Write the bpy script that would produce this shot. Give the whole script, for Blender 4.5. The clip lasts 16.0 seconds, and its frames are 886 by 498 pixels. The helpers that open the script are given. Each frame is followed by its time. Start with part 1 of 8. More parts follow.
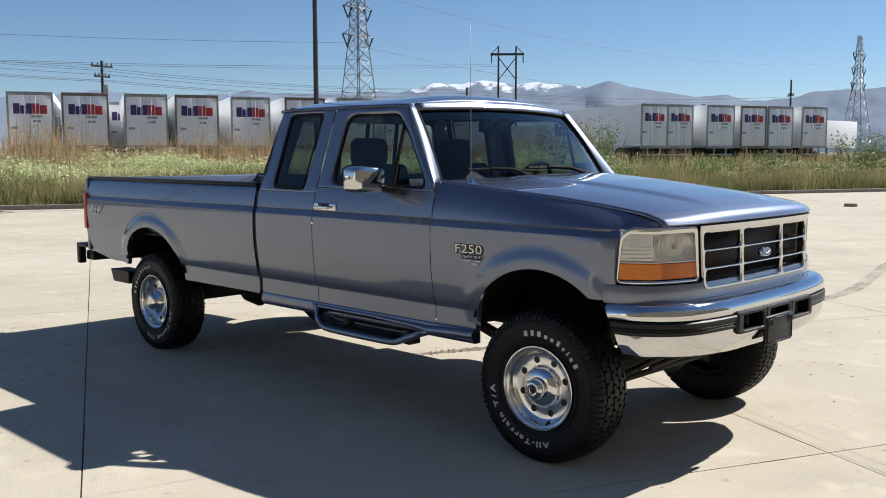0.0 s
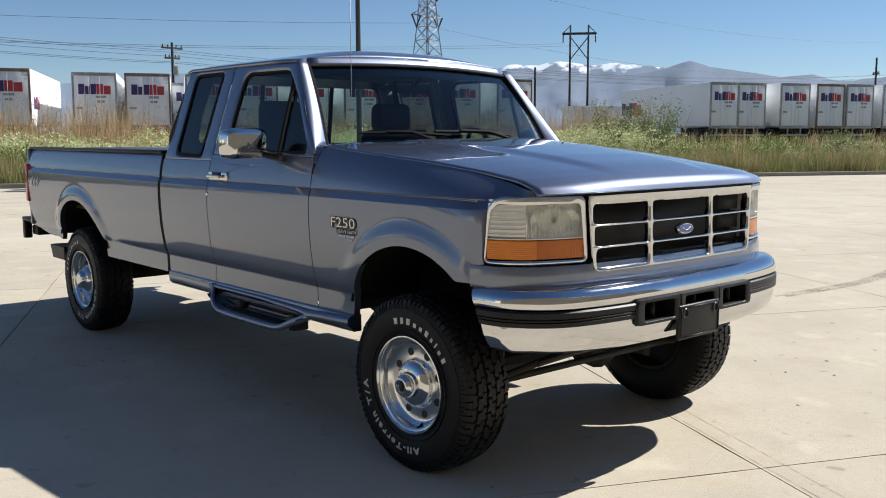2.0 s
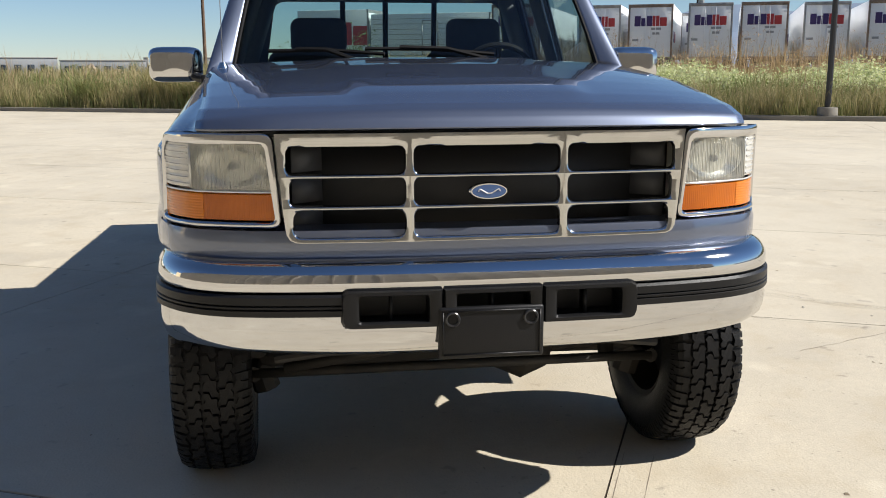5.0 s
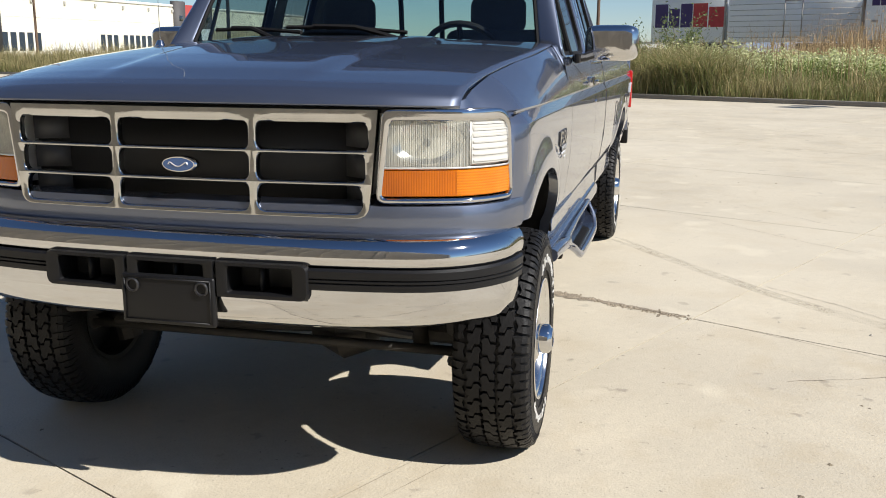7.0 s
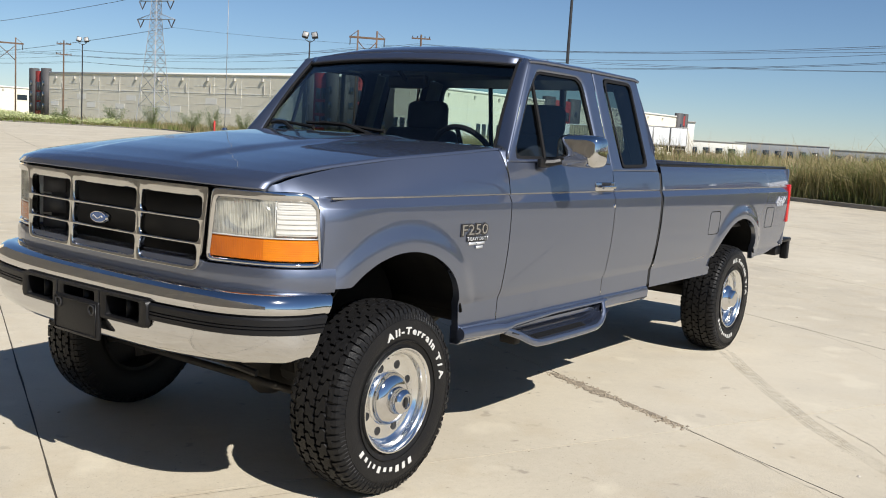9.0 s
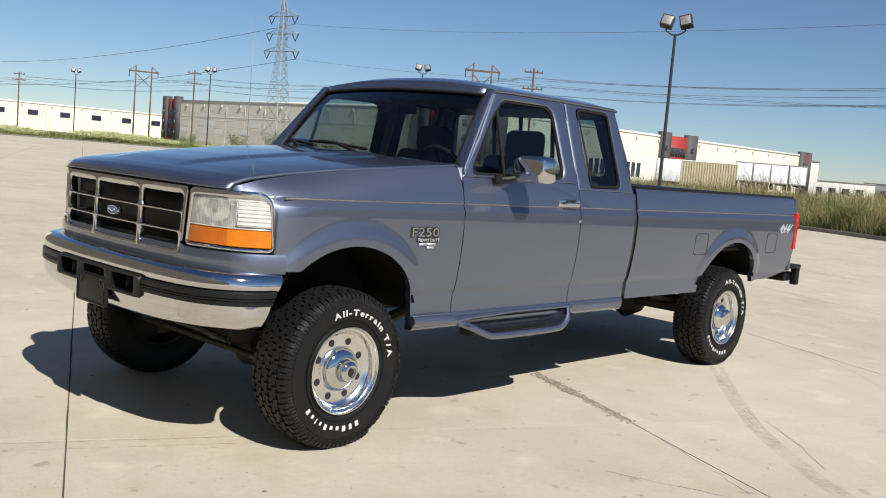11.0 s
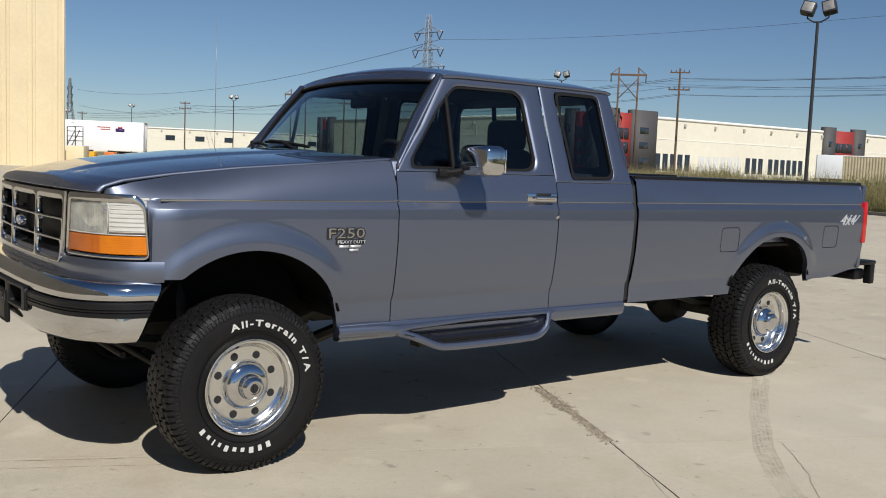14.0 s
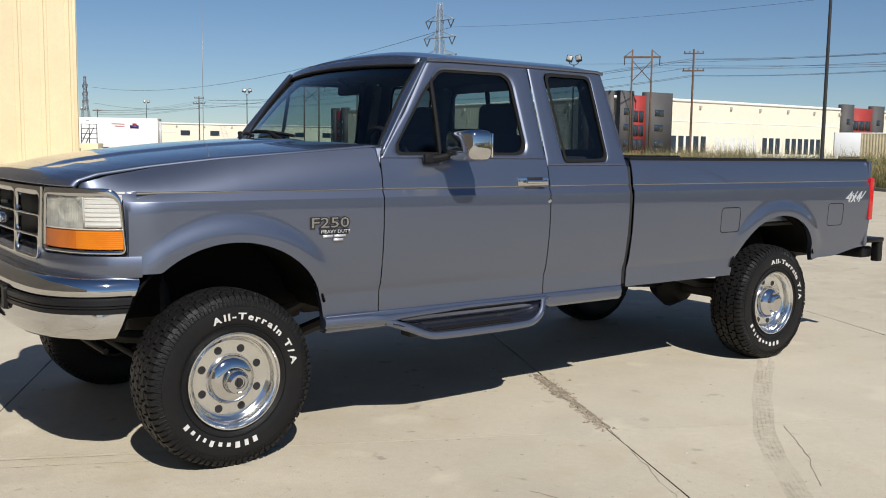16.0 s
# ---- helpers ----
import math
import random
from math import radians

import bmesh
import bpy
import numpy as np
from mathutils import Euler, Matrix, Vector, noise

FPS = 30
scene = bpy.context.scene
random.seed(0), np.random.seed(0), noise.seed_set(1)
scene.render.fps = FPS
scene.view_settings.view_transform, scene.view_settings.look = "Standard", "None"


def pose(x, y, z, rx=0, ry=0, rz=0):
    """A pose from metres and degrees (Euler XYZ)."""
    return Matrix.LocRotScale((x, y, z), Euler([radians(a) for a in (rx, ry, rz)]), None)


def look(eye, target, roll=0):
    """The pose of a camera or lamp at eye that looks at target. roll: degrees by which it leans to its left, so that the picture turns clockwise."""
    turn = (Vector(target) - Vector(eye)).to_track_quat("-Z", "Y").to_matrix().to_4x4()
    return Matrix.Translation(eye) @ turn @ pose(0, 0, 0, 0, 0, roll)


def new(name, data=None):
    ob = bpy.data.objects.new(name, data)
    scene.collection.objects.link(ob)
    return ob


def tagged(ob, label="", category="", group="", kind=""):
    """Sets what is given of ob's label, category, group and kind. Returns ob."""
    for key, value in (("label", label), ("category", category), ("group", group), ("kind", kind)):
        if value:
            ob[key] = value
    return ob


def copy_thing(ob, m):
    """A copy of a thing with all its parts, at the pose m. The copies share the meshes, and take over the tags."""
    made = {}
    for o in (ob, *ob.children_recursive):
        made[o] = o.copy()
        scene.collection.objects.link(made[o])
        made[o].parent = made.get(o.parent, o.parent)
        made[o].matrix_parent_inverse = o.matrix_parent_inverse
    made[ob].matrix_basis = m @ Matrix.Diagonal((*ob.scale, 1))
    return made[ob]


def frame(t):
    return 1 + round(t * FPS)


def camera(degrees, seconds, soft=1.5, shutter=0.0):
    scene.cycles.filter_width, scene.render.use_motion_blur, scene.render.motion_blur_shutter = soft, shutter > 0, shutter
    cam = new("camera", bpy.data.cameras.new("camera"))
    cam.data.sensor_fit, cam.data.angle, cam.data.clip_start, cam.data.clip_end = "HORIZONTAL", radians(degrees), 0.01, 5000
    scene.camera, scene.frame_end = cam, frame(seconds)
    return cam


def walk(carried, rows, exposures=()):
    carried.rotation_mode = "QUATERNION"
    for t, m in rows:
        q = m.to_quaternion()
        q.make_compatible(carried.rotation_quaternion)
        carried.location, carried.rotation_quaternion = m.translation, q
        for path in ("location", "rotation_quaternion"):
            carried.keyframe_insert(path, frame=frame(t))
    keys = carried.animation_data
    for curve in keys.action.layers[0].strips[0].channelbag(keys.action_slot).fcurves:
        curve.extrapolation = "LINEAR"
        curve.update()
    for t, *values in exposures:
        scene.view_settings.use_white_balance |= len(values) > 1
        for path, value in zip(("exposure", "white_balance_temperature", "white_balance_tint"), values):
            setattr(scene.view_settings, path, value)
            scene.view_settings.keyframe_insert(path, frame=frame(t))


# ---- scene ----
cam = camera(51.0, 16.0, soft=1.0)
PATH = [
    (0, (2.844, -4.564, 1.564), (1.452, -3.142, 1.357), -0.1),
    (0.5, (2.863, -4.479, 1.546), (1.475, -3.052, 1.357), 0.3),
    (1, (3.006, -4.171, 1.507), (1.601, -2.762, 1.306), 0.6),
    (1.5, (3.067, -3.861, 1.456), (1.61, -2.511, 1.218), 0.2),
    (2, (3.035, -3.414, 1.457), (1.536, -2.112, 1.212), -0.1),
    (2.5, (3.102, -2.991, 1.407), (1.547, -1.759, 1.152), 0.9),
    (3, (3.161, -2.501, 1.396), (1.517, -1.402, 1.092), 1.9),
    (3.2, (3.151, -2.302, 1.378), (1.472, -1.261, 1.062), 2.2),
    (5.3, (3.263, -0.26, 1.39), (1.309, -0.058, 1.01), 0.1),
    (5.5, (3.267, -0.107, 1.363), (1.31, 0.05, 0.983), 0.6),
    (6, (3.292, 0.367, 1.353), (1.335, 0.288, 0.948), 1.6),
    (6.5, (3.163, 0.858, 1.374), (1.226, 0.584, 0.957), 1.1),
    (7, (3.112, 1.41, 1.374), (1.218, 0.923, 0.958), 0.2),
    (7.5, (2.889, 1.864, 1.358), (1.077, 1.126, 0.944), 1.5),
    (8, (2.7, 2.288, 1.415), (0.997, 1.306, 1.044), 2.5),
    (8.5, (2.671, 2.793, 1.432), (1.043, 1.668, 1.144), 2.9),
    (9, (2.818, 3.226, 1.448), (1.217, 2.052, 1.206), 3.5),
    (9.2, (2.883, 3.387, 1.436), (1.295, 2.191, 1.223), 3.7),
    (11.3, (2.87, 4.401, 1.424), (1.453, 3.003, 1.228), 4.6),
    (11.5, (2.757, 4.469, 1.404), (1.363, 3.048, 1.206), 4.4),
    (12, (2.481, 4.48, 1.387), (1.143, 3.01, 1.169), 3.9),
    (12.5, (2.167, 4.436, 1.361), (0.885, 2.917, 1.144), 2.8),
    (13, (1.947, 4.502, 1.409), (0.725, 2.937, 1.171), 2.9),
    (13.5, (1.768, 4.62, 1.409), (0.59, 3.019, 1.193), 3.1),
    (14, (1.733, 4.653, 1.405), (0.533, 3.065, 1.216), 2.3),
    (14.5, (1.71, 4.644, 1.414), (0.427, 3.122, 1.227), 1.9),
    (15, (1.675, 4.639, 1.406), (0.32, 3.179, 1.221), 1.5),
    (15.5, (1.629, 4.659, 1.4), (0.295, 3.181, 1.214), 0.9),
    (16, (1.567, 4.671, 1.395), (0.398, 3.063, 1.18), 0.8),
]
walk(cam, [(t, look(eye, target, roll)) for t, eye, target, roll in PATH],
     exposures=((0.0, 0.44, 6200, 10), (3.0, 0.42, 6250, 10), (5.5, 0.52, 6350, 10), (8.5, 0.36, 6300, 10), (12.5, 0.05, 6350, 10), (13.5, -0.13, 6300, 10), (14.5, -0.16, 6300, 10), (15.0, -0.01, 6300, 10), (15.5, 0.07, 6300, 10), (16.0, 0.03, 6350, 10)))

# ---- daylight ----
SUN_DIR = Vector((0.30, 1.0, 1.0)).normalized()
SUN_ELEV = math.asin(SUN_DIR.z)
SUN_ROT = math.atan2(SUN_DIR.x, SUN_DIR.y)
world = bpy.data.worlds.new("sky")
scene.world = world
world.use_nodes = True
wn = world.node_tree
sky = wn.nodes.new("ShaderNodeTexSky")
sky.sky_type = "NISHITA"
sky.sun_disc = False
sky.sun_elevation = SUN_ELEV
sky.sun_rotation = SUN_ROT
sky.altitude = 1300
sky.air_density, sky.dust_density, sky.ozone_density = 1.0, 0.05, 5.0
wn.links.new(sky.outputs[0], wn.nodes["Background"].inputs["Color"])
wn.nodes["Background"].inputs["Strength"].default_value = 0.068
sun = new("sun", bpy.data.lights.new("sun", "SUN"))
sun.data.energy, sun.data.angle, sun.data.color = 5.0, radians(0.53), (1.0, 0.95, 0.87)
sun.matrix_world = look(SUN_DIR * 60, (0, 0, 0))

# ---- small helpers ----
U, V = Vector((-0.905, 0.425, 0)).normalized(), Vector((0.425, 0.905, 0)).normalized()   # the lot's two axes


def lot(u, v, z=0.0):
    """A place from the lot's own axes."""
    p = U * u + V * v
    return Vector((p.x, p.y, z))




def link_mesh(name, bm, mat, smooth=True):
    me = bpy.data.meshes.new(name)
    bm.to_mesh(me)
    bm.free()
    me.polygons.foreach_set("use_smooth", [smooth] * len(me.polygons))
    if mat:
        me.materials.append(mat)
    return me


def part(name, bm, mat, parent=None, label="", smooth=True, thick=0.0, bevel=0.0, sharp=35):
    """One mesh object under a thing or a part."""
    bmesh.ops.remove_doubles(bm, verts=bm.verts, dist=0.0002)
    bmesh.ops.recalc_face_normals(bm, faces=bm.faces)
    if smooth:
        lim = radians(sharp)
        for e in bm.edges:
            if len(e.link_faces) == 2 and e.calc_face_angle(0) > lim:
                e.smooth = False
    ob = new(name, link_mesh(name, bm, mat, smooth))
    if parent:
        ob.parent = parent
    if label:
        tagged(ob, label)
    if thick:
        m = ob.modifiers.new("thickness", "SOLIDIFY")
        m.thickness, m.offset = thick, 0.0
    if bevel:
        m = ob.modifiers.new("edge", "BEVEL")
        m.width, m.segments, m.limit_method, m.angle_limit = bevel, 2, "ANGLE", radians(40)
    return ob


def thing(name, label, category, m=None, group="", kind=""):
    ob = new(name)
    ob.empty_display_size = 0.2
    if m is not None:
        ob.matrix_world = m
    return tagged(ob, label, category, group, kind)


def smooth01(a, b, x):
    t = min(1.0, max(0.0, (x - a) / (b - a)))
    return t * t * (3 - 2 * t)


def lerp_table(table, x):
    """Piecewise linear values from ((x, value), ...) with rising x."""
    if x <= table[0][0]:
        return table[0][1]
    for (a, va), (b, vb) in zip(table, table[1:]):
        if x <= b:
            return va + (vb - va) * (x - a) / (b - a)
    return table[-1][1]


def add_box(bm, lo, hi, bevel=0.0, seg=2):
    lo, hi = Vector(lo), Vector(hi)
    made = bmesh.ops.create_cube(bm, size=1.0, matrix=Matrix.Translation((lo + hi) / 2) @ Matrix.Diagonal((*(hi - lo), 1)))
    if bevel:
        edges = list({e for v in made["verts"] for e in v.link_edges})
        bmesh.ops.bevel(bm, geom=edges, offset=bevel, segments=seg, profile=0.5, affect="EDGES")
    return bm


def box(lo, hi, bevel=0.0, seg=2):
    return add_box(bmesh.new(), lo, hi, bevel, seg)


def add_tube(bm, pts, r, n=8, cap=True, taper=None):
    """A round bar through points."""
    pts = [Vector(p) for p in pts]
    rings = []
    ref = None
    for i, p in enumerate(pts):
        d = (pts[min(i + 1, len(pts) - 1)] - pts[max(i - 1, 0)]).normalized()
        if ref is None or abs(ref.dot(d)) > 0.95:
            ref = Vector((0, 0, 1)) if abs(d.z) < 0.9 else Vector((1, 0, 0))
        a = d.cross(ref).normalized()
        b = a.cross(d)
        rr = r if taper is None else r * (1 + (taper - 1) * i / (len(pts) - 1))
        rings.append([bm.verts.new(p + (a * math.cos(k * math.tau / n) + b * math.sin(k * math.tau / n)) * rr) for k in range(n)])
    for q, w in zip(rings, rings[1:]):
        for k in range(n):
            bm.faces.new((q[k], q[(k + 1) % n], w[(k + 1) % n], w[k]))
    if cap:
        bm.faces.new(rings[0][::-1])
        bm.faces.new(rings[-1])
    return bm


def tube(pts, r, n=8, cap=True, taper=None):
    return add_tube(bmesh.new(), pts, r, n, cap, taper)


def add_lathe(bm, profile, n=48, axis="y", centre=(0, 0, 0)):
    """Turns (radius, height) points round the y or z axis."""
    c = Vector(centre)
    rings = []
    for r, h in profile:
        if r < 1e-5:
            rings.append([bm.verts.new(c + (Vector((0, h, 0)) if axis == "y" else Vector((0, 0, h))))])
            continue
        ring = []
        for k in range(n):
            a = k * math.tau / n
            q = (r * math.cos(a), h, r * math.sin(a)) if axis == "y" else (r * math.cos(a), r * math.sin(a), h)
            ring.append(bm.verts.new(c + Vector(q)))
        rings.append(ring)
    for p, q in zip(rings, rings[1:]):
        for k in range(n):
            if len(p) == 1 and len(q) == 1:
                break
            if len(p) == 1:
                bm.faces.new((p[0], q[k], q[(k + 1) % n]))
            elif len(q) == 1:
                bm.faces.new((p[k], q[0], p[(k + 1) % n]))
            else:
                bm.faces.new((p[k], q[k], q[(k + 1) % n], p[(k + 1) % n]))
    return bm


def lathe(profile, n=48, axis="y", centre=(0, 0, 0)):
    return add_lathe(bmesh.new(), profile, n, axis, centre)


def grid(nu, nv, f, bm=None):
    """A sheet: f(i / nu, j / nv) gives its points."""
    bm = bm or bmesh.new()
    rows = [[bm.verts.new(f(i / nu, j / nv)) for j in range(nv + 1)] for i in range(nu + 1)]
    for i in range(nu):
        for j in range(nv):
            bm.faces.new((rows[i][j], rows[i + 1][j], rows[i + 1][j + 1], rows[i][j + 1]))
    return bm


def sweep(bm, path, profile, closed=True, cap=True):
    """path: list of (point, out, up) triples; profile: (out, up) offsets."""
    rings = [[bm.verts.new(p + o * a + w * b) for a, b in profile] for p, o, w in path]
    n = len(profile)
    for q, r in zip(rings, rings[1:]):
        for k in range(n if closed else n - 1):
            bm.faces.new((q[k], q[(k + 1) % n], r[(k + 1) % n], r[k]))
    if cap and closed:
        bm.faces.new(rings[0][::-1])
        bm.faces.new(rings[-1])
    return bm


# ---- materials ----
def material(name, colour, rough=0.6, metal=0.0, vary=0.0, scale=3.0, fine=0.0, fine_scale=60.0, bump=0.0, bump_scale=80.0,
             per_object=0.0, per_island=0.0, dark=None, coat=0.0, spec=0.5, coords="Object", transmission=0.0, rough_vary=0.0):
    mat = bpy.data.materials.new(name)
    mat.use_nodes = True
    nt = mat.node_tree
    bs = nt.nodes["Principled BSDF"]
    bs.inputs["Roughness"].default_value = rough
    bs.inputs["Metallic"].default_value = metal
    bs.inputs["Specular IOR Level"].default_value = spec
    bs.inputs["Coat Weight"].default_value = coat
    bs.inputs["Coat Roughness"].default_value = 0.03
    bs.inputs["Transmission Weight"].default_value = transmission
    co = nt.nodes.new("ShaderNodeTexCoord")
    src = co.outputs[coords]
    rgb = nt.nodes.new("ShaderNodeRGB")
    rgb.outputs[0].default_value = (*colour, 1)
    out = rgb.outputs[0]

    def noise_fac(sc, detail=4.0, lo=0.35, hi=0.65):
        n = nt.nodes.new("ShaderNodeTexNoise")
        n.inputs["Scale"].default_value, n.inputs["Detail"].default_value = sc, detail
        nt.links.new(src, n.inputs["Vector"])
        r = nt.nodes.new("ShaderNodeMapRange")
        r.inputs["From Min"].default_value, r.inputs["From Max"].default_value = lo, hi
        nt.links.new(n.outputs["Fac"], r.inputs["Value"])
        return r.outputs["Result"]

    def mixed(base, other, fac, amount):
        m = nt.nodes.new("ShaderNodeMix")
        m.data_type = "RGBA"
        k = nt.nodes.new("ShaderNodeMath")
        k.operation = "MULTIPLY"
        k.inputs[1].default_value = amount
        nt.links.new(fac, k.inputs[0])
        nt.links.new(k.outputs[0], m.inputs["Factor"])
        nt.links.new(base, m.inputs["A"])
        m.inputs["B"].default_value = (*other, 1)
        return m.outputs["Result"]

    other = dark or tuple(c * 0.55 for c in colour)
    if vary:
        out = mixed(out, other, noise_fac(scale), vary)
    if fine:
        out = mixed(out, other, noise_fac(fine_scale, 3.0), fine)
    if per_object:
        oi = nt.nodes.new("ShaderNodeObjectInfo")
        out = mixed(out, other, oi.outputs["Random"], per_object)
    if per_island:
        ge = nt.nodes.new("ShaderNodeNewGeometry")
        out = mixed(out, other, ge.outputs["Random Per Island"], per_island)
    nt.links.new(out, bs.inputs["Base Color"])
    if rough_vary:
        r = nt.nodes.new("ShaderNodeMath")
        r.operation = "MULTIPLY_ADD"
        r.inputs[1].default_value, r.inputs[2].default_value = rough_vary, rough
        nt.links.new(noise_fac(scale * 2), r.inputs[0])
        nt.links.new(r.outputs[0], bs.inputs["Roughness"])
    if bump:
        n = nt.nodes.new("ShaderNodeTexNoise")
        n.inputs["Scale"].default_value, n.inputs["Detail"].default_value = bump_scale, 5.0
        nt.links.new(src, n.inputs["Vector"])
        b = nt.nodes.new("ShaderNodeBump")
        b.inputs["Strength"].default_value, b.inputs["Distance"].default_value = bump, 0.01
        nt.links.new(n.outputs["Fac"], b.inputs["Height"])
        nt.links.new(b.outputs["Normal"], bs.inputs["Normal"])
    return mat


def ribbed(mat, axis, scale, strength=0.6, dist=0.004):
    """Adds fine parallel flutes as relief."""
    nt = mat.node_tree
    co = nt.nodes.new("ShaderNodeTexCoord")
    w = nt.nodes.new("ShaderNodeTexWave")
    w.bands_direction = axis
    w.inputs["Scale"].default_value = scale
    b = nt.nodes.new("ShaderNodeBump")
    b.inputs["Strength"].default_value, b.inputs["Distance"].default_value = strength, dist
    nt.links.new(co.outputs["Object"], w.inputs["Vector"])
    nt.links.new(w.outputs["Fac"], b.inputs["Height"])
    nt.links.new(b.outputs["Normal"], nt.nodes["Principled BSDF"].inputs["Normal"])
    return mat


def pane(name, tint, gloss_rough=0.0):
    """Thin glass: clear by its tint, with gloss that grows at a slant."""
    mat = bpy.data.materials.new(name)
    mat.use_nodes = True
    nt = mat.node_tree
    nt.nodes.remove(nt.nodes["Principled BSDF"])
    tr = nt.nodes.new("ShaderNodeBsdfTransparent")
    tr.inputs["Color"].default_value = (*tint, 1)
    gl = nt.nodes.new("ShaderNodeBsdfGlossy")
    gl.inputs["Roughness"].default_value = gloss_rough
    lw = nt.nodes.new("ShaderNodeLayerWeight")
    lw.inputs["Blend"].default_value = 0.5
    po = nt.nodes.new("ShaderNodeMath")
    po.operation = "POWER"
    po.inputs[1].default_value = 5.0
    nt.links.new(lw.outputs["Facing"], po.inputs[0])
    fr = nt.nodes.new("ShaderNodeMath")
    fr.operation = "MULTIPLY_ADD"
    fr.inputs[1].default_value, fr.inputs[2].default_value = 0.92, 0.06
    nt.links.new(po.outputs[0], fr.inputs[0])
    mx = nt.nodes.new("ShaderNodeMixShader")
    nt.links.new(fr.outputs[0], mx.inputs[0])
    nt.links.new(tr.outputs[0], mx.inputs[1])
    nt.links.new(gl.outputs[0], mx.inputs[2])
    nt.links.new(mx.outputs[0], nt.nodes["Material Output"].inputs["Surface"])
    return mat




def car_paint():
    """Clear coat over blue-grey pigment, with metal flakes that spread the sun."""
    mat = material("blue_grey_metallic_paint", (0.036, 0.043, 0.067), 0.20, 0.45, fine=0.10, fine_scale=900, coat=1.0)
    nt = mat.node_tree
    a = nt.nodes["Principled BSDF"]
    flake = nt.nodes.new("ShaderNodeBsdfPrincipled")
    flake.inputs["Base Color"].default_value = (0.54, 0.61, 0.79, 1)
    flake.inputs["Metallic"].default_value, flake.inputs["Roughness"].default_value = 1.0, 0.46
    for node in (a, flake):
        node.inputs["Specular Tint"].default_value = (0.45, 0.50, 0.62, 1)
        node.inputs["Coat Weight"].default_value = 1.0
        node.inputs["Coat IOR"].default_value, node.inputs["Coat Roughness"].default_value = 1.60, 0.015
    mx = nt.nodes.new("ShaderNodeMixShader")
    mx.inputs[0].default_value = 0.21
    nt.links.new(a.outputs[0], mx.inputs[1])
    nt.links.new(flake.outputs[0], mx.inputs[2])
    nt.links.new(mx.outputs[0], nt.nodes["Material Output"].inputs["Surface"])
    return mat


PAINT = car_paint()
CHROME = material("chrome", (0.64, 0.64, 0.645), 0.03, 1.0, vary=0.10, scale=6, rough_vary=0.05)
GRILLE_CHROME = material("aged_chromed_plastic", (0.60, 0.60, 0.59), 0.05, 1.0, vary=0.2, scale=9, rough_vary=0.05)
DARK_CHROME = material("darkened_badge_chrome", (0.46, 0.465, 0.48), 0.12, 1.0)
ALLOY = material("polished_alloy", (0.80, 0.80, 0.79), 0.13, 1.0, vary=0.15, scale=10, rough_vary=0.12)
BLACK_TRIM = material("black_trim", (0.008, 0.008, 0.009), 0.42, spec=0.30, vary=0.3, scale=8, bump=0.1, bump_scale=400)
RUBBER = material("tyre_rubber", (0.008, 0.008, 0.009), 0.45, vary=0.4, scale=6, dark=(0.016, 0.015, 0.014), fine=0.3, fine_scale=90, bump=0.25, bump_scale=220, spec=0.2)
STEP_PLASTIC = material("dark_step_plastic", (0.012, 0.014, 0.022), 0.22, vary=0.3, scale=9, spec=0.5)
SEAL = material("window_seal", (0.012, 0.012, 0.013), 0.75, spec=0.15)
DARK_GAP = material("grille_shadow_plastic", (0.012, 0.012, 0.013), 0.55)
WELL_BLACK = material("black_wheel_liner", (0.005, 0.005, 0.005), 0.9, vary=0.4, scale=10, dark=(0.011, 0.010, 0.009), spec=0.08)
UNDER = material("dusty_underbody_steel", (0.022, 0.021, 0.020), 0.7, 0.3, vary=0.6, scale=9, dark=(0.055, 0.048, 0.040))
WHITE_LETTER = material("raised_white_letters", (0.60, 0.59, 0.56), 0.6, vary=0.2, scale=40)
HEADLIGHT = ribbed(material("hazy_headlight_lens", (0.66, 0.66, 0.60), 0.08, 0.0, vary=0.6, scale=14, dark=(0.30, 0.31, 0.30), coat=0.7), "Y", 38, 0.5)


def part_clear(mat, clear):
    """Lets a share of the light straight through a lens."""
    nt = mat.node_tree
    tr = nt.nodes.new("ShaderNodeBsdfTransparent")
    tr.inputs["Color"].default_value = (0.92, 0.92, 0.87, 1)
    mx = nt.nodes.new("ShaderNodeMixShader")
    mx.inputs[0].default_value = clear
    nt.links.new(nt.nodes["Principled BSDF"].outputs[0], mx.inputs[1])
    nt.links.new(tr.outputs[0], mx.inputs[2])
    nt.links.new(mx.outputs[0], nt.nodes["Material Output"].inputs["Surface"])


part_clear(HEADLIGHT, 0.55)
LAMP_SILVER = material("dull_lamp_housing", (0.86, 0.85, 0.79), 0.22, 0.40, vary=0.5, scale=16, dark=(0.42, 0.42, 0.39))
CORNER = ribbed(material("clear_corner_lens", (0.62, 0.61, 0.57), 0.12, coat=0.6, vary=0.3, scale=14), "Z", 16, 0.4)
AMBER = ribbed(material("amber_lens", (0.52, 0.125, 0.002), 0.14, coat=0.3, spec=0.3, vary=0.7, scale=7, dark=(0.34, 0.075, 0.003)), "Y", 46, 0.22)
AMBER_LIGHT = ribbed(material("light_amber_lens", (0.66, 0.19, 0.003), 0.12, coat=0.4, spec=0.4, vary=0.5, scale=11, dark=(0.52, 0.13, 0.003)), "Z", 40, 0.25)
REDLENS = material("red_tail_lens", (0.52, 0.012, 0.012), 0.15, coat=0.5, vary=0.2, scale=10)
SEAT = material("blue_grey_cloth", (0.055, 0.063, 0.085), 0.9, vary=0.3, scale=10, bump=0.4, bump_scale=300)
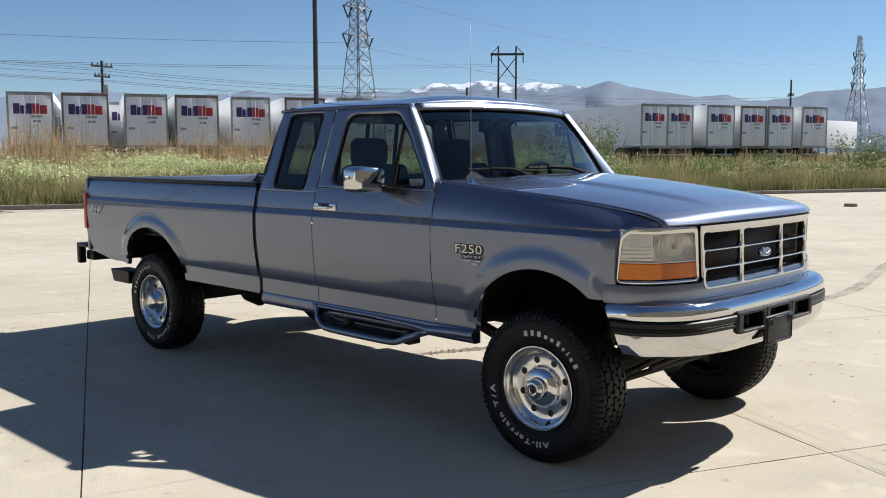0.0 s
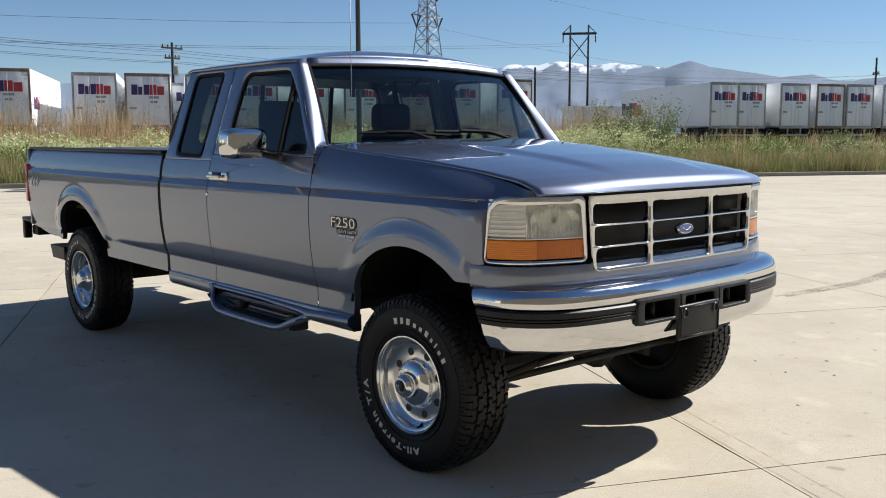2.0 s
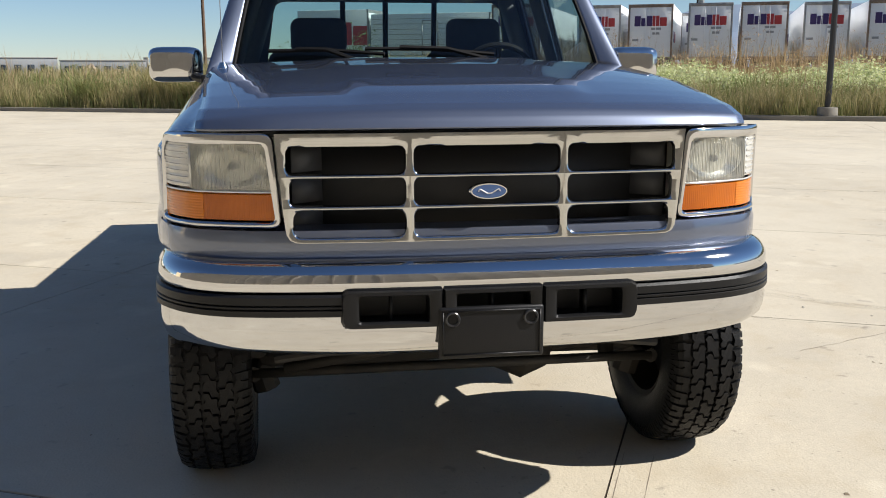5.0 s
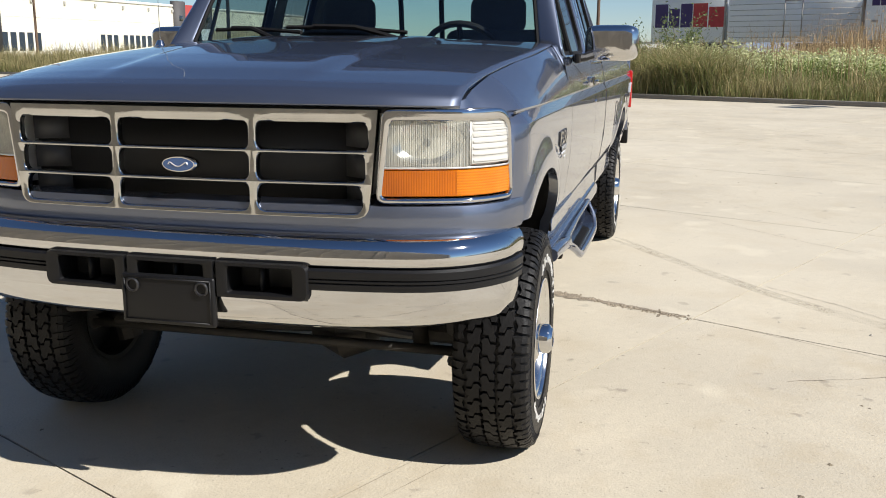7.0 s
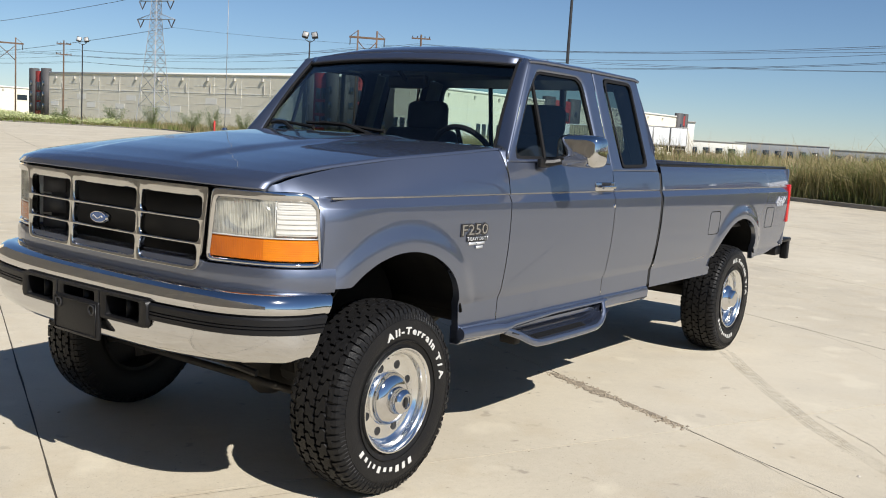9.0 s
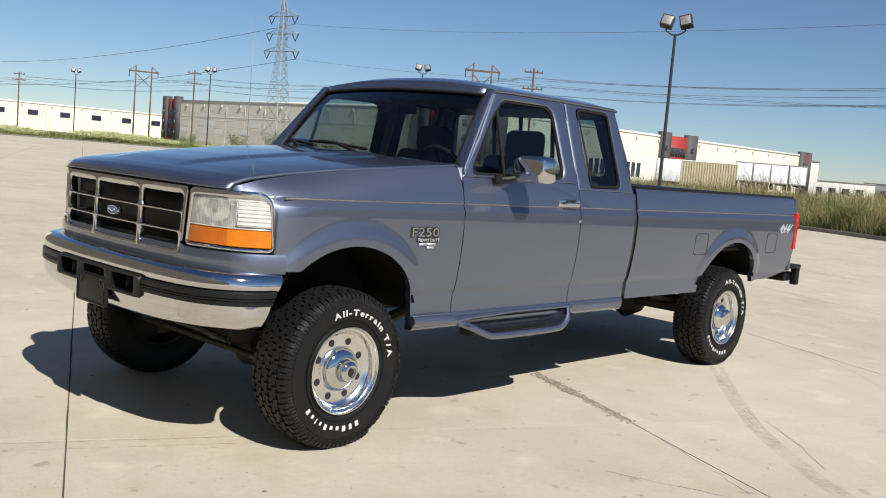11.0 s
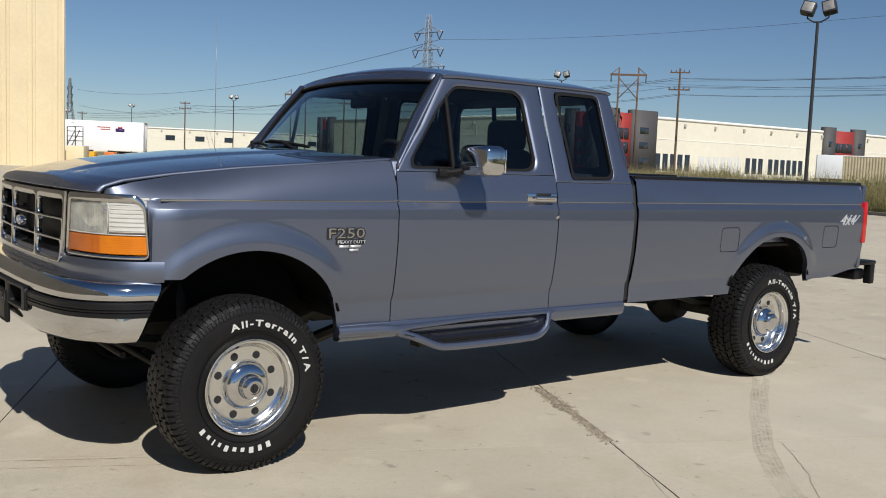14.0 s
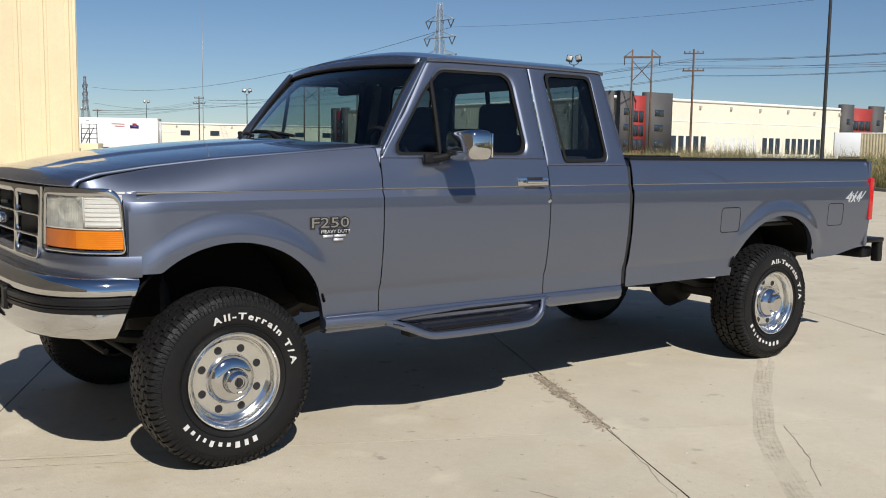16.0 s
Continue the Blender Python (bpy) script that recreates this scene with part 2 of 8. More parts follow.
DASH = material("grey_dash_plastic", (0.17, 0.175, 0.18), 0.6, vary=0.2, scale=8, bump=0.15, bump_scale=200)
GLASS = pane("clear_glass", (0.68, 0.79, 0.77))
DOOR_GLASS = pane("lightly_tinted_glass", (0.36, 0.42, 0.42))
TINTED = pane("tinted_glass", (0.20, 0.23, 0.24))
BLUE_ENAMEL = material("blue_enamel", (0.05, 0.11, 0.28), 0.2, 0.2, coat=0.6)
DECAL = material("silver_decal", (0.62, 0.63, 0.65), 0.35, 0.4)
BADGE_BLACK = material("badge_black", (0.02, 0.02, 0.022), 0.3)
CHEEK = material("grey_grille_plastic", (0.045, 0.045, 0.047), 0.5, vary=0.3, scale=14)
# tan of the ground mirrored in the side ledge, given as a colour
LEDGE_REFLECTION = material("tan_ledge_reflection", (0.19, 0.175, 0.15), 0.4)

# ---- ground, slabs and kerb ----
DIRT = material("dry_earth", (0.27, 0.22, 0.15), 0.95, vary=0.7, scale=0.05, dark=(0.15, 0.16, 0.07), fine=0.4, fine_scale=2.5, bump=0.5, bump_scale=6)


def concrete(name):
    """Broom-finished concrete: slab tone, broad stains, specks and faint brush lines."""
    mat = material(name, (0.580, 0.515, 0.397), 0.82, vary=0.45, scale=0.7, dark=(0.40, 0.355, 0.28), fine=0.24, fine_scale=26, per_object=0.22, coords="Object", spec=0.2)
    nt = mat.node_tree
    bs = nt.nodes["Principled BSDF"]
    geo = nt.nodes.new("ShaderNodeNewGeometry")
    base = bs.inputs["Base Color"].links[0].from_socket

    def noise(scale, detail, lo, hi):
        n = nt.nodes.new("ShaderNodeTexNoise")
        n.inputs["Scale"].default_value, n.inputs["Detail"].default_value = scale, detail
        nt.links.new(geo.outputs["Position"], n.inputs["Vector"])
        r = nt.nodes.new("ShaderNodeMapRange")
        r.inputs["From Min"].default_value, r.inputs["From Max"].default_value = lo, hi
        nt.links.new(n.outputs["Fac"], r.inputs["Value"])
        return r.outputs["Result"], n.outputs["Fac"]

    for scale, detail, lo, hi, amount, tone in ((1.3, 6, 0.52, 0.72, 0.45, (0.36, 0.32, 0.26)), (7.0, 3, 0.66, 0.72, 0.55, (0.22, 0.19, 0.16)),
                                                (38.0, 2, 0.70, 0.74, 0.6, (0.16, 0.14, 0.12)), (150.0, 2, 0.58, 0.74, 0.55, (0.25, 0.22, 0.18)), (3.6, 5, 0.50, 0.66, 0.34, (0.43, 0.355, 0.245)), (2.3, 7, 0.60, 0.70, 0.45, (0.66, 0.60, 0.47)), (0.22, 4, 0.45, 0.7, 0.5, (0.60, 0.545, 0.44))):
        fac, _ = noise(scale, detail, lo, hi)
        k = nt.nodes.new("ShaderNodeMath")
        k.operation = "MULTIPLY"
        k.inputs[1].default_value = amount
        nt.links.new(fac, k.inputs[0])
        m = nt.nodes.new("ShaderNodeMix")
        m.data_type = "RGBA"
        nt.links.new(k.outputs[0], m.inputs["Factor"])
        nt.links.new(base, m.inputs["A"])
        m.inputs["B"].default_value = (*tone, 1)
        base = m.outputs["Result"]
    nt.links.new(base, bs.inputs["Base Color"])
    _, raw = noise(90, 6, 0, 1)
    b = nt.nodes.new("ShaderNodeBump")
    b.inputs["Strength"].default_value, b.inputs["Distance"].default_value = 0.35, 0.006
    nt.links.new(raw, b.inputs["Height"])
    nt.links.new(b.outputs["Normal"], bs.inputs["Normal"])
    return mat


CONCRETE = concrete("sunlit_concrete")
bm = bmesh.new()
bmesh.ops.create_grid(bm, x_segments=30, y_segments=30, size=4800)
ground = part("ground", bm, DIRT, smooth=False)
ground.location = (0, 0, -0.03)
tagged(ground, "flat dry earth with sparse green growth", "ground", kind="structure")

KERB_U, LOT_BACK, LOT_END = 23.6, -13.6, -118.0
KERB = material("grey_kerb_concrete", (0.25, 0.23, 0.195), 0.9, vary=0.5, scale=1.5, fine=0.3, fine_scale=20, bump=0.4, bump_scale=40)
for name, u0, v0, u1, v1 in (("kerb", KERB_U, LOT_END, KERB_U + 0.16, 90.0), ("kerb", LOT_BACK, LOT_END - 0.16, KERB_U, LOT_END)):
    k = part(name, box((u0, v0, -0.1), (u1, v1, 0.13), 0.02), KERB)
    k.matrix_world = Matrix(((U.x, V.x, 0, 0), (U.y, V.y, 0, 0), (0, 0, 1, 0), (0, 0, 0, 1)))
    tagged(k, "weathered grey concrete kerb along the lot", "kerb", kind="structure")
LOT = Matrix(((U.x, V.x, 0, 0), (U.y, V.y, 0, 0), (0, 0, 1, 0), (0, 0, 0, 1)))



def bank(u, v):
    """The yard beyond the verge lies higher than the lot."""
    return 0.85 * smooth01(38.5, 46.0, u) * smooth01(-60.0, -50.0, v) * smooth01(98.0, 88.0, v) * smooth01(120.0, 112.0, u)


yard = part("yard_bank", grid(60, 60, lambda i, j: (38.0 + 84 * i, -62 + 162 * j, bank(38.0 + 84 * i, -62 + 162 * j) - 0.025)), DIRT)
yard.matrix_world = LOT
tagged(yard, "raised dry earth yard where the trailers stand", "ground", kind="structure")

# ---- verge plants ----
def leaf_material(name, a, b, rough=0.7):
    mat = material(name, a, rough, per_island=1.0, dark=b, spec=0.25)
    nt = mat.node_tree
    tr = nt.nodes.new("ShaderNodeBsdfTranslucent")
    mx = nt.nodes.new("ShaderNodeMixShader")
    mx.inputs[0].default_value = 0.35
    bs = nt.nodes["Principled BSDF"]
    nt.links.new(bs.inputs["Base Color"].links[0].from_socket, tr.inputs["Color"])
    nt.links.new(bs.outputs[0], mx.inputs[1])
    nt.links.new(tr.outputs[0], mx.inputs[2])
    nt.links.new(mx.outputs[0], nt.nodes["Material Output"].inputs["Surface"])
    return mat


DRY_GRASS = leaf_material("dry_grass", (0.45, 0.37, 0.20), (0.20, 0.20, 0.075))
GREEN_GRASS = leaf_material("green_grass", (0.15, 0.19, 0.055), (0.32, 0.30, 0.13))
WEED = leaf_material("weed_leaf", (0.24, 0.29, 0.08), (0.12, 0.16, 0.04))
FLOWER = leaf_material("pale_flower_heads", (0.76, 0.75, 0.46), (0.50, 0.56, 0.24))
REED = leaf_material("dry_reed", (0.60, 0.44, 0.25), (0.36, 0.26, 0.14))
PLUME = leaf_material("reed_plume", (0.66, 0.50, 0.32), (0.45, 0.31, 0.18))
BUSH = leaf_material("bush_leaf", (0.15, 0.20, 0.07), (0.24, 0.27, 0.13))


def patch(u, v, scale, seed=0.0):
    return noise.noise(Vector((u * scale + seed, v * scale, seed * 1.7)))


def blades(name, mat, count, place, height, width, lean, seed, label, category, bend=0.5):
    """Many bent blades as one thing of stuff; place(rng) gives u, v and a size factor."""
    rng = random.Random(seed)
    verts, faces = [], []
    made = 0
    while made < count:
        got = place(rng)
        if got is None:
            continue
        u, v, k = got
        made += 1
        p = lot(u, v, bank(u, v))
        h = height * k * rng.uniform(0.55, 1.15)
        a, tilt = rng.uniform(0, math.tau), lean * rng.uniform(0.1, 1.0)
        d = Vector((math.cos(a), math.sin(a), 0))
        fa = rng.uniform(0, math.tau)
        w = Vector((math.cos(fa), math.sin(fa), 0)) * width * rng.uniform(0.6, 1.3) / 2
        m = p + d * tilt * h * 0.35 + Vector((0, 0, h * 0.60))
        t = p + d * tilt * h * (0.6 + bend) + Vector((0, 0, h * (1.0 - 0.25 * tilt)))
        b = len(verts)
        verts += [p - w - Vector((0, 0, 0.05)), p + w - Vector((0, 0, 0.05)), m + w * 0.7, m - w * 0.7, t]
        faces += [(b, b + 1, b + 2, b + 3), (b + 3, b + 2, b + 4)]
    me = bpy.data.meshes.new(name)
    me.from_pydata(verts, [], faces)
    me.materials.append(mat)
    ob = new(name, me)
    return tagged(ob, label, category, kind="stuff")


def tufted(u0, u1, v0, v1, scale=0.9, cut=-0.15, seed=0.0, spread=0.14, per=9, falloff=None):
    """Chooses places in tufts, thicker where the patch noise is high."""
    state = {"left": 0, "c": (0, 0, 1)}

    def go(rng):
        if state["left"] <= 0:
            u, v = rng.uniform(u0, u1), rng.uniform(v0, v1)
            n = patch(u, v, scale, seed) + 0.5 * patch(u, v, scale * 0.25, seed + 5)
            if n < cut:
                return None
            state["c"] = (u, v, (0.75 + 0.5 * (n + 0.3)) * rng.uniform(0.75, 1.2))
            state["left"] = rng.randint(per // 2, per)
        state["left"] -= 1
        u, v, k = state["c"]
        return (max(u0, u + rng.gauss(0, spread)), v + rng.gauss(0, spread), k)
    return go


blades("verge_grass", DRY_GRASS, 62000, tufted(23.95, 27.0, -62, 52, 0.8, -0.3, 1.0, 0.16, 14), 1.10, 0.020, 0.80, 11, "tall half-dry grass behind the kerb", "grass")
blades("verge_grass", GREEN_GRASS, 52000, tufted(23.9, 28.5, -62, 52, 0.7, -0.4, 7.0, 0.2, 12), 0.80, 0.022, 0.7, 12, "green grass behind the kerb", "grass")
blades("field_grass", DRY_GRASS, 36000, tufted(27.0, 62.0, -110, 75, 0.25, -0.35, 3.0, 0.5), 0.85, 0.05, 0.7, 13, "dry field grass beyond the kerb", "grass")
blades("weeds", WEED, 46000, tufted(27.0, 37.0, -45, 58, 0.35, -0.35, 9.0, 0.25, 16), 1.15, 0.045, 0.55, 14, "leafy green weeds in the verge", "weeds")
blades("reeds", REED, 15000, tufted(34.0, 41.0, -13, 20, 0.3, -0.6, 4.0, 0.3, 12), 2.15, 0.034, 0.20, 15, "tan dry reeds in front of the trailers", "reeds")
blades("reeds", REED, 2600, tufted(25.0, 33.0, -60, 40, 0.5, 0.12, 14.0, 0.25, 10), 1.75, 0.022, 0.3, 16, "scattered dry reeds in the verge", "reeds")
blades("tall_grass", DRY_GRASS, 17000, tufted(24.6, 31.0, -64, -25, 0.5, -0.25, 41.0, 0.28, 14), 1.50, 0.03, 0.5, 19, "tall tan and green grass in the verge", "grass")
blades("tall_grass", DRY_GRASS, 15000, tufted(24.4, 29.0, -19.5, -9, 0.55, -0.1, 43.0, 0.22, 26), 1.65, 0.03, 0.85, 53, "tall arching tufts of tan grass in the verge", "grass", 0.9)
blades("tall_grass", GREEN_GRASS, 9000, tufted(24.4, 29.0, -21.0, -9, 0.55, 0.0, 47.0, 0.25, 26), 1.45, 0.035, 0.9, 54, "arching green grass tufts in the verge", "grass", 0.9)
blades("border_grass", DRY_GRASS, 9000, tufted(-13, 26, -128, LOT_END - 0.4, 0.3, -0.4, 21.0, 0.5), 0.8, 0.06, 0.7, 17, "dry grass along the far border", "grass")
blades("border_grass", DRY_GRASS, 9000, tufted(2, 60, -136, LOT_END - 1.5, 0.2, -0.4, 51.0, 0.7), 1.35, 0.07, 0.5, 52, "tall dry grass beyond the far border", "grass")
blades("border_weeds", WEED, 7000, tufted(-13, 26, -126, LOT_END - 0.4, 0.3, -0.2, 23.0, 0.5), 0.8, 0.08, 0.6, 18, "green weeds along the far border", "weeds")


def clumps(name, mat, count, place, size, lift, seed, label, category, n=5):
    """Small leaf or flower clumps: little facets set at random."""
    rng = random.Random(seed)
    verts, faces = [], []
    made = 0
    while made < count:
        got = place(rng)
        if got is None:
            continue
        made += 1
        u, v, k = got
        c = lot(u, v, bank(u, v) + lift * k * rng.uniform(0.65, 1.1))
        for _ in range(n):
            o = c + Vector((rng.gauss(0, size), rng.gauss(0, size), rng.gauss(0, size * 0.5)))
            a, e = Vector((rng.gauss(0, 1), rng.gauss(0, 1), rng.gauss(0, 0.5))).normalized(), Vector((rng.gauss(0, 1), rng.gauss(0, 1), rng.gauss(0, 0.6))).normalized()
            b = len(verts)
            verts += [o, o + a * size * 0.9, o + (a + e) * size * 0.6, o + e * size * 0.9]
            faces.append((b, b + 1, b + 2, b + 3))
    me = bpy.data.meshes.new(name)
    me.from_pydata(verts, [], faces)
    me.materials.append(mat)
    return tagged(new(name, me), label, category, kind="stuff")


clumps("flowering_weeds", FLOWER, 15000, tufted(28.0, 36.0, -14, 16, 0.4, -0.5, 31.0, 0.35, 16), 0.085, 1.22, 21, "pale flowering weeds in the verge", "weeds")
clumps("flowering_weeds", FLOWER, 3200, tufted(25.4, 34.0, 14, 58, 0.4, -0.1, 33.0, 0.3, 12), 0.06, 0.95, 22, "white flowering weeds in the verge", "weeds")
clumps("flowering_weeds", FLOWER, 3600, tufted(-13, 18, -122, LOT_END - 0.5, 0.22, -0.1, 35.0, 0.6, 18), 0.17, 0.85, 23, "white flowering weeds along the far border", "weeds")
clumps("weed_leaves", WEED, 16000, tufted(27.0, 36.5, -45, 58, 0.35, -0.35, 9.0, 0.3, 14), 0.08, 0.85, 24, "leafy green weeds in the verge", "weeds")
clumps("reed_plumes", PLUME, 3000, tufted(34.0, 41.0, -13, 20, 0.3, -0.6, 4.0, 0.35, 8), 0.05, 2.05, 25, "pale seed plumes over the reeds", "reeds")


def bush(u, v, r, h, seed, label="loose green bush in the verge"):
    rng = random.Random(seed)
    p = lot(u, v)
    b = thing("bush", label, "bush", Matrix.Translation(p), "verge bushes")
    tips = []
    for k in range(14):
        a, l = rng.uniform(0, math.tau), rng.uniform(0.5, 1.0)
        tip = Vector((math.cos(a) * r * l, math.sin(a) * r * l, h * rng.uniform(0.55, 1.0)))
        tips.append(tip)
        part("stem", tube([(0, 0, -0.05), tip * 0.5 + Vector((0, 0, h * 0.12)), tip], 0.02, 5, True, 0.3), TRUNK, b)
    verts, faces = [], []
    for _ in range(2000):
        t = rng.choice(tips)
        k = rng.uniform(0.3, 1.08)
        o = t * k + Vector((rng.gauss(0, r * 0.16), rng.gauss(0, r * 0.16), rng.gauss(0, h * 0.08)))
        o.z = max(0.02, o.z)
        a = Vector((rng.gauss(0, 1), rng.gauss(0, 1), rng.gauss(0, 1))).normalized()
        e = a.cross(Vector((rng.gauss(0, 1), rng.gauss(0, 1), rng.gauss(0, 1)))).normalized()
        s = rng.uniform(0.03, 0.07) * (1 + r * 0.3)
        i = len(verts)
        verts += [o, o + a * s + e * s * 0.4, o + a * s * 2, o + a * s - e * s * 0.4]
        faces.append((i, i + 1, i + 2, i + 3))
    me = bpy.data.meshes.new("leaves")
    me.from_pydata(verts, [], faces)
    me.materials.append(BUSH)
    lv = new("leaves", me)
    lv.parent = b
    return b


TRUNK = material("bark", (0.12, 0.09, 0.06), 0.9, vary=0.5, scale=8)
for u, v, r, h, sd in ((30.5, 15.0, 1.1, 2.6, 1), (31.5, 17.2, 0.9, 2.0, 2), (29.5, 30.5, 1.2, 2.3, 3), (30.0, 33.0, 1.2, 2.2, 4), (31.0, 36.0, 1.3, 2.3, 5), (28.0, 24.5, 0.8, 1.5, 6),
                       (33.0, -14.3, 1.2, 2.9, 7), (33.5, -16.8, 0.9, 2.3, 8), (28.0, -33.0, 0.9, 1.3, 9), (34.0, 19.2, 1.15, 2.75, 10)):
    bush(u, v, r, h, sd)
for u, v, r, h, sd in ((12.0, -121.5, 1.3, 1.9, 31), (18.6, -122.5, 1.6, 2.5, 32), (23.0, -122.0, 1.4, 2.9, 33), (28.0, -120.5, 1.8, 2.6, 34), (30.5, -120.0, 1.3, 3.1, 35), (34.5, -119.0, 1.2, 2.7, 36)):
    bush(u, v, r, h, sd, "loose grey-green bush along the far border")
for x, y, r, h, sd in ((-191.4, -44.5, 2.2, 2.6, 41), (-190.2, -49.2, 2.0, 2.4, 42), (-187.0, -59.9, 1.8, 2.2, 43), (-193.4, -35.0, 2.4, 3.0, 44), (-185.5, -64.0, 2.0, 2.2, 45)):
    bush(x * U.x + y * U.y, x * V.x + y * V.y, r, h, sd, "dark round shrub far across the field")
MOUND = material("sandy_spoil", (0.46, 0.37, 0.26), 0.95, vary=0.5, scale=0.4, fine=0.4, fine_scale=3, bump=0.6, bump_scale=4)
for k, (x, y, r, h) in enumerate(((-190.0, -41.8, 3.6, 2.8), (-191.5, -37.5, 3.4, 2.1), (-187.0, -52.0, 7.0, 1.5), (-182.0, -66.0, 9.0, 1.5))):
    def heap(i, j, r=r, h=h, k=k):
        a, q = i * math.tau, j
        n = 0.75 + 0.5 * noise.noise(Vector((math.cos(a) * 1.6 + k * 3, math.sin(a) * 1.6, q * 2.0)))
        return (x + math.cos(a) * r * q * (0.8 + 0.4 * n), y + math.sin(a) * r * q * (0.8 + 0.4 * n), h * (1 - q) ** 1.2 * n - 0.05)
    tagged(part("earth_mound", grid(24, 8, heap), MOUND), "heap of sandy earth far across the field", "earth mound", "earth mounds")

# ---- parked box trailers ----
WHITE_BOX = material("weathered_white_panel", (0.93, 0.935, 0.94), 0.75, spec=0.2, vary=0.2, scale=0.8, dark=(0.76, 0.76, 0.74), fine=0.15, fine_scale=9, per_object=0.15)
FRAME_GREY = material("galvanised_frame", (0.42, 0.41, 0.39), 0.5, 0.5, vary=0.5, scale=4, dark=(0.22, 0.18, 0.15))
RUST_FRAME = material("rusty_frame", (0.20, 0.13, 0.09), 0.8, vary=0.6, scale=5, dark=(0.35, 0.30, 0.26))
PURPLE = material("purple_lettering", (0.055, 0.03, 0.14), 0.5, vary=0.2, scale=5)
RED_ORANGE = material("red_lettering", (0.50, 0.045, 0.05), 0.5, vary=0.25, scale=5)
GREY_INK = material("grey_lettering", (0.33, 0.34, 0.35), 0.6)
CHASSIS = material("black_chassis", (0.03, 0.03, 0.032), 0.7, vary=0.4, scale=5)
TRAILER_TYRE = material("worn_trailer_tyre", (0.025, 0.025, 0.026), 0.8, vary=0.4, scale=6)
# plain block shapes in the two colours: x from, x to, foot, top
MARK = ((0.00, 0.26, 0.0, 0.50), (0.285, 0.50, 0.0, 0.40), (0.525, 0.76, 0.0, 0.50), (0.775, 1.06, 0.0, 0.50), (1.085, 1.38, 0.0, 0.42))


def block_mark(parent, place, size, wide=1.0):
    """The two-colour mark as plain blocks."""
    purple, red = bmesh.new(), bmesh.new()
    for k, (a, b, lo, hi) in enumerate(MARK):
        bm = purple if k < 3 else red
        bars = [(a, b, lo, hi)]
        for x0, x1, z0, z1 in bars:
            vs = [bm.verts.new(place(x * size * wide, z * size)) for x, z in ((x0, z0), (x1, z0), (x1, z1), (x0, z1))]
            bm.faces.new(vs)
    part("purple_mark", purple, PURPLE, parent, smooth=False, thick=0.004)
    part("red_mark", red, RED_ORANGE, parent, smooth=False, thick=0.004)


def trailer(u, v, yaw=0.0, length=13.5, mark=True, rusty=False, side_mark=0.0, mark_from=12.6, label="white parked box trailer with rear doors", bottom=1.12, top=3.98, w=1.29):
    """Rear doors face the lot; the body runs away along u."""
    t = thing("box_trailer", label, "trailer", LOT @ pose(u, v, bank(u, v) - 0.02, 0, 0, yaw), "parked trailers")
    k = w / 1.29
    part("body", box((0.06, -w, bottom), (length, w, top), 0.02), WHITE_BOX, t)
    fm = RUST_FRAME if rusty else FRAME_GREY
    part("rear_frame", box((-0.02, -w, top - 0.16), (0.10, w, top + 0.01), 0.01), fm, t)
    part("rear_sill", box((-0.03, -w, bottom - 0.14), (0.10, w, bottom + 0.04), 0.01), fm, t)
    for y in (-1, 1):
        part("rear_post", box((-0.02, y * (w - 0.05) - 0.05, bottom), (0.10, y * (w - 0.05) + 0.05, top - 0.16), 0.01), fm, t)
        door = part("rear_door", box((0.005, y * 0.60 * k - 0.585 * k, bottom + 0.05), (0.07, y * 0.60 * k + 0.585 * k, top - 0.17), 0.008), WHITE_BOX, t)
        part("lock_rod", tube([(-0.015, y * 0.28, bottom + 0.05), (-0.015, y * 0.28, top - 0.18)], 0.016, 6), WHITE_BOX, door)
        for z in (bottom + 0.35, (bottom + top) / 2, top - 0.5):
            part("hinge", box((-0.012, y * 1.12 * k - 0.10, z - 0.04), (0.01, y * 1.12 * k + 0.10, z + 0.04), 0.005), WHITE_BOX, door)
    part("underride_guard", box((-0.02, -1.0, 0.50), (0.08, 1.0, 0.60), 0.01), fm, t)
    for y in (-0.5, 0.5):
        part("guard_post", box((0.0, y - 0.05, 0.58), (0.08, y + 0.05, bottom - 0.1), 0.01), fm, t)
    part("bogie", box((0.8, -0.55, 0.75), (3.6, 0.55, 1.05), 0.02), CHASSIS, t)
    for x in (1.4, 2.7):
        for y in (-1, 1):
            part("trailer_wheel", lathe([(0.0, -0.26), (0.28, -0.26), (0.48, -0.24), (0.51, 0.0), (0.48, 0.24), (0.28, 0.26), (0.0, 0.2)], 20, "y", (x, y * 0.98, 0.51)), TRAILER_TYRE, t)
    for y in (-0.8, 0.8):
        part("landing_leg", box((length - 2.6, y - 0.06, 0.0), (length - 2.45, y + 0.06, 1.1), 0.01), CHASSIS, t)
    if mark:
        # seen from the lot, right is +v
        block_mark(t, lambda x, z: (-0.003, -0.92 * k + x * k, bottom + 1.70 + z), 1.10, 1.22)
        for y0, y1, z in ((0.05, 0.58, bottom + 1.50), (0.12, 0.50, bottom + 1.25), (-0.95, -0.62, bottom + 0.9)):
            bm = bmesh.new()
            bm.faces.new([bm.verts.new((-0.004, y, zz)) for y, zz in ((y0, z), (y1, z), (y1, z + 0.12), (y0, z + 0.12))])
            part("small_print_bar", bm, GREY_INK, t, smooth=False, thick=0.004)
    if side_mark:
        s = 1 if side_mark > 0 else -1
        q = abs(side_mark)
        # read from that flank, along the trailer
        block_mark(t, lambda x, z: ((0.9 + x) if s > 0 else (mark_from - x), s * (w + 0.006), bottom + 0.85 + z), q, 1.15)
    return t


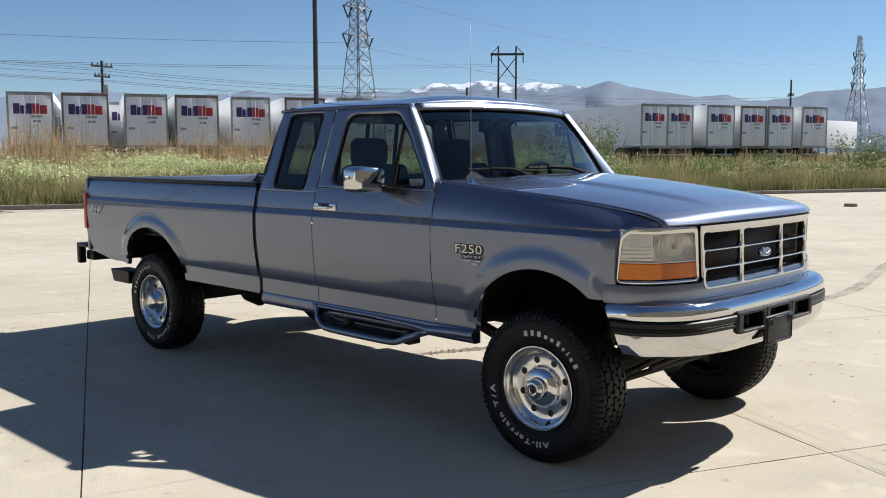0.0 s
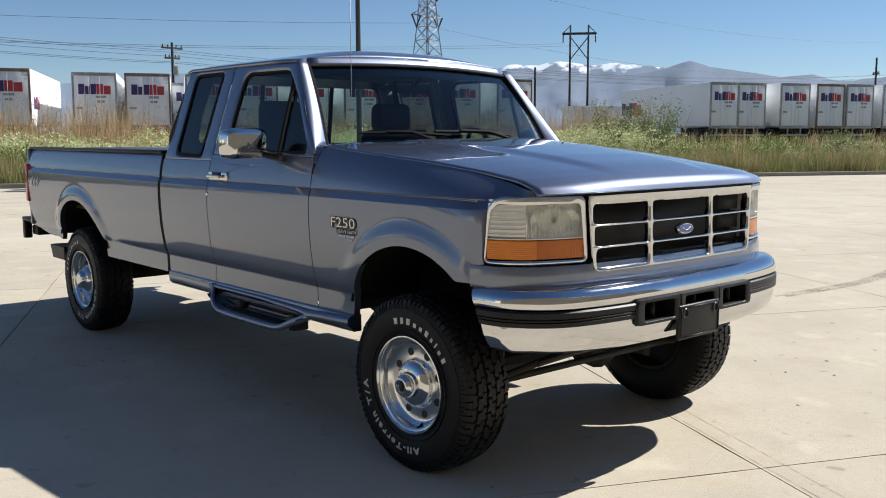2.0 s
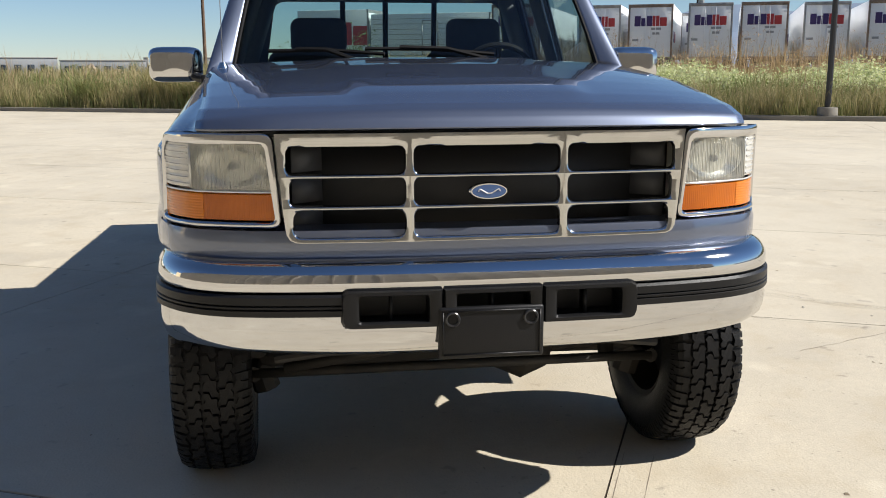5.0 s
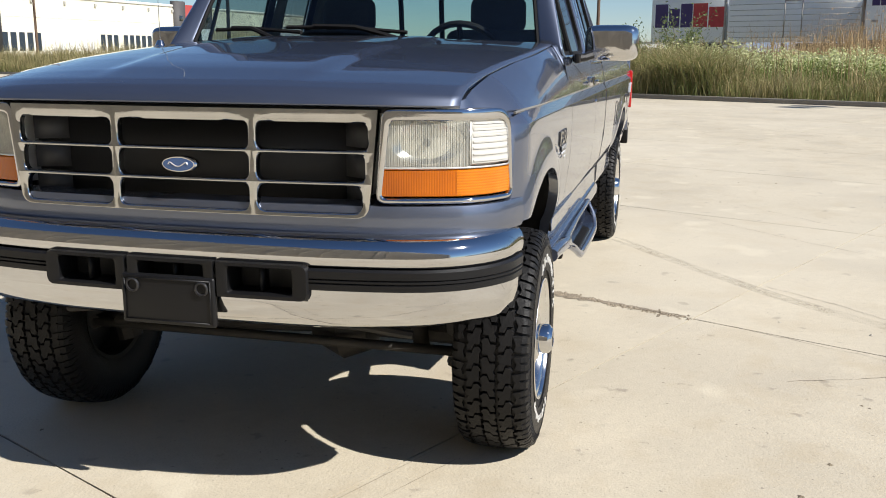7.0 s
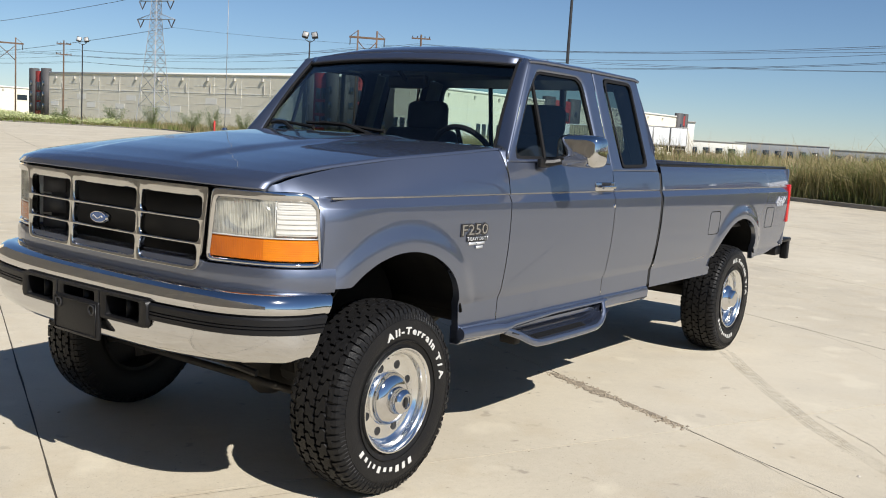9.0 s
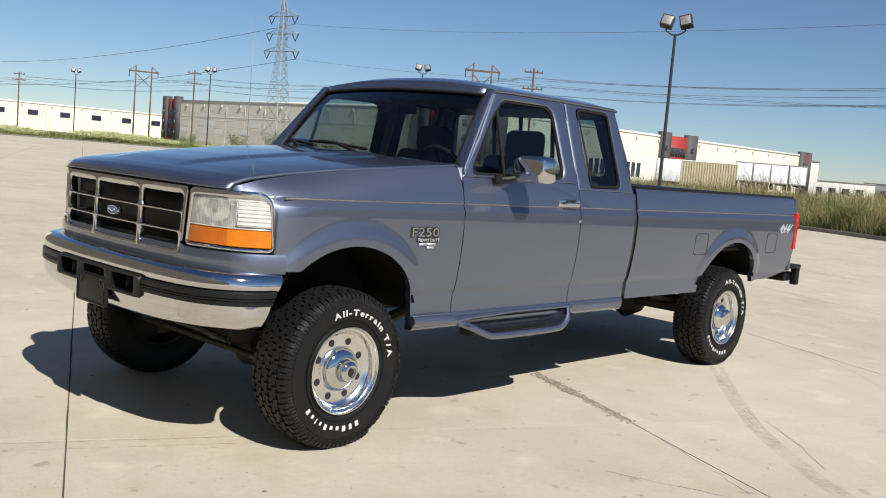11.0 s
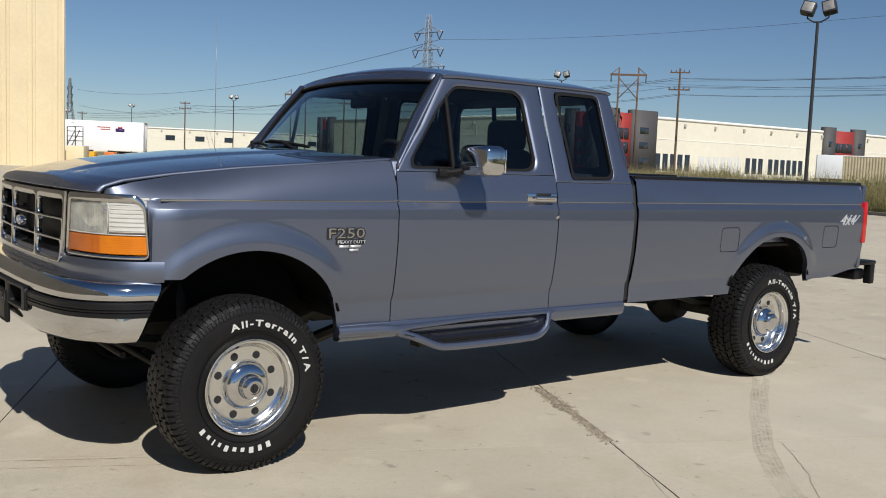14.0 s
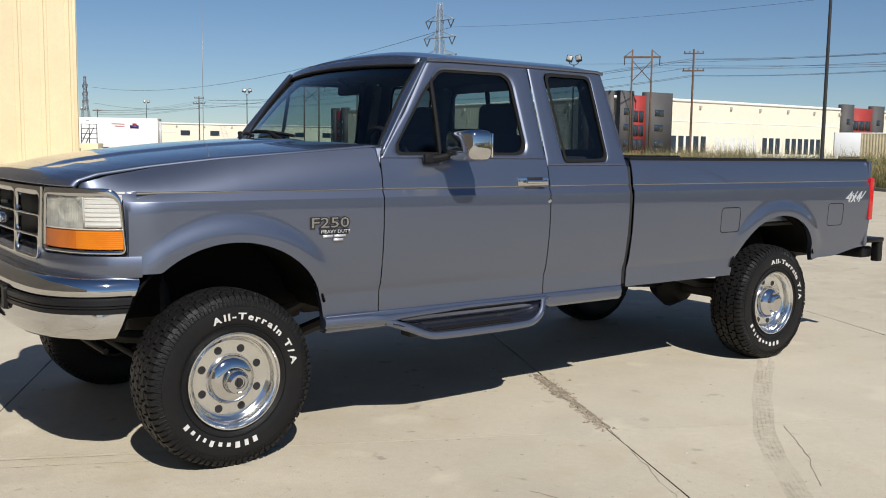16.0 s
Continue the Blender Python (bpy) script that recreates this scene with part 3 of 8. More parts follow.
ROW_U = 50.0
for v0, v1, du, rusty, flank in ((-11.6, -8.9, -2.5, True, 1.3), (-7.2, -4.9, 0.0, False, 0), (-4.5, -2.1, 0.1, True, 1.2), (-1.3, 1.0, 0.0, False, 0), (1.4, 3.8, 0.1, True, 0), (4.6, 6.9, 1.0, False, 0),
                                 (7.7, 10.1, 0.6, True, 0), (10.7, 13.0, 0.0, False, 0), (13.7, 16.0, 0.2, False, 0), (17.1, 19.4, 0.3, True, 0),
                                 (31.7, 33.8, 0.0, False, -2.0), (33.9, 36.0, 0.2, False, 0), (37.0, 39.3, 0.0, False, 0), (40.0, 42.2, 0.2, True, 0), (42.3, 44.5, 0.1, False, 0), (45.2, 47.5, 0.0, False, 0)):
    trailer(ROW_U + du, (v0 + v1) / 2, rusty=rusty, side_mark=flank, w=(v1 - v0) / 2, length=12.8,
            label="white parked box trailer with rusty rear frame" if rusty else "white parked box trailer with grey rear frame")
trailer(ROW_U + 9.0, -14.4, w=1.25, label="white parked box trailer set back in the row")
trailer(ROW_U + 9.5, -0.9, w=1.25, label="white parked box trailer set back in the row")
trailer(ROW_U + 16.0, 2.6, 90, side_mark=1.6, mark=False, label="white parked box trailer half hidden behind others")
trailer(72.0, 62.0, 70, mark=False, rusty=True, label="white box trailer standing far off")
trailer(70.0, 78.0, 80, mark=False, label="white box trailer standing far off sideways")
# two units parked along the kerb line
ribbed_box = trailer(51.2, -12.3, -90, length=7.3, mark=False, top=3.75, w=1.2, label="short white trailer parked sideways with ribbed flank and side door")
for k in range(8):
    part("flank_rib", box((0.15, -1.222, 1.35 + 0.30 * k), (7.2, -1.198, 1.375 + 0.30 * k)), FRAME_GREY, ribbed_box)
for x0, x1, z0, z1 in ((3.1, 3.16, 1.4, 3.3), (4.05, 4.11, 1.4, 3.3), (3.1, 4.11, 3.3, 3.36), (3.1, 4.11, 1.36, 1.4)):
    part("door_frame_bar", box((x0, -1.235, z0), (x1, -1.19, z1)), FRAME_GREY, ribbed_box)
part("side_door", box((3.16, -1.215, 1.40), (4.05, -1.20, 3.30), 0.004), WHITE_BOX, ribbed_box)
trailer(51.3, -19.8, -90, length=4.6, mark=False, side_mark=-2.7, mark_from=4.35, top=4.05, w=1.25, label="white trailer parked sideways with a large dark and red mark")
# white ribbed container
CONTAINER = material("white_ribbed_container", (0.80, 0.79, 0.74), 0.5, vary=0.3, scale=2, dark=(0.48, 0.45, 0.40))


def container(m, length, label, mat, top=2.9):
    c = thing("container", label, "container", m, "containers")
    bm = bmesh.new()
    n = int(length / 0.28)
    for s in (-1, 1):
        cols = []
        for i in range(n * 4 + 1):
            x = length * i / (n * 4)
            y = s * (1.22 - (0.0 if i % 4 in (0, 1) else 0.05))
            cols.append([bm.verts.new((x, y, 0.15)), bm.verts.new((x, y, top))])
        for p, q in zip(cols, cols[1:]):
            bm.faces.new((p[0], q[0], q[1], p[1]))
    part("ribbed_wall", bm, mat, c, smooth=False, thick=0.01)
    part("roof", box((0, -1.22, top - 0.04), (length, 1.22, top + 0.02), 0.01), mat, c)
    part("base", box((0, -1.22, 0.0), (length, 1.22, 0.18), 0.01), CHASSIS, c)
    for x in (0.0, length):
        part("end_wall", box((x - 0.03, -1.22, 0.1), (x + 0.03, 1.22, top), 0.01), mat, c)
    return c


TAN_BOX = material("tan_ribbed_container", (0.50, 0.43, 0.28), 0.6, vary=0.4, scale=2)
container(LOT @ pose(68.0, 29.5, 0.83, 0, 0, 90), 6.1, "white ribbed container beyond the trailers", CONTAINER, 2.9)


def bearing(yaw, dist):
    """A place seen at a bearing from the driver's side of the lot."""
    a = radians(yaw)
    return 1.7 - math.sin(a) * dist, 4.6 + math.cos(a) * dist


x, y = bearing(119.9, 110)
container(pose(x, y, 0.7, 0, 0, 118.4), 6.1, "tan ribbed container in the field", TAN_BOX, 2.9)
for yaw, dist, turn, lift, length in ((121.3, 124, 118.4, 0.0, 7.0), (116.2, 150, 206, 1.0, 8.0), (115.2, 150, 206, 1.0, 8.0), (114.2, 151, 206, 1.0, 8.0), (113.2, 151, 206, 1.0, 8.0)):
    x, y = bearing(yaw, dist)
    far_box = trailer(0, 0, length=length, mark=False, label="plain white trailer parked before the far warehouse")
    far_box.matrix_world = pose(x, y, lift, 0, 0, turn)

# ---- pylons, poles and lines ----
STEEL = material("galvanised_steel", (0.36, 0.37, 0.38), 0.5, 0.6, vary=0.3, scale=1)
WOOD = material("weathered_pole_wood", (0.16, 0.10, 0.065), 0.9, vary=0.5, scale=2)
DARK_WOOD = material("tarred_pole_wood", (0.05, 0.042, 0.036), 0.9, vary=0.4, scale=2)
DARK_METAL = material("dark_painted_metal", (0.028, 0.028, 0.03), 0.5, vary=0.3, scale=3)
INSULATOR = material("dark_insulator", (0.05, 0.04, 0.035), 0.3)


def pylon(x, y, height, turn, arms, base=6.0, waist=0.62, r=0.11):
    p = thing("lattice_pylon", "grey steel lattice transmission pylon", "pylon", pose(x, y, 0, 0, 0, turn), "pylons")
    def half(z):
        zw = height * waist
        return (base / 2) * (1 - z / zw) + 0.85 * z / zw if z < zw else 0.85 - 0.45 * (z - zw) / (height - zw)
    bm = bmesh.new()
    for sx in (1, -1):
        for sy in (1, -1):
            zs = [height * k / 12 for k in range(13)]
            part("leg", tube([(sx * half(z), sy * half(z), z) for z in zs], r, 4), STEEL, p)
    bm = bmesh.new()
    zs = [0.0]
    while zs[-1] < height - 0.8:
        zs.append(zs[-1] + max(1.3, half(zs[-1]) * 1.5))
    for a, b in zip(zs, zs[1:]):
        b = min(b, height)
        for s in (1, -1):
            ha, hb = half(a), half(b)
            for q0, q1 in (((-ha, s * ha, a), (hb, s * hb, b)), ((ha, s * ha, a), (-hb, s * hb, b)), ((s * ha, -ha, a), (s * hb, hb, b)), ((s * ha, ha, a), (s * hb, -hb, b))):
                add_tube(bm, [q0, q1], r * 0.6, 3)
            add_tube(bm, [(-hb, s * hb, b), (hb, s * hb, b)], r * 0.5, 3)
            add_tube(bm, [(s * hb, -hb, b), (s * hb, hb, b)], r * 0.5, 3)
    part("bracing", bm, STEEL, p)
    for z, reach in arms:
        bm = bmesh.new()
        for s in (1, -1):
            for q in (0.35, -0.35):
                add_tube(bm, [(q, 0, z), (0, s * reach, z + 0.1)], r * 0.7, 4)
            add_tube(bm, [(0, 0, z + 1.5), (0, s * reach, z + 0.1)], r * 0.7, 4)
            for k in (0.35, 0.65):
                add_tube(bm, [(0, s * reach * k, z + 1.5 * (1 - k)), (0, s * reach * (k + 0.2), z + 0.05)], r * 0.45, 3)
        part("cross_arm", bm, STEEL, p)
        for s in (1, -1):
            bm = bmesh.new()
            add_tube(bm, [(0, s * reach, z + 0.1), (0, s * (reach - 0.9), z - 1.5), (0, s * (reach - 1.8), z + 0.1)], 0.13, 5)
            part("insulator_string", bm, INSULATOR, p)
    return p


pylon(-96.3, 80.1, 29.0, 8, ((17.4, 3.1), (21.2, 2.9), (25.0, 2.7)), 5.0, r=0.09)
pylon(-115.0, -158.0, 32.0, 10, ((21.0, 5.0), (24.6, 4.6), (28.2, 4.2)), 5.0, r=0.09)
pylon(-84.8, 229.1, 29.4, -5, ((18.0, 3.8), (21.5, 3.6), (25.0, 3.2)), 6.2, r=0.085)
pylon(-118.0, -440.0, 32.0, 0, ((21.0, 5.0), (24.6, 4.6), (28.2, 4.2)), 6.8)


def span(a, b, sag, r=0.035, n=14):
    a, b = Vector(a), Vector(b)
    return tube([a.lerp(b, k / n) - Vector((0, 0, sag * 4 * (k / n) * (1 - k / n))) for k in range(n + 1)], r, 4, False)


CABLE = material("overhead_cable", (0.06, 0.06, 0.065), 0.6)


def cable(a, b, sag, r=0.035):
    ob = part("overhead_line", span(a, b, sag, r), CABLE)
    return tagged(ob, "thin dark overhead power line", "power line", "overhead lines")


E_ARMS, S_ARMS, F_ARMS = (16.8, 20.6, 24.4), (20.0, 23.6, 27.2), (16.2, 19.8, 23.2)
for ze, zs_, zf, k in zip(E_ARMS, S_ARMS, F_ARMS, (4.0, 3.6, 3.2)):
    for s in ((1,) if k != 3.6 else ()):
        cable((-96.3 - s * k * 0.72, 80.1 - s * 0.3, ze), (-115 - s * k, -158, zs_), 5.0, 0.020)
        cable((-96.3 - s * k * 0.72, 80.1, ze), (-85 - s * k, 229, zf), 4.0, 0.022)
        cable((-115 - s * k, -158, zs_), (-118 - s * k, -440, zs_), 6.0, 0.05)


def utility_pole(x, y, h, mat, arms=((0.3, 2.4),), turn=0.0, label="brown wooden utility pole", gear=False, r=0.16):
    p = thing("utility_pole", label, "utility pole", pose(x, y, 0, 0, 0, turn), "utility poles")
    part("pole", tube([(0, 0, -0.3), (0, 0, h / 2), (0.0, 0, h)], r, 10, True, 0.7), mat, p)
    for drop, w in arms:
        part("cross_arm", box((-0.07, -w / 2, h - drop - 0.08), (0.07, w / 2, h - drop + 0.08), 0.01), mat, p)
        for y0 in (-w * 0.45, -w * 0.2, w * 0.2, w * 0.45):
            part("insulator", lathe([(0.0, 0.25), (0.05, 0.22), (0.06, 0.05), (0.03, 0.0)], 8, "z", (0, y0, h - drop + 0.08)), INSULATOR, p)
    if gear:
        part("transformer", lathe([(0.0, 0.9), (0.25, 0.85), (0.27, 0.1), (0.0, 0.0)], 14, "z", (0.38, 0.1, h - 3.0)), FRAME_GREY, p)
    return p


def h_frame(x, y, h, wide, mat, turn=0.0, label="two-legged wooden transmission pole"):
    p = thing("h_frame_pole", label, "utility pole", pose(x, y, 0, 0, 0, turn), "utility poles")
    for s in (-1, 1):
        part("pole", tube([(0, s * wide / 2, -0.3), (0, s * wide / 2, h)], 0.20, 10, True, 0.7), mat, p)
    part("cross_arm", box((-0.1, -wide * 0.95, h - 1.5), (0.1, wide * 0.95, h - 1.15), 0.02), mat, p)
    for s in (-1, 1):
        part("brace", tube([(0.1, -s * wide / 2, h * 0.71), (0.1, s * wide / 2, h * 0.90)], 0.08, 5), mat, p)
        part("arm_strut", tube([(0.0, s * wide * 0.93, h - 1.3), (0.0, s * wide / 2, h - 0.1)], 0.06, 5), mat, p)
        part("insulator_string", tube([(0, s * wide * 0.9, h - 1.5), (0, s * wide * 0.9, h - 2.7)], 0.09, 6), INSULATOR, p)
    return p


utility_pole(-78.2, 34.5, 9.8, DARK_WOOD, ((0.5, 2.2), (1.4, 1.6)), 10, gear=True)
utility_pole(-69.1, 72.8, 8.8, DARK_WOOD, ((0.5, 2.6), (1.1, 2.0)), 40)
utility_pole(-50.1, 114.0, 10.8, DARK_WOOD, ((2.0, 1.2),), 60, "dark wooden utility pole with short arm")
utility_pole(-62.0, 113.0, 8.0, DARK_WOOD, ((0.2, 0.8),), 60)
utility_pole(-74.0, 108.0, 8.2, DARK_WOOD, ((0.4, 2.4),), 50)
h_frame(-94.9, 110.0, 18.4, 2.8, DARK_WOOD, -48)
utility_pole(-91.0, -71.0, 13.9, WOOD, ((0.5, 2.4), (2.6, 2.6)), 40)
h_frame(-124.9, -110.1, 19.3, 3.4, WOOD, 45, "brown two-legged wooden transmission pole")
h_frame(-111.4, -208.4, 17.9, 3.7, WOOD, 62, "brown two-legged wooden transmission pole")
utility_pole(-76.3, -194.7, 12.1, WOOD, ((0.4, 2.2), (1.6, 2.6)), 65)
utility_pole(-89.8, -149.4, 13.9, WOOD, ((0.6, 2.4), (2.4, 2.6)), 60)
utility_pole(-76.5, -8.5, 11.0, WOOD, ((1.0, 2.4),), 90)
utility_pole(-77.5, -6.0, 10.0, WOOD, ((0.8, 1.4),), 90)
utility_pole(-66.0, -236.0, 10.0, WOOD, ((0.4, 2.2),), 70)
for dz, off in ((0.2, 1.0), (0.2, -1.0), (-0.8, 0.6), (-1.8, 0.8), (-1.8, -0.8)):
    cable((-91 + off * 0.6, -71, 13.0 + dz - 0.5), (-77 + off * 0.6, -7, 10.6 + dz * 0.6), 0.9, 0.016)
    cable((-77 + off * 0.6, -7, 10.6 + dz * 0.6), (-78 + off, 35, 8.9 + dz * 0.5), 0.5, 0.016)
    cable((-78 + off, 35, 8.9 + dz * 0.5), (-70.5 + off, 71.5, 8.5 + dz * 0.4), 0.5, 0.016)
    cable((-70.5 + off, 71.5, 8.5 + dz * 0.4), (-50 + off, 114, 8.6 + dz * 0.4), 0.7, 0.016)
    cable((-91 + off * 0.6, -71, 13.0 + dz - 0.5), (-92 + off, -148, 12.8 + dz - 0.5), 1.2, 0.020)
    cable((-92 + off, -148, 12.3 + dz), (-78 + off, -194, 11.2 + dz * 0.6), 0.8, 0.020)
    cable((-78 + off, -194, 11.2 + dz * 0.6), (-66 + off, -236, 9.6 + dz * 0.5), 0.8, 0.020)
for off in (-3.2, 3.2):
    cable((-125, -110 + off, 16.4), (-95.5, 109.5 + off * 0.7, 15.4), 4.5, 0.020)
    cable((-125, -110 + off, 16.4), (-114, -207 + off * 0.7, 15.0), 2.0, 0.022)


def lamp_post(x, y, h, turn=0.0, heads=2):
    p = thing("lot_lamp", "dark steel lot lamp with twin floodlights", "lamp post", pose(x, y, 0, 0, 0, turn), "lot lamps")
    part("base", lathe([(0.0, 0.35), (0.24, 0.35), (0.26, 0.32), (0.26, -0.1)], 16, "z"), KERB, p)
    part("pole", tube([(0, 0, 0.3), (0, 0, h * 0.5), (0, 0, h - 0.7)], 0.085, 10, True, 0.75), DARK_METAL, p)
    part("yoke", tube([(0, -0.46, h - 0.26), (0, -0.42, h - 0.54), (0, -0.14, h - 0.70), (0, 0.14, h - 0.70), (0, 0.42, h - 0.54), (0, 0.46, h - 0.26)], 0.035, 8), DARK_METAL, p)
    for s in (-1, 1):
        bm = box((-0.20, -0.27, -0.02), (0.20, 0.27, 0.52), 0.025)
        bmesh.ops.transform(bm, matrix=Matrix.Translation((0, s * 0.48, h - 0.34)) @ Matrix.Rotation(radians(s * 14), 4, "X") @ Matrix.Rotation(radians(-18), 4, "Y"), verts=bm.verts)
        head = part("floodlight", bm, DARK_METAL, p)
        bm = box((0.202, -0.22, 0.05), (0.208, 0.22, 0.46), 0.002)
        bmesh.ops.transform(bm, matrix=Matrix.Translation((0, s * 0.48, h - 0.34)) @ Matrix.Rotation(radians(s * 14), 4, "X") @ Matrix.Rotation(radians(-18), 4, "Y"), verts=bm.verts)
        part("lamp_glass", bm, FRAME_GREY, head)
    return p


for x, y, h, turn in ((-20.11, 13.33, 9.0, 60), (-34.62, -17.92, 8.55, 20), (-59.7, -59.3, 10.0, 35), (-63.2, -101.5, 10.5, 50), (-61.1, -135.4, 10.3, 55), (-71.0, -214.0, 11.5, 60), (-63.5, -239.6, 10.3, 60)):
    lamp_post(x, y, h, turn)

# ---- far buildings ----
CREAM = material("cream_tilt_up_concrete", (0.84, 0.78, 0.63), 0.8, vary=0.12, scale=0.06, fine=0.1, fine_scale=0.8)
PALE = material("white_tilt_up_panel", (0.86, 0.83, 0.75), 0.8, vary=0.12, scale=0.1)
BAND_GREY = material("light_grey_wall_band", (0.50, 0.48, 0.43), 0.8, vary=0.2, scale=0.1)
CHARCOAL = material("charcoal_entrance_wall", (0.085, 0.08, 0.08), 0.7, vary=0.3, scale=0.4)
BRICK_RED = material("red_entrance_wall", (0.34, 0.035, 0.03), 0.7, vary=0.3, scale=0.4)
DARK_GLASS = material("dark_window_glass", (0.03, 0.04, 0.05), 0.08, coat=0.5)
DOCK = material("dock_door", (0.75, 0.74, 0.70), 0.6, vary=0.2, scale=1)


def facade(b, a, d, length, height, doors=True, n_out=1):
    """Panels, bands, downpipes and dock doors of one long wall, from a along d."""
    a, d = Vector((*a, 0)), Vector((*d, 0)).normalized()
    nrm = Vector((-d.y, d.x, 0)) * n_out
    def pt(s, z, o=0.0):
        q = a + d * s + nrm * o
        return (q.x, q.y, z)
    def slab(s0, s1, z0, z1, o0, o1):
        bm = bmesh.new()
        v = [bm.verts.new(pt(s, z, o)) for s in (s0, s1) for z in (z0, z1) for o in (o0, o1)]
        for f in ((0, 1, 3, 2), (4, 6, 7, 5), (0, 4, 5, 1), (2, 3, 7, 6), (0, 2, 6, 4), (1, 5, 7, 3)):
            bm.faces.new([v[i] for i in f])
        return bm
    part("wall", slab(0, length, 0, height, -0.4, 0.0), CREAM, b, smooth=False)
    part("parapet", slab(0, length, height - 0.5, height + 0.05, -0.3, 0.12), PALE, b)
    step = 9.0
    k = 0
    s = 2.0
    while s < length - 9:
        part("panel_band", slab(s, s + step - 0.4, height * 0.63, height * 0.645, 0.0, 0.05), PALE, b, smooth=False)
        part("panel_joint", slab(s - 0.05, s + 0.01, 0, height - 0.5, 0.0, 0.03), PALE, b, smooth=False)
        part("scupper", slab(s + 2.0, s + 2.5, height * 0.86, height * 0.91, 0.0, 0.35), BAND_GREY, b, smooth=False)
        if doors:
            for q in (1.0, 4.2):
                part("dock_door", slab(s + q, s + q + 2.4, 1.1, 3.6, 0.0, 0.06), DARK_GLASS if (k * 7 + int(q)) % 3 == 0 else DOCK, b, smooth=False)
        s += step
        k += 1
    return slab


warehouse = thing("warehouse", "long cream tilt-up warehouse with charcoal and red entrances", "building")
C = (-125.0, -116.0)
R_DIR, L_DIR = Vector((-0.999, 0.05)), Vector((-0.05, -0.999))
H = 11.5
fr = facade(warehouse, C, R_DIR, 146.0, H, False, -1)
fl = facade(warehouse, C, L_DIR, 117.0, H, False, 1)
part("roof_deck", grid(1, 1, lambda i, j: (C[0] + R_DIR.x * 146 * i + L_DIR.x * 117 * j, C[1] + R_DIR.y * 146 * i + L_DIR.y * 117 * j, H - 0.3)), BAND_GREY, warehouse)


def entrance(slab, s0, wa=2.6, wb=3.6, wc=2.6):
    """Two dark towers with a red glazed bay between them."""
    part("entrance_tower", slab(s0, s0 + wa, 0, H + 0.9, -0.6, 0.9), CHARCOAL, warehouse)
    part("entrance_bay", slab(s0 + wa, s0 + wa + wb, 0, H + 0.2, -0.5, 0.5), BRICK_RED, warehouse)
    part("entrance_tower", slab(s0 + wa + wb, s0 + wa + wb + wc, 0, H + 0.9, -0.6, 0.9), CHARCOAL, warehouse)
    n = 2 if wb < 5 else 3
    for r in range(3):
        for c in range(n):
            w = (wb - 0.8) / n
            part("window", slab(s0 + wa + 0.4 + c * w, s0 + wa + 0.2 + (c + 1) * w, 1.6 + r * 2.6, 3.7 + r * 2.6, 0.45, 0.58), DARK_GLASS, warehouse)
    for z in (2.2, 5.2, 8.0):
        for o, w in ((0.0, wa), (wa + wb, wc)):
            part("window", slab(s0 + o + w * 0.3, s0 + o + w * 0.65, z, z + 1.2, 0.85, 0.95), DARK_GLASS, warehouse)


entrance(fr, 0.0, 3.5, 3.5, 6.6)
entrance(fr, 67.7, 3.7, 7.6, 4.1)
entrance(fr, 139.6, 3.0, 2.0, 1.2)
entrance(fl, 0.6)
entrance(fl, 106.8)
# long side wall: thin panel courses, paler blocks and grey bars standing in for pipe shadows
for k in range(11):
    s0 = 10.6 + 8.7 * k
    for z in (2.6, 4.5, 6.4, 8.3):
        part("panel_course", fl(s0, s0 + 8.4, z + (0.5 if k % 2 else 0.0), z + 0.07 + (0.5 if k % 2 else 0.0), 0.0, 0.03), PALE, warehouse, smooth=False)
    part("pale_block", fl(s0 + (0.3 if k % 2 else 4.4), s0 + (4.2 if k % 2 else 8.3), 3.1 + (2.0 if k % 3 == 0 else 0.0), 4.3 + (2.0 if k % 3 == 0 else 0.0), 0.0, 0.03), PALE, warehouse, smooth=False)
    part("downpipe", fl(s0 + 2.4, s0 + 2.52, 7.4, 9.4, 0.05, 0.16), BAND_GREY, warehouse, smooth=False)
for s0, ln in ((14.4, 5), (41.5, 3), (49.0, 6), (92.0, 5), (108.0, 6)):
    for k in range(ln):
        part("dark_opening", fr(s0 + k * 2.1, s0 + k * 2.1 + 1.4, 1.2, 4.5, 0.0, 0.06), DARK_GLASS, warehouse, smooth=False)
        part("opening_post", fr(s0 + k * 2.1 + 1.5, s0 + k * 2.1 + 1.9, 1.2, 4.6, 0.0, 0.08), PALE, warehouse, smooth=False)
for k in range(6):
    part("dock_door", fr(27.0 + k * 2.2, 28.5 + k * 2.2, 1.2, 4.4, 0.0, 0.04), DOCK, warehouse, smooth=False)
low = thing("low_warehouse", "low white warehouse far off with a row of dark windows", "building")
f2 = facade(low, (-165.0, -283.0), Vector((0.97, -0.24)), 92.0, 8.6, False, 1)
for k in range(9):
    part("window", f2(6 + k * 9.6, 9 + k * 9.6, 4.6, 6.2, 0.0, 0.12), DARK_GLASS, low, smooth=False)
part("roof_deck", grid(1, 1, lambda i, j: (-165 + 89 * i - 12 * j, -283 - 22 * i - 60 * j, 8.4)), BAND_GREY, low)
GREY_SHED = material("grey_sheet_wall", (0.33, 0.34, 0.35), 0.6, vary=0.3, scale=0.05)
rng = random.Random(9)
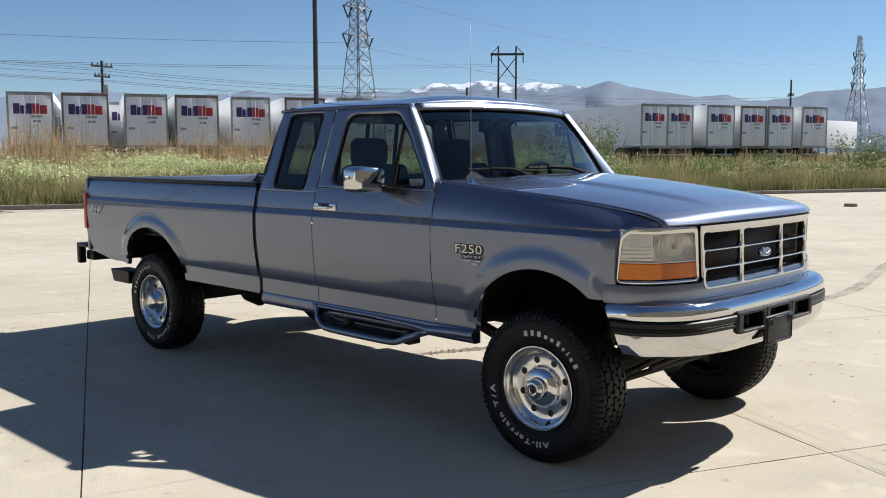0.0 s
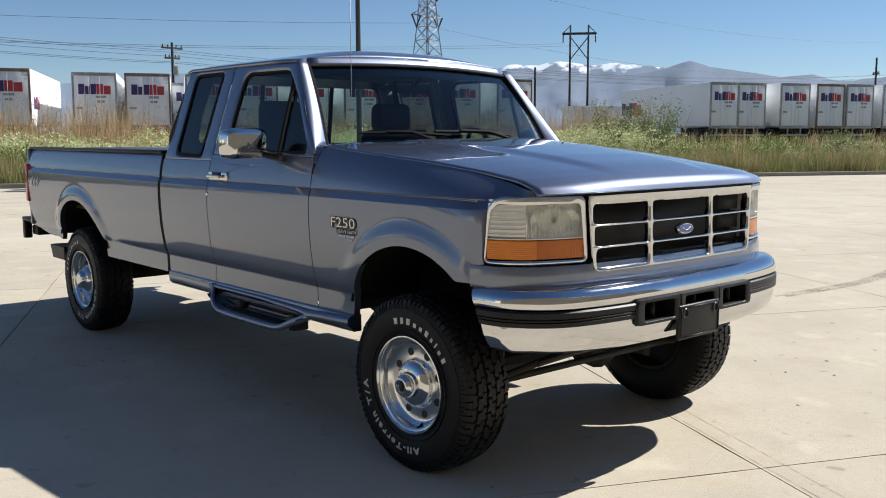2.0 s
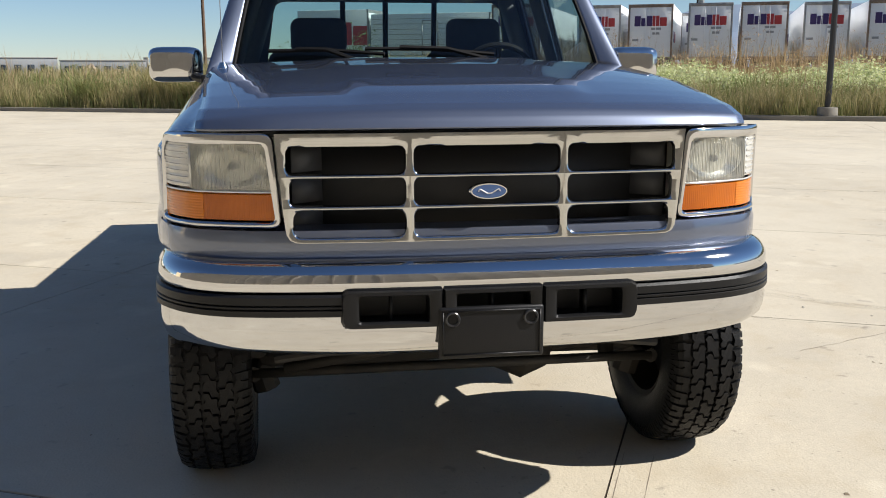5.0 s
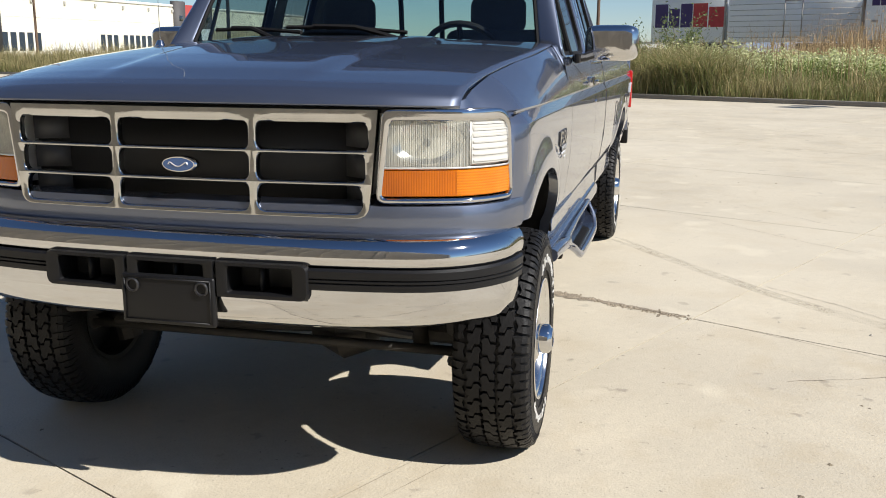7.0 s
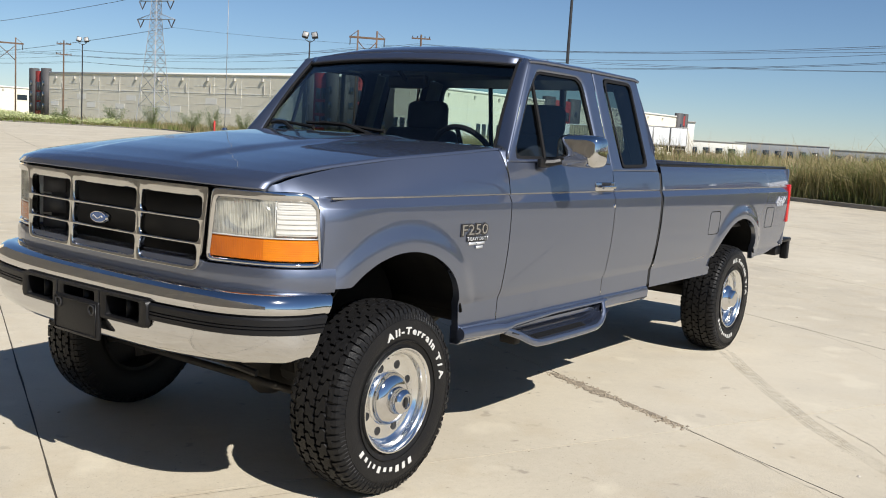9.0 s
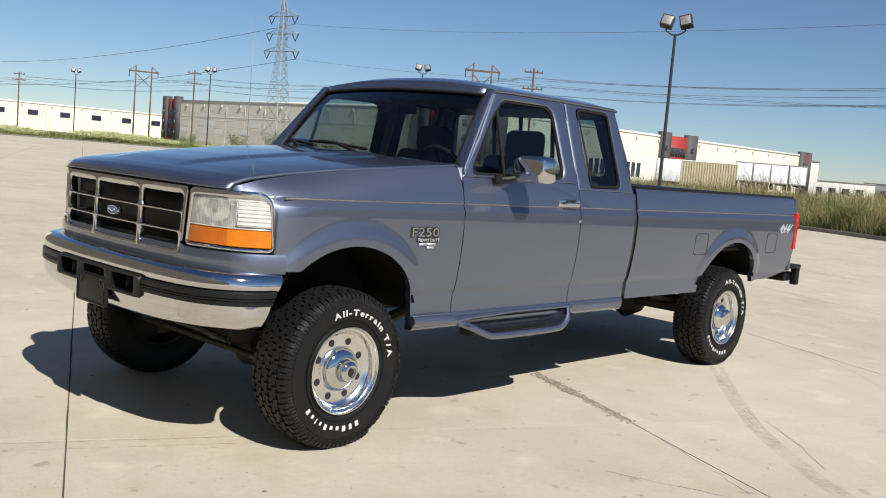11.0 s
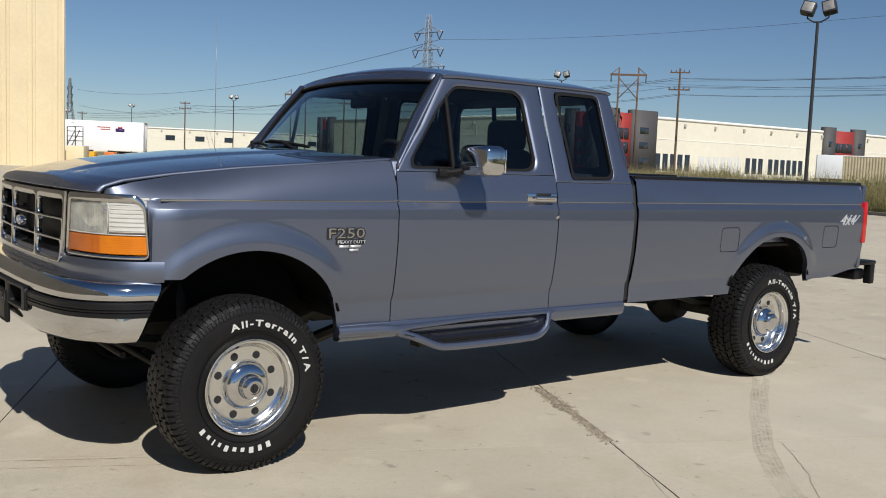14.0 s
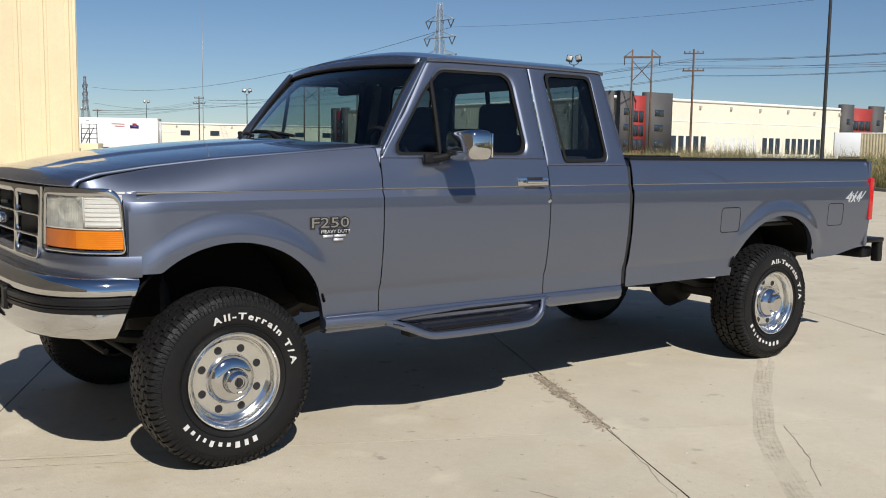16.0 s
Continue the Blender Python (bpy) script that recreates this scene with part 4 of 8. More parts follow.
for yaw, dist, wide, high, mat in ((112.6, 330, 14, 11, PALE), (110.5, 480, 34, 6.5, PALE), (106.5, 520, 46, 7.5, GREY_SHED), (101.5, 500, 40, 6.0, GREY_SHED), (97.0, 560, 44, 8.0, GREY_SHED), (92.5, 520, 40, 6.5, PALE), (88.5, 560, 36, 7.0, GREY_SHED)):
    a = radians(yaw)
    x, y = -math.sin(a) * dist, math.cos(a) * dist
    b = thing("far_shed", "low industrial shed far across the field", "building", pose(x, y, 0, 0, 0, yaw), "far sheds")
    part("wall", box((-wide / 2, -8, 0), (wide / 2, 8, high), 0.05), mat, b)
    part("roof", box((-wide / 2 - 0.3, -8.3, high - 0.2), (wide / 2 + 0.3, 8.3, high + 0.25), 0.05), FRAME_GREY, b)
    for k in range(int(wide / 6)):
        x0 = -wide / 2 + 2 + k * 6
        part("opening", box((x0, -8.1, 0.2), (x0 + 3.2, -7.9, high * 0.55)), DARK_GLASS, b)

# cream metal building behind the camera's way
CREAM_METAL = material("cream_ribbed_sheet", (0.80, 0.66, 0.42), 0.55, vary=0.15, scale=0.4, fine=0.1, fine_scale=6)
BROWN_METAL = material("brown_ribbed_sheet", (0.30, 0.26, 0.20), 0.55, vary=0.2, scale=0.4, fine=0.1, fine_scale=6)
shop = thing("metal_building", "tall cream ribbed metal building standing on the lot", "building", LOT)
SHOP_U, SHOP_V, SHOP_H = -11.5, -59.9, 13.5


def ribbed_sheet(name, start, step_way, out_way, length, pitch, mat):
    """A wall of sheet metal with proud ribs and a fine lap seam beside each."""
    bm = bmesh.new()
    cols = []
    a, d, o = Vector((*start, 0)), Vector((*step_way, 0)), Vector((*out_way, 0))
    n = int(length / pitch)
    for k in range(n):
        for q, h in ((0.0, 0.0), (0.06, 0.07), (0.20, 0.07), (0.26, 0.0), (0.52, 0.0), (0.53, 0.025), (0.56, 0.025), (0.57, 0.0)):
            p = a + d * (k * pitch + q) + o * h
            cols.append([bm.verts.new((p.x, p.y, z)) for z in (-0.05, SHOP_H)])
    p = a + d * length
    cols.append([bm.verts.new((p.x, p.y, z)) for z in (-0.05, SHOP_H)])
    for p, q in zip(cols, cols[1:]):
        bm.faces.new((p[0], q[0], q[1], p[1]))
    return part(name, bm, mat, shop, smooth=False, thick=0.01)


ribbed_sheet("front_sheet", (SHOP_U - 0.12, SHOP_V), (-1, 0), (0, 1), 28.0, 1.56, CREAM_METAL)
ribbed_sheet("side_sheet", (SHOP_U, SHOP_V - 0.12), (-0.26, -0.965), (0.965, -0.26), 15.0, 1.56, CREAM_METAL)
part("corner_trim", box((SHOP_U - 0.14, SHOP_V - 0.14, -0.05), (SHOP_U + 0.04, SHOP_V + 0.04, SHOP_H), 0.01), CREAM_METAL, shop)
part("roof_sheet", box((SHOP_U - 28, SHOP_V - 15, SHOP_H), (SHOP_U - 3.9, SHOP_V + 0.1, SHOP_H + 0.2)), FRAME_GREY, shop)
part("loading_dock", box((SHOP_U + 0.05, SHOP_V - 2.6, -0.05), (SHOP_U + 1.15, SHOP_V - 0.5, 1.42), 0.02), CREAM_METAL, shop, "cream loading dock block")
for z in (1.75, 2.05, 2.38, 2.68):
    part("dock_rail", tube([(SHOP_U + 0.1, SHOP_V - 0.55, z), (SHOP_U + 1.1, SHOP_V - 0.55, z)], 0.025, 6), DARK_METAL, shop)
for q in (0.12, 0.62, 1.10):
    part("dock_post", tube([(SHOP_U + q, SHOP_V - 0.55, 1.4), (SHOP_U + q, SHOP_V - 0.55, 2.70)], 0.03, 6), DARK_METAL, shop)
for q in (0.0, 0.3):
    part("stair_rail", tube([(SHOP_U + 0.1 + q, SHOP_V - 0.60, 1.45), (SHOP_U + 0.6 + q, SHOP_V - 0.60, 2.45)], 0.03, 6), DARK_METAL, shop)
# hall out of view, added so the chrome and paint mirror a brown wall
hall = thing("brown_hall", "long unseen brown ribbed hall added behind the lot for reflections", "building", LOT)
bm = bmesh.new()
cols = []
for k in range(80):
    for q, h in ((0.0, 0.0), (0.9, 0.0), (0.95, 0.04), (1.05, 0.04)):
        cols.append([bm.verts.new((LOT_BACK - 0.25 + h, -40.0 + 1.1 * k + q, z)) for z in (-0.05, 12.5)])
for p, q in zip(cols, cols[1:]):
    bm.faces.new((p[0], q[0], q[1], p[1]))
part("ribbed_wall", bm, BROWN_METAL, hall, smooth=False)
part("roof", box((-40, -40, 12.4), (LOT_BACK - 0.2, 48, 12.6)), FRAME_GREY, hall)
part("end_wall", box((-40, -40.2, 0), (LOT_BACK - 0.26, -40.0, 12.5)), BROWN_METAL, hall)

# white trailer by the far dock
far_t = trailer(0, 0, mark=False, label="clean white trailer parked at the far dock")
far_t.matrix_world = pose(-31.0, -89.4, 0, 0, 0, -25)
for x0, x1, z0, z1, mat in ((1.9, 2.75, 2.95, 3.30, PURPLE), (2.1, 2.5, 3.30, 3.48, RED_ORANGE), (3.25, 4.5, 3.33, 3.43, RED_ORANGE), (3.25, 4.2, 3.12, 3.22, RED_ORANGE), (6.6, 6.9, 3.62, 3.70, GREY_INK)):
    part("flank_mark", box((x0, 1.285, z0), (x1, 1.297, z1)), mat, far_t)
RED_PAINT = material("faded_red_paint", (0.45, 0.03, 0.02), 0.6, vary=0.2, scale=3)
barrier = thing("red_barrier", "small red steel barrier at the lot's edge", "barrier", pose(-53.8, -65.2, 0, 0, 0, 50))
for q in (((-0.6, 0, -0.1), (-0.6, 0, 1.5)), ((0.6, 0, -0.1), (0.6, 0, 1.5)), ((-0.68, 0, 1.45), (0.68, 0, 1.45)), ((-0.6, 0, 0.9), (0.6, 0, 0.9))):
    part("rail", tube(q, 0.09, 8), RED_PAINT, barrier)

# small yard machines and blocks by the far dock
YELLOW = material("yellow_machine_paint", (0.80, 0.42, 0.02), 0.5, vary=0.2, scale=3)
ORANGE = material("orange_machine_paint", (0.70, 0.20, 0.05), 0.5, vary=0.2, scale=3)
for name, label, mat, x, y, turn in (("forklift", "small yellow forklift beside the far dock", YELLOW, -25.3, -88.6, 60), ("yard_sweeper", "small orange yard machine beside the far dock", ORANGE, -26.6, -86.6, 60)):
    m = thing(name, label, "machine", pose(x, y, 0, 0, 0, turn), "yard machines")
    part("body", box((-0.75, -0.5, 0.35), (0.55, 0.5, 0.95), 0.08, 3), mat, m)
    part("counterweight", box((-0.95, -0.45, 0.30), (-0.70, 0.45, 0.75), 0.05, 3), mat, m)
    part("seat", box((-0.35, -0.22, 0.95), (0.05, 0.22, 1.10), 0.04, 3), DARK_METAL, m)
    for x0 in (-0.55, 0.40):
        for y0 in (-0.5, 0.5):
            part("wheel", lathe([(0.0, -0.1), (0.2, -0.1), (0.24, 0.0), (0.2, 0.1), (0.0, 0.1)], 14, "y", (x0, y0, 0.24)), TRAILER_TYRE, m)
for k in range(4):
    blk = part("wheel_stop", box((-0.6, -0.3, 0.0), (0.6, 0.3, 0.42), 0.03), PALE)
    blk.matrix_world = pose(-24.2 - 0.9 * k, -86.3 + 0.95 * k, 0, 0, 0, 134)
    tagged(blk, "white concrete block standing on the lot", "concrete block", "white blocks")

# ---- mountains ----
def ridge(name, table, dist, mat, seed, rough, label, snow=None):
    """A range: its skyline height in degrees by bearing, broken up by ridges and gullies."""
    y0, y1 = table[0][0], table[-1][0]
    n, m = 260, 16
    def pt(i, j):
        a = y0 + (y1 - y0) * i
        e = lerp_table(table, a)
        peak = 0.0
        amp, f = rough, 0.35
        for o in range(5):
            peak += amp * noise.noise(Vector((a * f + seed, o * 3.1, 0.0)))
            amp, f = amp * 0.55, f * 2.1
        h = max(0.2, e + 0.32 * min(1.0, e / 2) + peak)
        fade = j ** 0.8
        gully = 0.016 * noise.noise(Vector((a * 1.6 + seed, j * 2.2, 4.0))) + 0.010 * noise.noise(Vector((a * 4.0, j * 5.0, seed)))
        d = dist * (1 + 0.12 * j + gully * (1 - abs(2 * j - 1)))
        z = d * math.tan(radians(h * fade)) if j > 0 else -5.0
        t = radians(a)
        return (-math.sin(t) * d, math.cos(t) * d, z)
    ob = part(name, grid(n, m, pt), mat, sharp=180)
    return tagged(ob, label, "mountains", kind="structure")


def mountain_material(name, rock, snow_from, snow_to, snow=True):
    mat = material(name, rock, 0.95, vary=0.5, scale=0.004, dark=tuple(c * 0.8 for c in rock), fine=0.3, fine_scale=0.02, coords="Object")
    if snow:
        nt = mat.node_tree
        bs = nt.nodes["Principled BSDF"]
        base = bs.inputs["Base Color"].links[0].from_socket
        geo = nt.nodes.new("ShaderNodeNewGeometry")
        sep = nt.nodes.new("ShaderNodeSeparateXYZ")
        nt.links.new(geo.outputs["Position"], sep.inputs[0])
        n = nt.nodes.new("ShaderNodeTexNoise")
        n.inputs["Scale"].default_value, n.inputs["Detail"].default_value = 0.012, 6
        nt.links.new(geo.outputs["Position"], n.inputs["Vector"])
        ma = nt.nodes.new("ShaderNodeMath")
        ma.operation = "MULTIPLY_ADD"
        ma.inputs[1].default_value = 240.0
        nt.links.new(n.outputs["Fac"], ma.inputs[0])
        nt.links.new(sep.outputs["Z"], ma.inputs[2])
        r = nt.nodes.new("ShaderNodeMapRange")
        r.inputs["From Min"].default_value, r.inputs["From Max"].default_value = snow_from, snow_to
        nt.links.new(ma.outputs[0], r.inputs["Value"])
        m = nt.nodes.new("ShaderNodeMix")
        m.data_type = "RGBA"
        nt.links.new(r.outputs["Result"], m.inputs["Factor"])
        nt.links.new(base, m.inputs["A"])
        m.inputs["B"].default_value = (0.85, 0.87, 0.90, 1)
        nt.links.new(m.outputs["Result"], bs.inputs["Base Color"])
    # air haze before the far range, put in as an even blue glow
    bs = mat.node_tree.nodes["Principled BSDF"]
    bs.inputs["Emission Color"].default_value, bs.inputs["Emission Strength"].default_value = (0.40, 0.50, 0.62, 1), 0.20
    return mat


# the blue in both rock colours stands in for distance haze
SNOWY = mountain_material("snowy_hazed_rock", (0.13, 0.165, 0.225), 428, 452)
HAZED_ROCK = mountain_material("hazed_grey_rock", (0.13, 0.16, 0.22), 0, 1, False)
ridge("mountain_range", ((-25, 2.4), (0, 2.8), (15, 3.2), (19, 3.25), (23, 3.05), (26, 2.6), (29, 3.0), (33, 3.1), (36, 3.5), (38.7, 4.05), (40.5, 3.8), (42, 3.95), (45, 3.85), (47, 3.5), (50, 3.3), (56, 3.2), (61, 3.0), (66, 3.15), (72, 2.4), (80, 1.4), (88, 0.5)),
      4050, SNOWY, 2.0, 0.30, "snow-topped mountain range, blue with haze, on the horizon")
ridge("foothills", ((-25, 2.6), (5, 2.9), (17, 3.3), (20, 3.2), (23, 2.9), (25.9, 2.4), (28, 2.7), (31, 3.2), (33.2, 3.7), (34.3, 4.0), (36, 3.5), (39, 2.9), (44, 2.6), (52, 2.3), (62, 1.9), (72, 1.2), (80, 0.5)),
      3500, HAZED_ROCK, 7.0, 0.16, "hazy blue-grey foothills before the snow range")

# ---- the pickup truck: x ahead, y to its left, front axle over x = 0 ----
truck = thing("pickup_truck", "lifted blue-grey metallic extended-cab pickup truck with chrome bumper on concrete", "pickup truck")
WHEELBASE, HUB_Z, TYRE_R = 3.937, 0.392, 0.392
ARCHES = ((-0.03, 0.585, 0.455, 0.400), (-3.94, 0.60, 0.455, 0.378))      # centre x, centre z, half width, height


def arch_z(x):
    z = 0.0
    for cx, cz, a, b in ARCHES:
        k = 1 - ((x - cx) / a) ** 2
        if k > 0:
            z = max(z, cz + b * math.sqrt(k))
    return z


def flare(x, z):
    out = 0.0
    for cx, cz, a, b in ARCHES:
        dx, dz = (x - cx) / a, max(0.0, (z - cz) / b)
        r = math.hypot(dx, dz)
        d = (r - 1) * 0.42
        if -0.05 < d < 0.14 and z > cz - 0.30:
            fade = smooth01(cz + 0.04, cz + 0.30, z)
            shape = 1.0 if d < 0.035 else 1 - smooth01(0.035, 0.125, d)
            out = max(out, 0.019 * shape * fade)
    return out


SIDE = ((0.50, 0.866), (0.55, 0.897), (0.60, 0.911), (0.695, 0.9135), (0.714, 0.9145), (0.75, 0.92925))


def side_y(x, z):
    """The body's half width at a height."""
    crease = smooth01(0.405, 0.375, x)
    if z <= 0.75:
        y = lerp_table(SIDE, z)
    elif z <= 1.163:
        y = 0.9605 - 0.27 * (z - 1.09) ** 2
    elif z <= 1.2035:
        y = 0.9591 - 0.0129 * (z - 1.163) / 0.0405
    elif z <= 1.34:
        y = 0.9462 - 0.12 * (z - 1.2035) - 0.613 * (z - 1.2035) ** 2
    else:
        y = 0.9184 - 0.3036 * (z - 1.34)
    if x > 0.28:
        y -= 0.036 * ((x - 0.28) / 0.14) ** 2
    groove = 0.0063 * crease * min(1.0, max(0.0, (z - 1.163) / 0.034)) * (1 - smooth01(1.197, 1.2035, z))
    return y - groove + flare(x, z)


GAP = ((-0.90, 1.402), (-0.832, 1.400), (-0.514, 1.375), (-0.071, 1.340), (0.239, 1.304), (0.448, 1.266), (0.56, 1.236))


def side_panel(name, s, x0, x1, top, bottom, nx, roll=0.0, roll_d=0.09, label=""):
    """A body side between two x, cut out over the wheel; top and bottom are heights by x."""
    bm = bmesh.new()
    xs = [x0 + (x1 - x0) * i / nx for i in range(nx + 1)]
    zs = [0.50 + 0.0175 * k for k in range(52)] + [1.160, 1.163, 1.167, 1.171, 1.18, 1.19, 1.193, 1.197, 1.2005, 1.2035, 1.207, 0.712, 0.695]
    zs = sorted(zs)
    rows = []
    for x in xs:
        zt = top(x)
        zb = max(bottom(x), arch_z(x))
        col = []
        for z in zs:
            zz = min(max(z, zb), zt)
            y = side_y(x, zz)
            d = zt - zz
            if roll and d < roll_d:
                y -= (roll(x) if callable(roll) else roll) * (1 - d / roll_d) ** 2
            col.append(bm.verts.new((x, s * y, zz)))
        lip = bm.verts.new((x, s * (side_y(x, zb) - 0.035), zb + (0.012 if arch_z(x) > bottom(x) else -0.004)))
        rows.append([lip] + col)
    for p, q in zip(rows, rows[1:]):
        for k in range(len(p) - 1):
            bm.faces.new((p[k], q[k], q[k + 1], p[k + 1]))
    bmesh.ops.dissolve_degenerate(bm, dist=0.0004, edges=bm.edges)
    return part(name, bm, PAINT, truck, label, sharp=28)


def hood_half(x):
    """The hood's half width."""
    return 0.806 + 0.059 * smooth01(0.50, -0.47, x)


def fender_roll(x):
    """How far the fender's top rolls in towards the hood."""
    return max(0.008, side_y(x, lerp_table(GAP, x)) - hood_half(x) - 0.004)


DOOR_F, DOOR_R, CAB_R, BED_F, BED_R = -0.785, -1.846, -2.462, -2.50, -5.055
for s in (1, -1):
    side_panel("front_fender", s, 0.560, DOOR_F + 0.003, lambda x: lerp_table(GAP, x), lambda x: 0.593 if x < 0 else 0.872 if x < 0.415 else 1.165 + 0.0515 * min(1.0, (x - 0.415) / 0.05), 96, roll=fender_roll, roll_d=0.16)
    side_panel("door", s, DOOR_F - 0.003, DOOR_R + 0.003, lambda x: 1.345, lambda x: 0.612, 40)
    side_panel("cab_corner", s, DOOR_R - 0.003, CAB_R, lambda x: 1.310, lambda x: 0.612, 24)
    side_panel("bed_side", s, BED_F, BED_R, lambda x: 1.362, lambda x: 0.600 + 0.06 * smooth01(-4.2, -4.5, x) + 0.05 * smooth01(-4.6, -5.05, x), 130, roll=0.03, roll_d=0.035)

# flat shoulder between each fender's top edge and the hood
for s in (1, -1):
    def shoulder_pt(i, j, s=s):
        x = 0.555 - 1.405 * i
        z = lerp_table(GAP, x)
        y0 = side_y(x, z) - fender_roll(x) + 0.001
        return (x, s * (y0 + (0.74 - y0) * j), z - 0.012 - 0.012 * j)
    part("fender_shoulder", grid(20, 4, shoulder_pt), PAINT, truck, thick=0.003)

# fender corners at the feet of the windscreen pillars
for s in (1, -1):
    def corner_pt(i, j, s=s):
        z = 1.320 + 0.079 * j
        x0, x1 = DOOR_F + 0.004, DOOR_F - 0.002 - 0.038 * smooth01(1.335, 1.41, z)
        x = x0 + (x1 - x0) * i
        roll = fender_roll(x) * max(0.0, 1 - (1.400 - z) / 0.16) ** 2
        return (x, s * (side_y(x, z) - roll * (1 - 0.6 * i) - 0.0005), z)
    part("fender_corner", grid(4, 8, corner_pt), PAINT, truck, thick=0.004)

# cab upper sides: rings round the windows
DOOR_OUT = [(DOOR_F - 0.006, 1.345), (-0.829, 1.40), (-0.978, 1.577), (-1.162, 1.838), (-1.818, 1.842), (DOOR_R + 0.004, 1.345)]
DOOR_WIN = [(-0.885, 1.372), (-0.892, 1.41), (-1.098, 1.672), (-1.215, 1.785), (-1.25, 1.797), (-1.64, 1.800), (-1.685, 1.775), (-1.700, 1.73), (-1.722, 1.42), (-1.70, 1.378), (-1.66, 1.366), (-0.90, 1.362)]
QUARTER_OUT = [(DOOR_R - 0.004, 1.310), (-1.826, 1.842), (-2.385, 1.842), (-2.445, 1.42), (CAB_R, 1.310)]
QUARTER_WIN = [(-1.975, 1.345), (-1.935, 1.80), (-1.965, 1.817), (-2.265, 1.817), (-2.288, 1.795), (-2.315, 1.36), (-2.29, 1.335), (-1.99, 1.330)]


def ray_hit(poly, c, a):
    """Where the ray from c at the angle a leaves a polygon."""
    d = (math.cos(a), math.sin(a))
    best = None
    for (x0, y0), (x1, y1) in zip(poly, poly[1:] + poly[:1]):
        ex, ey = x1 - x0, y1 - y0
        den = d[0] * ey - d[1] * ex
        if abs(den) < 1e-9:
            continue
        t = ((x0 - c[0]) * ey - (y0 - c[1]) * ex) / den
        w = ((x0 - c[0]) * d[1] - (y0 - c[1]) * d[0]) / den
        if t > 0 and -1e-6 <= w <= 1 + 1e-6 and (best is None or t > best):
            best = t
    return (c[0] + d[0] * best, c[1] + d[1] * best)


def ring_angles(c, *polys, n=72):
    out = {round(k * math.tau / n - math.pi, 4) for k in range(n)}
    for poly in polys:
        out |= {round(math.atan2(y - c[1], x - c[0]), 4) for x, y in poly}
    return sorted(out)


def centre_of(poly):
    return (sum(p[0] for p in poly) / len(poly), sum(p[1] for p in poly) / len(poly))


def rounded(poly, r=0.03, n=4):
    """Rounds the corners of a polygon."""
    out = []
    m = len(poly)
    for i in range(m):
        p, a, b = Vector(poly[i]), Vector(poly[i - 1]), Vector(poly[(i + 1) % m])
        ra, rb = min(r, (a - p).length * 0.45), min(r, (b - p).length * 0.45)
        q0, q1 = p + (a - p).normalized() * ra, p + (b - p).normalized() * rb
        for k in range(n + 1):
            t = k / n
            out.append(tuple(q0 * (1 - t) ** 2 + p * 2 * t * (1 - t) + q1 * t * t))
    return out


def ring(name, outer, inner, place, mat, parent, flange=0.03, steps=3, label="", soft=0.0):
    """A frame between two outlines, with a turned-in flange along the inner one."""
    c = centre_of(inner)
    bm = bmesh.new()
    loops = []
    for a in ring_angles(c, outer, inner):
        o, i = ray_hit(outer, c, a), ray_hit(inner, c, a)
        span = math.hypot(i[0] - o[0], i[1] - o[1])
        cut = min(0.45, soft / max(1e-6, span))
        ks = [(k / steps, 0.0) for k in range(steps + 1)] if not soft else [(0.0, soft * 0.35), (cut * 0.5, soft * 0.08), (cut, 0.0)] + [(cut + (1 - 2 * cut) * k / steps, 0.0) for k in range(1, steps)] + [(1 - cut, 0.0), (1 - cut * 0.5, soft * 0.12), (1.0, soft * 0.5)]
        col = [bm.verts.new(place(o[0] + (i[0] - o[0]) * k, o[1] + (i[1] - o[1]) * k, d)) for k, d in ks]
        col.append(bm.verts.new(place(i[0], i[1], flange)))
        loops.append(col)
    for p, q in zip(loops, loops[1:] + loops[:1]):
        for k in range(len(p) - 1):
            bm.faces.new((p[k], q[k], q[k + 1], p[k + 1]))
    return part(name, bm, mat, parent, label)


def filled(name, outline, place, mat, parent, depth=0.012, label="", grow=1.0):
    """A pane or plate over an outline."""
    c = centre_of(outline)
    bm = bmesh.new()
    pts = [ray_hit(outline, c, a) for a in ring_angles(c, outline, n=40)]
    pts = [(c[0] + (x - c[0]) * grow, c[1] + (y - c[1]) * grow) for x, y in pts]
    mid = bm.verts.new(place(c[0], c[1], depth))
    rim = [bm.verts.new(place(x, y, depth)) for x, y in pts]
    half = [bm.verts.new(place((x + c[0]) / 2, (y + c[1]) / 2, depth)) for x, y in pts]
    for k in range(len(rim)):
        j = (k + 1) % len(rim)
        bm.faces.new((rim[k], rim[j], half[j], half[k]))
        bm.faces.new((half[k], half[j], mid))
    return part(name, bm, mat, parent, label)


def glassy(ob):
    ob.visible_shadow = False
    return ob


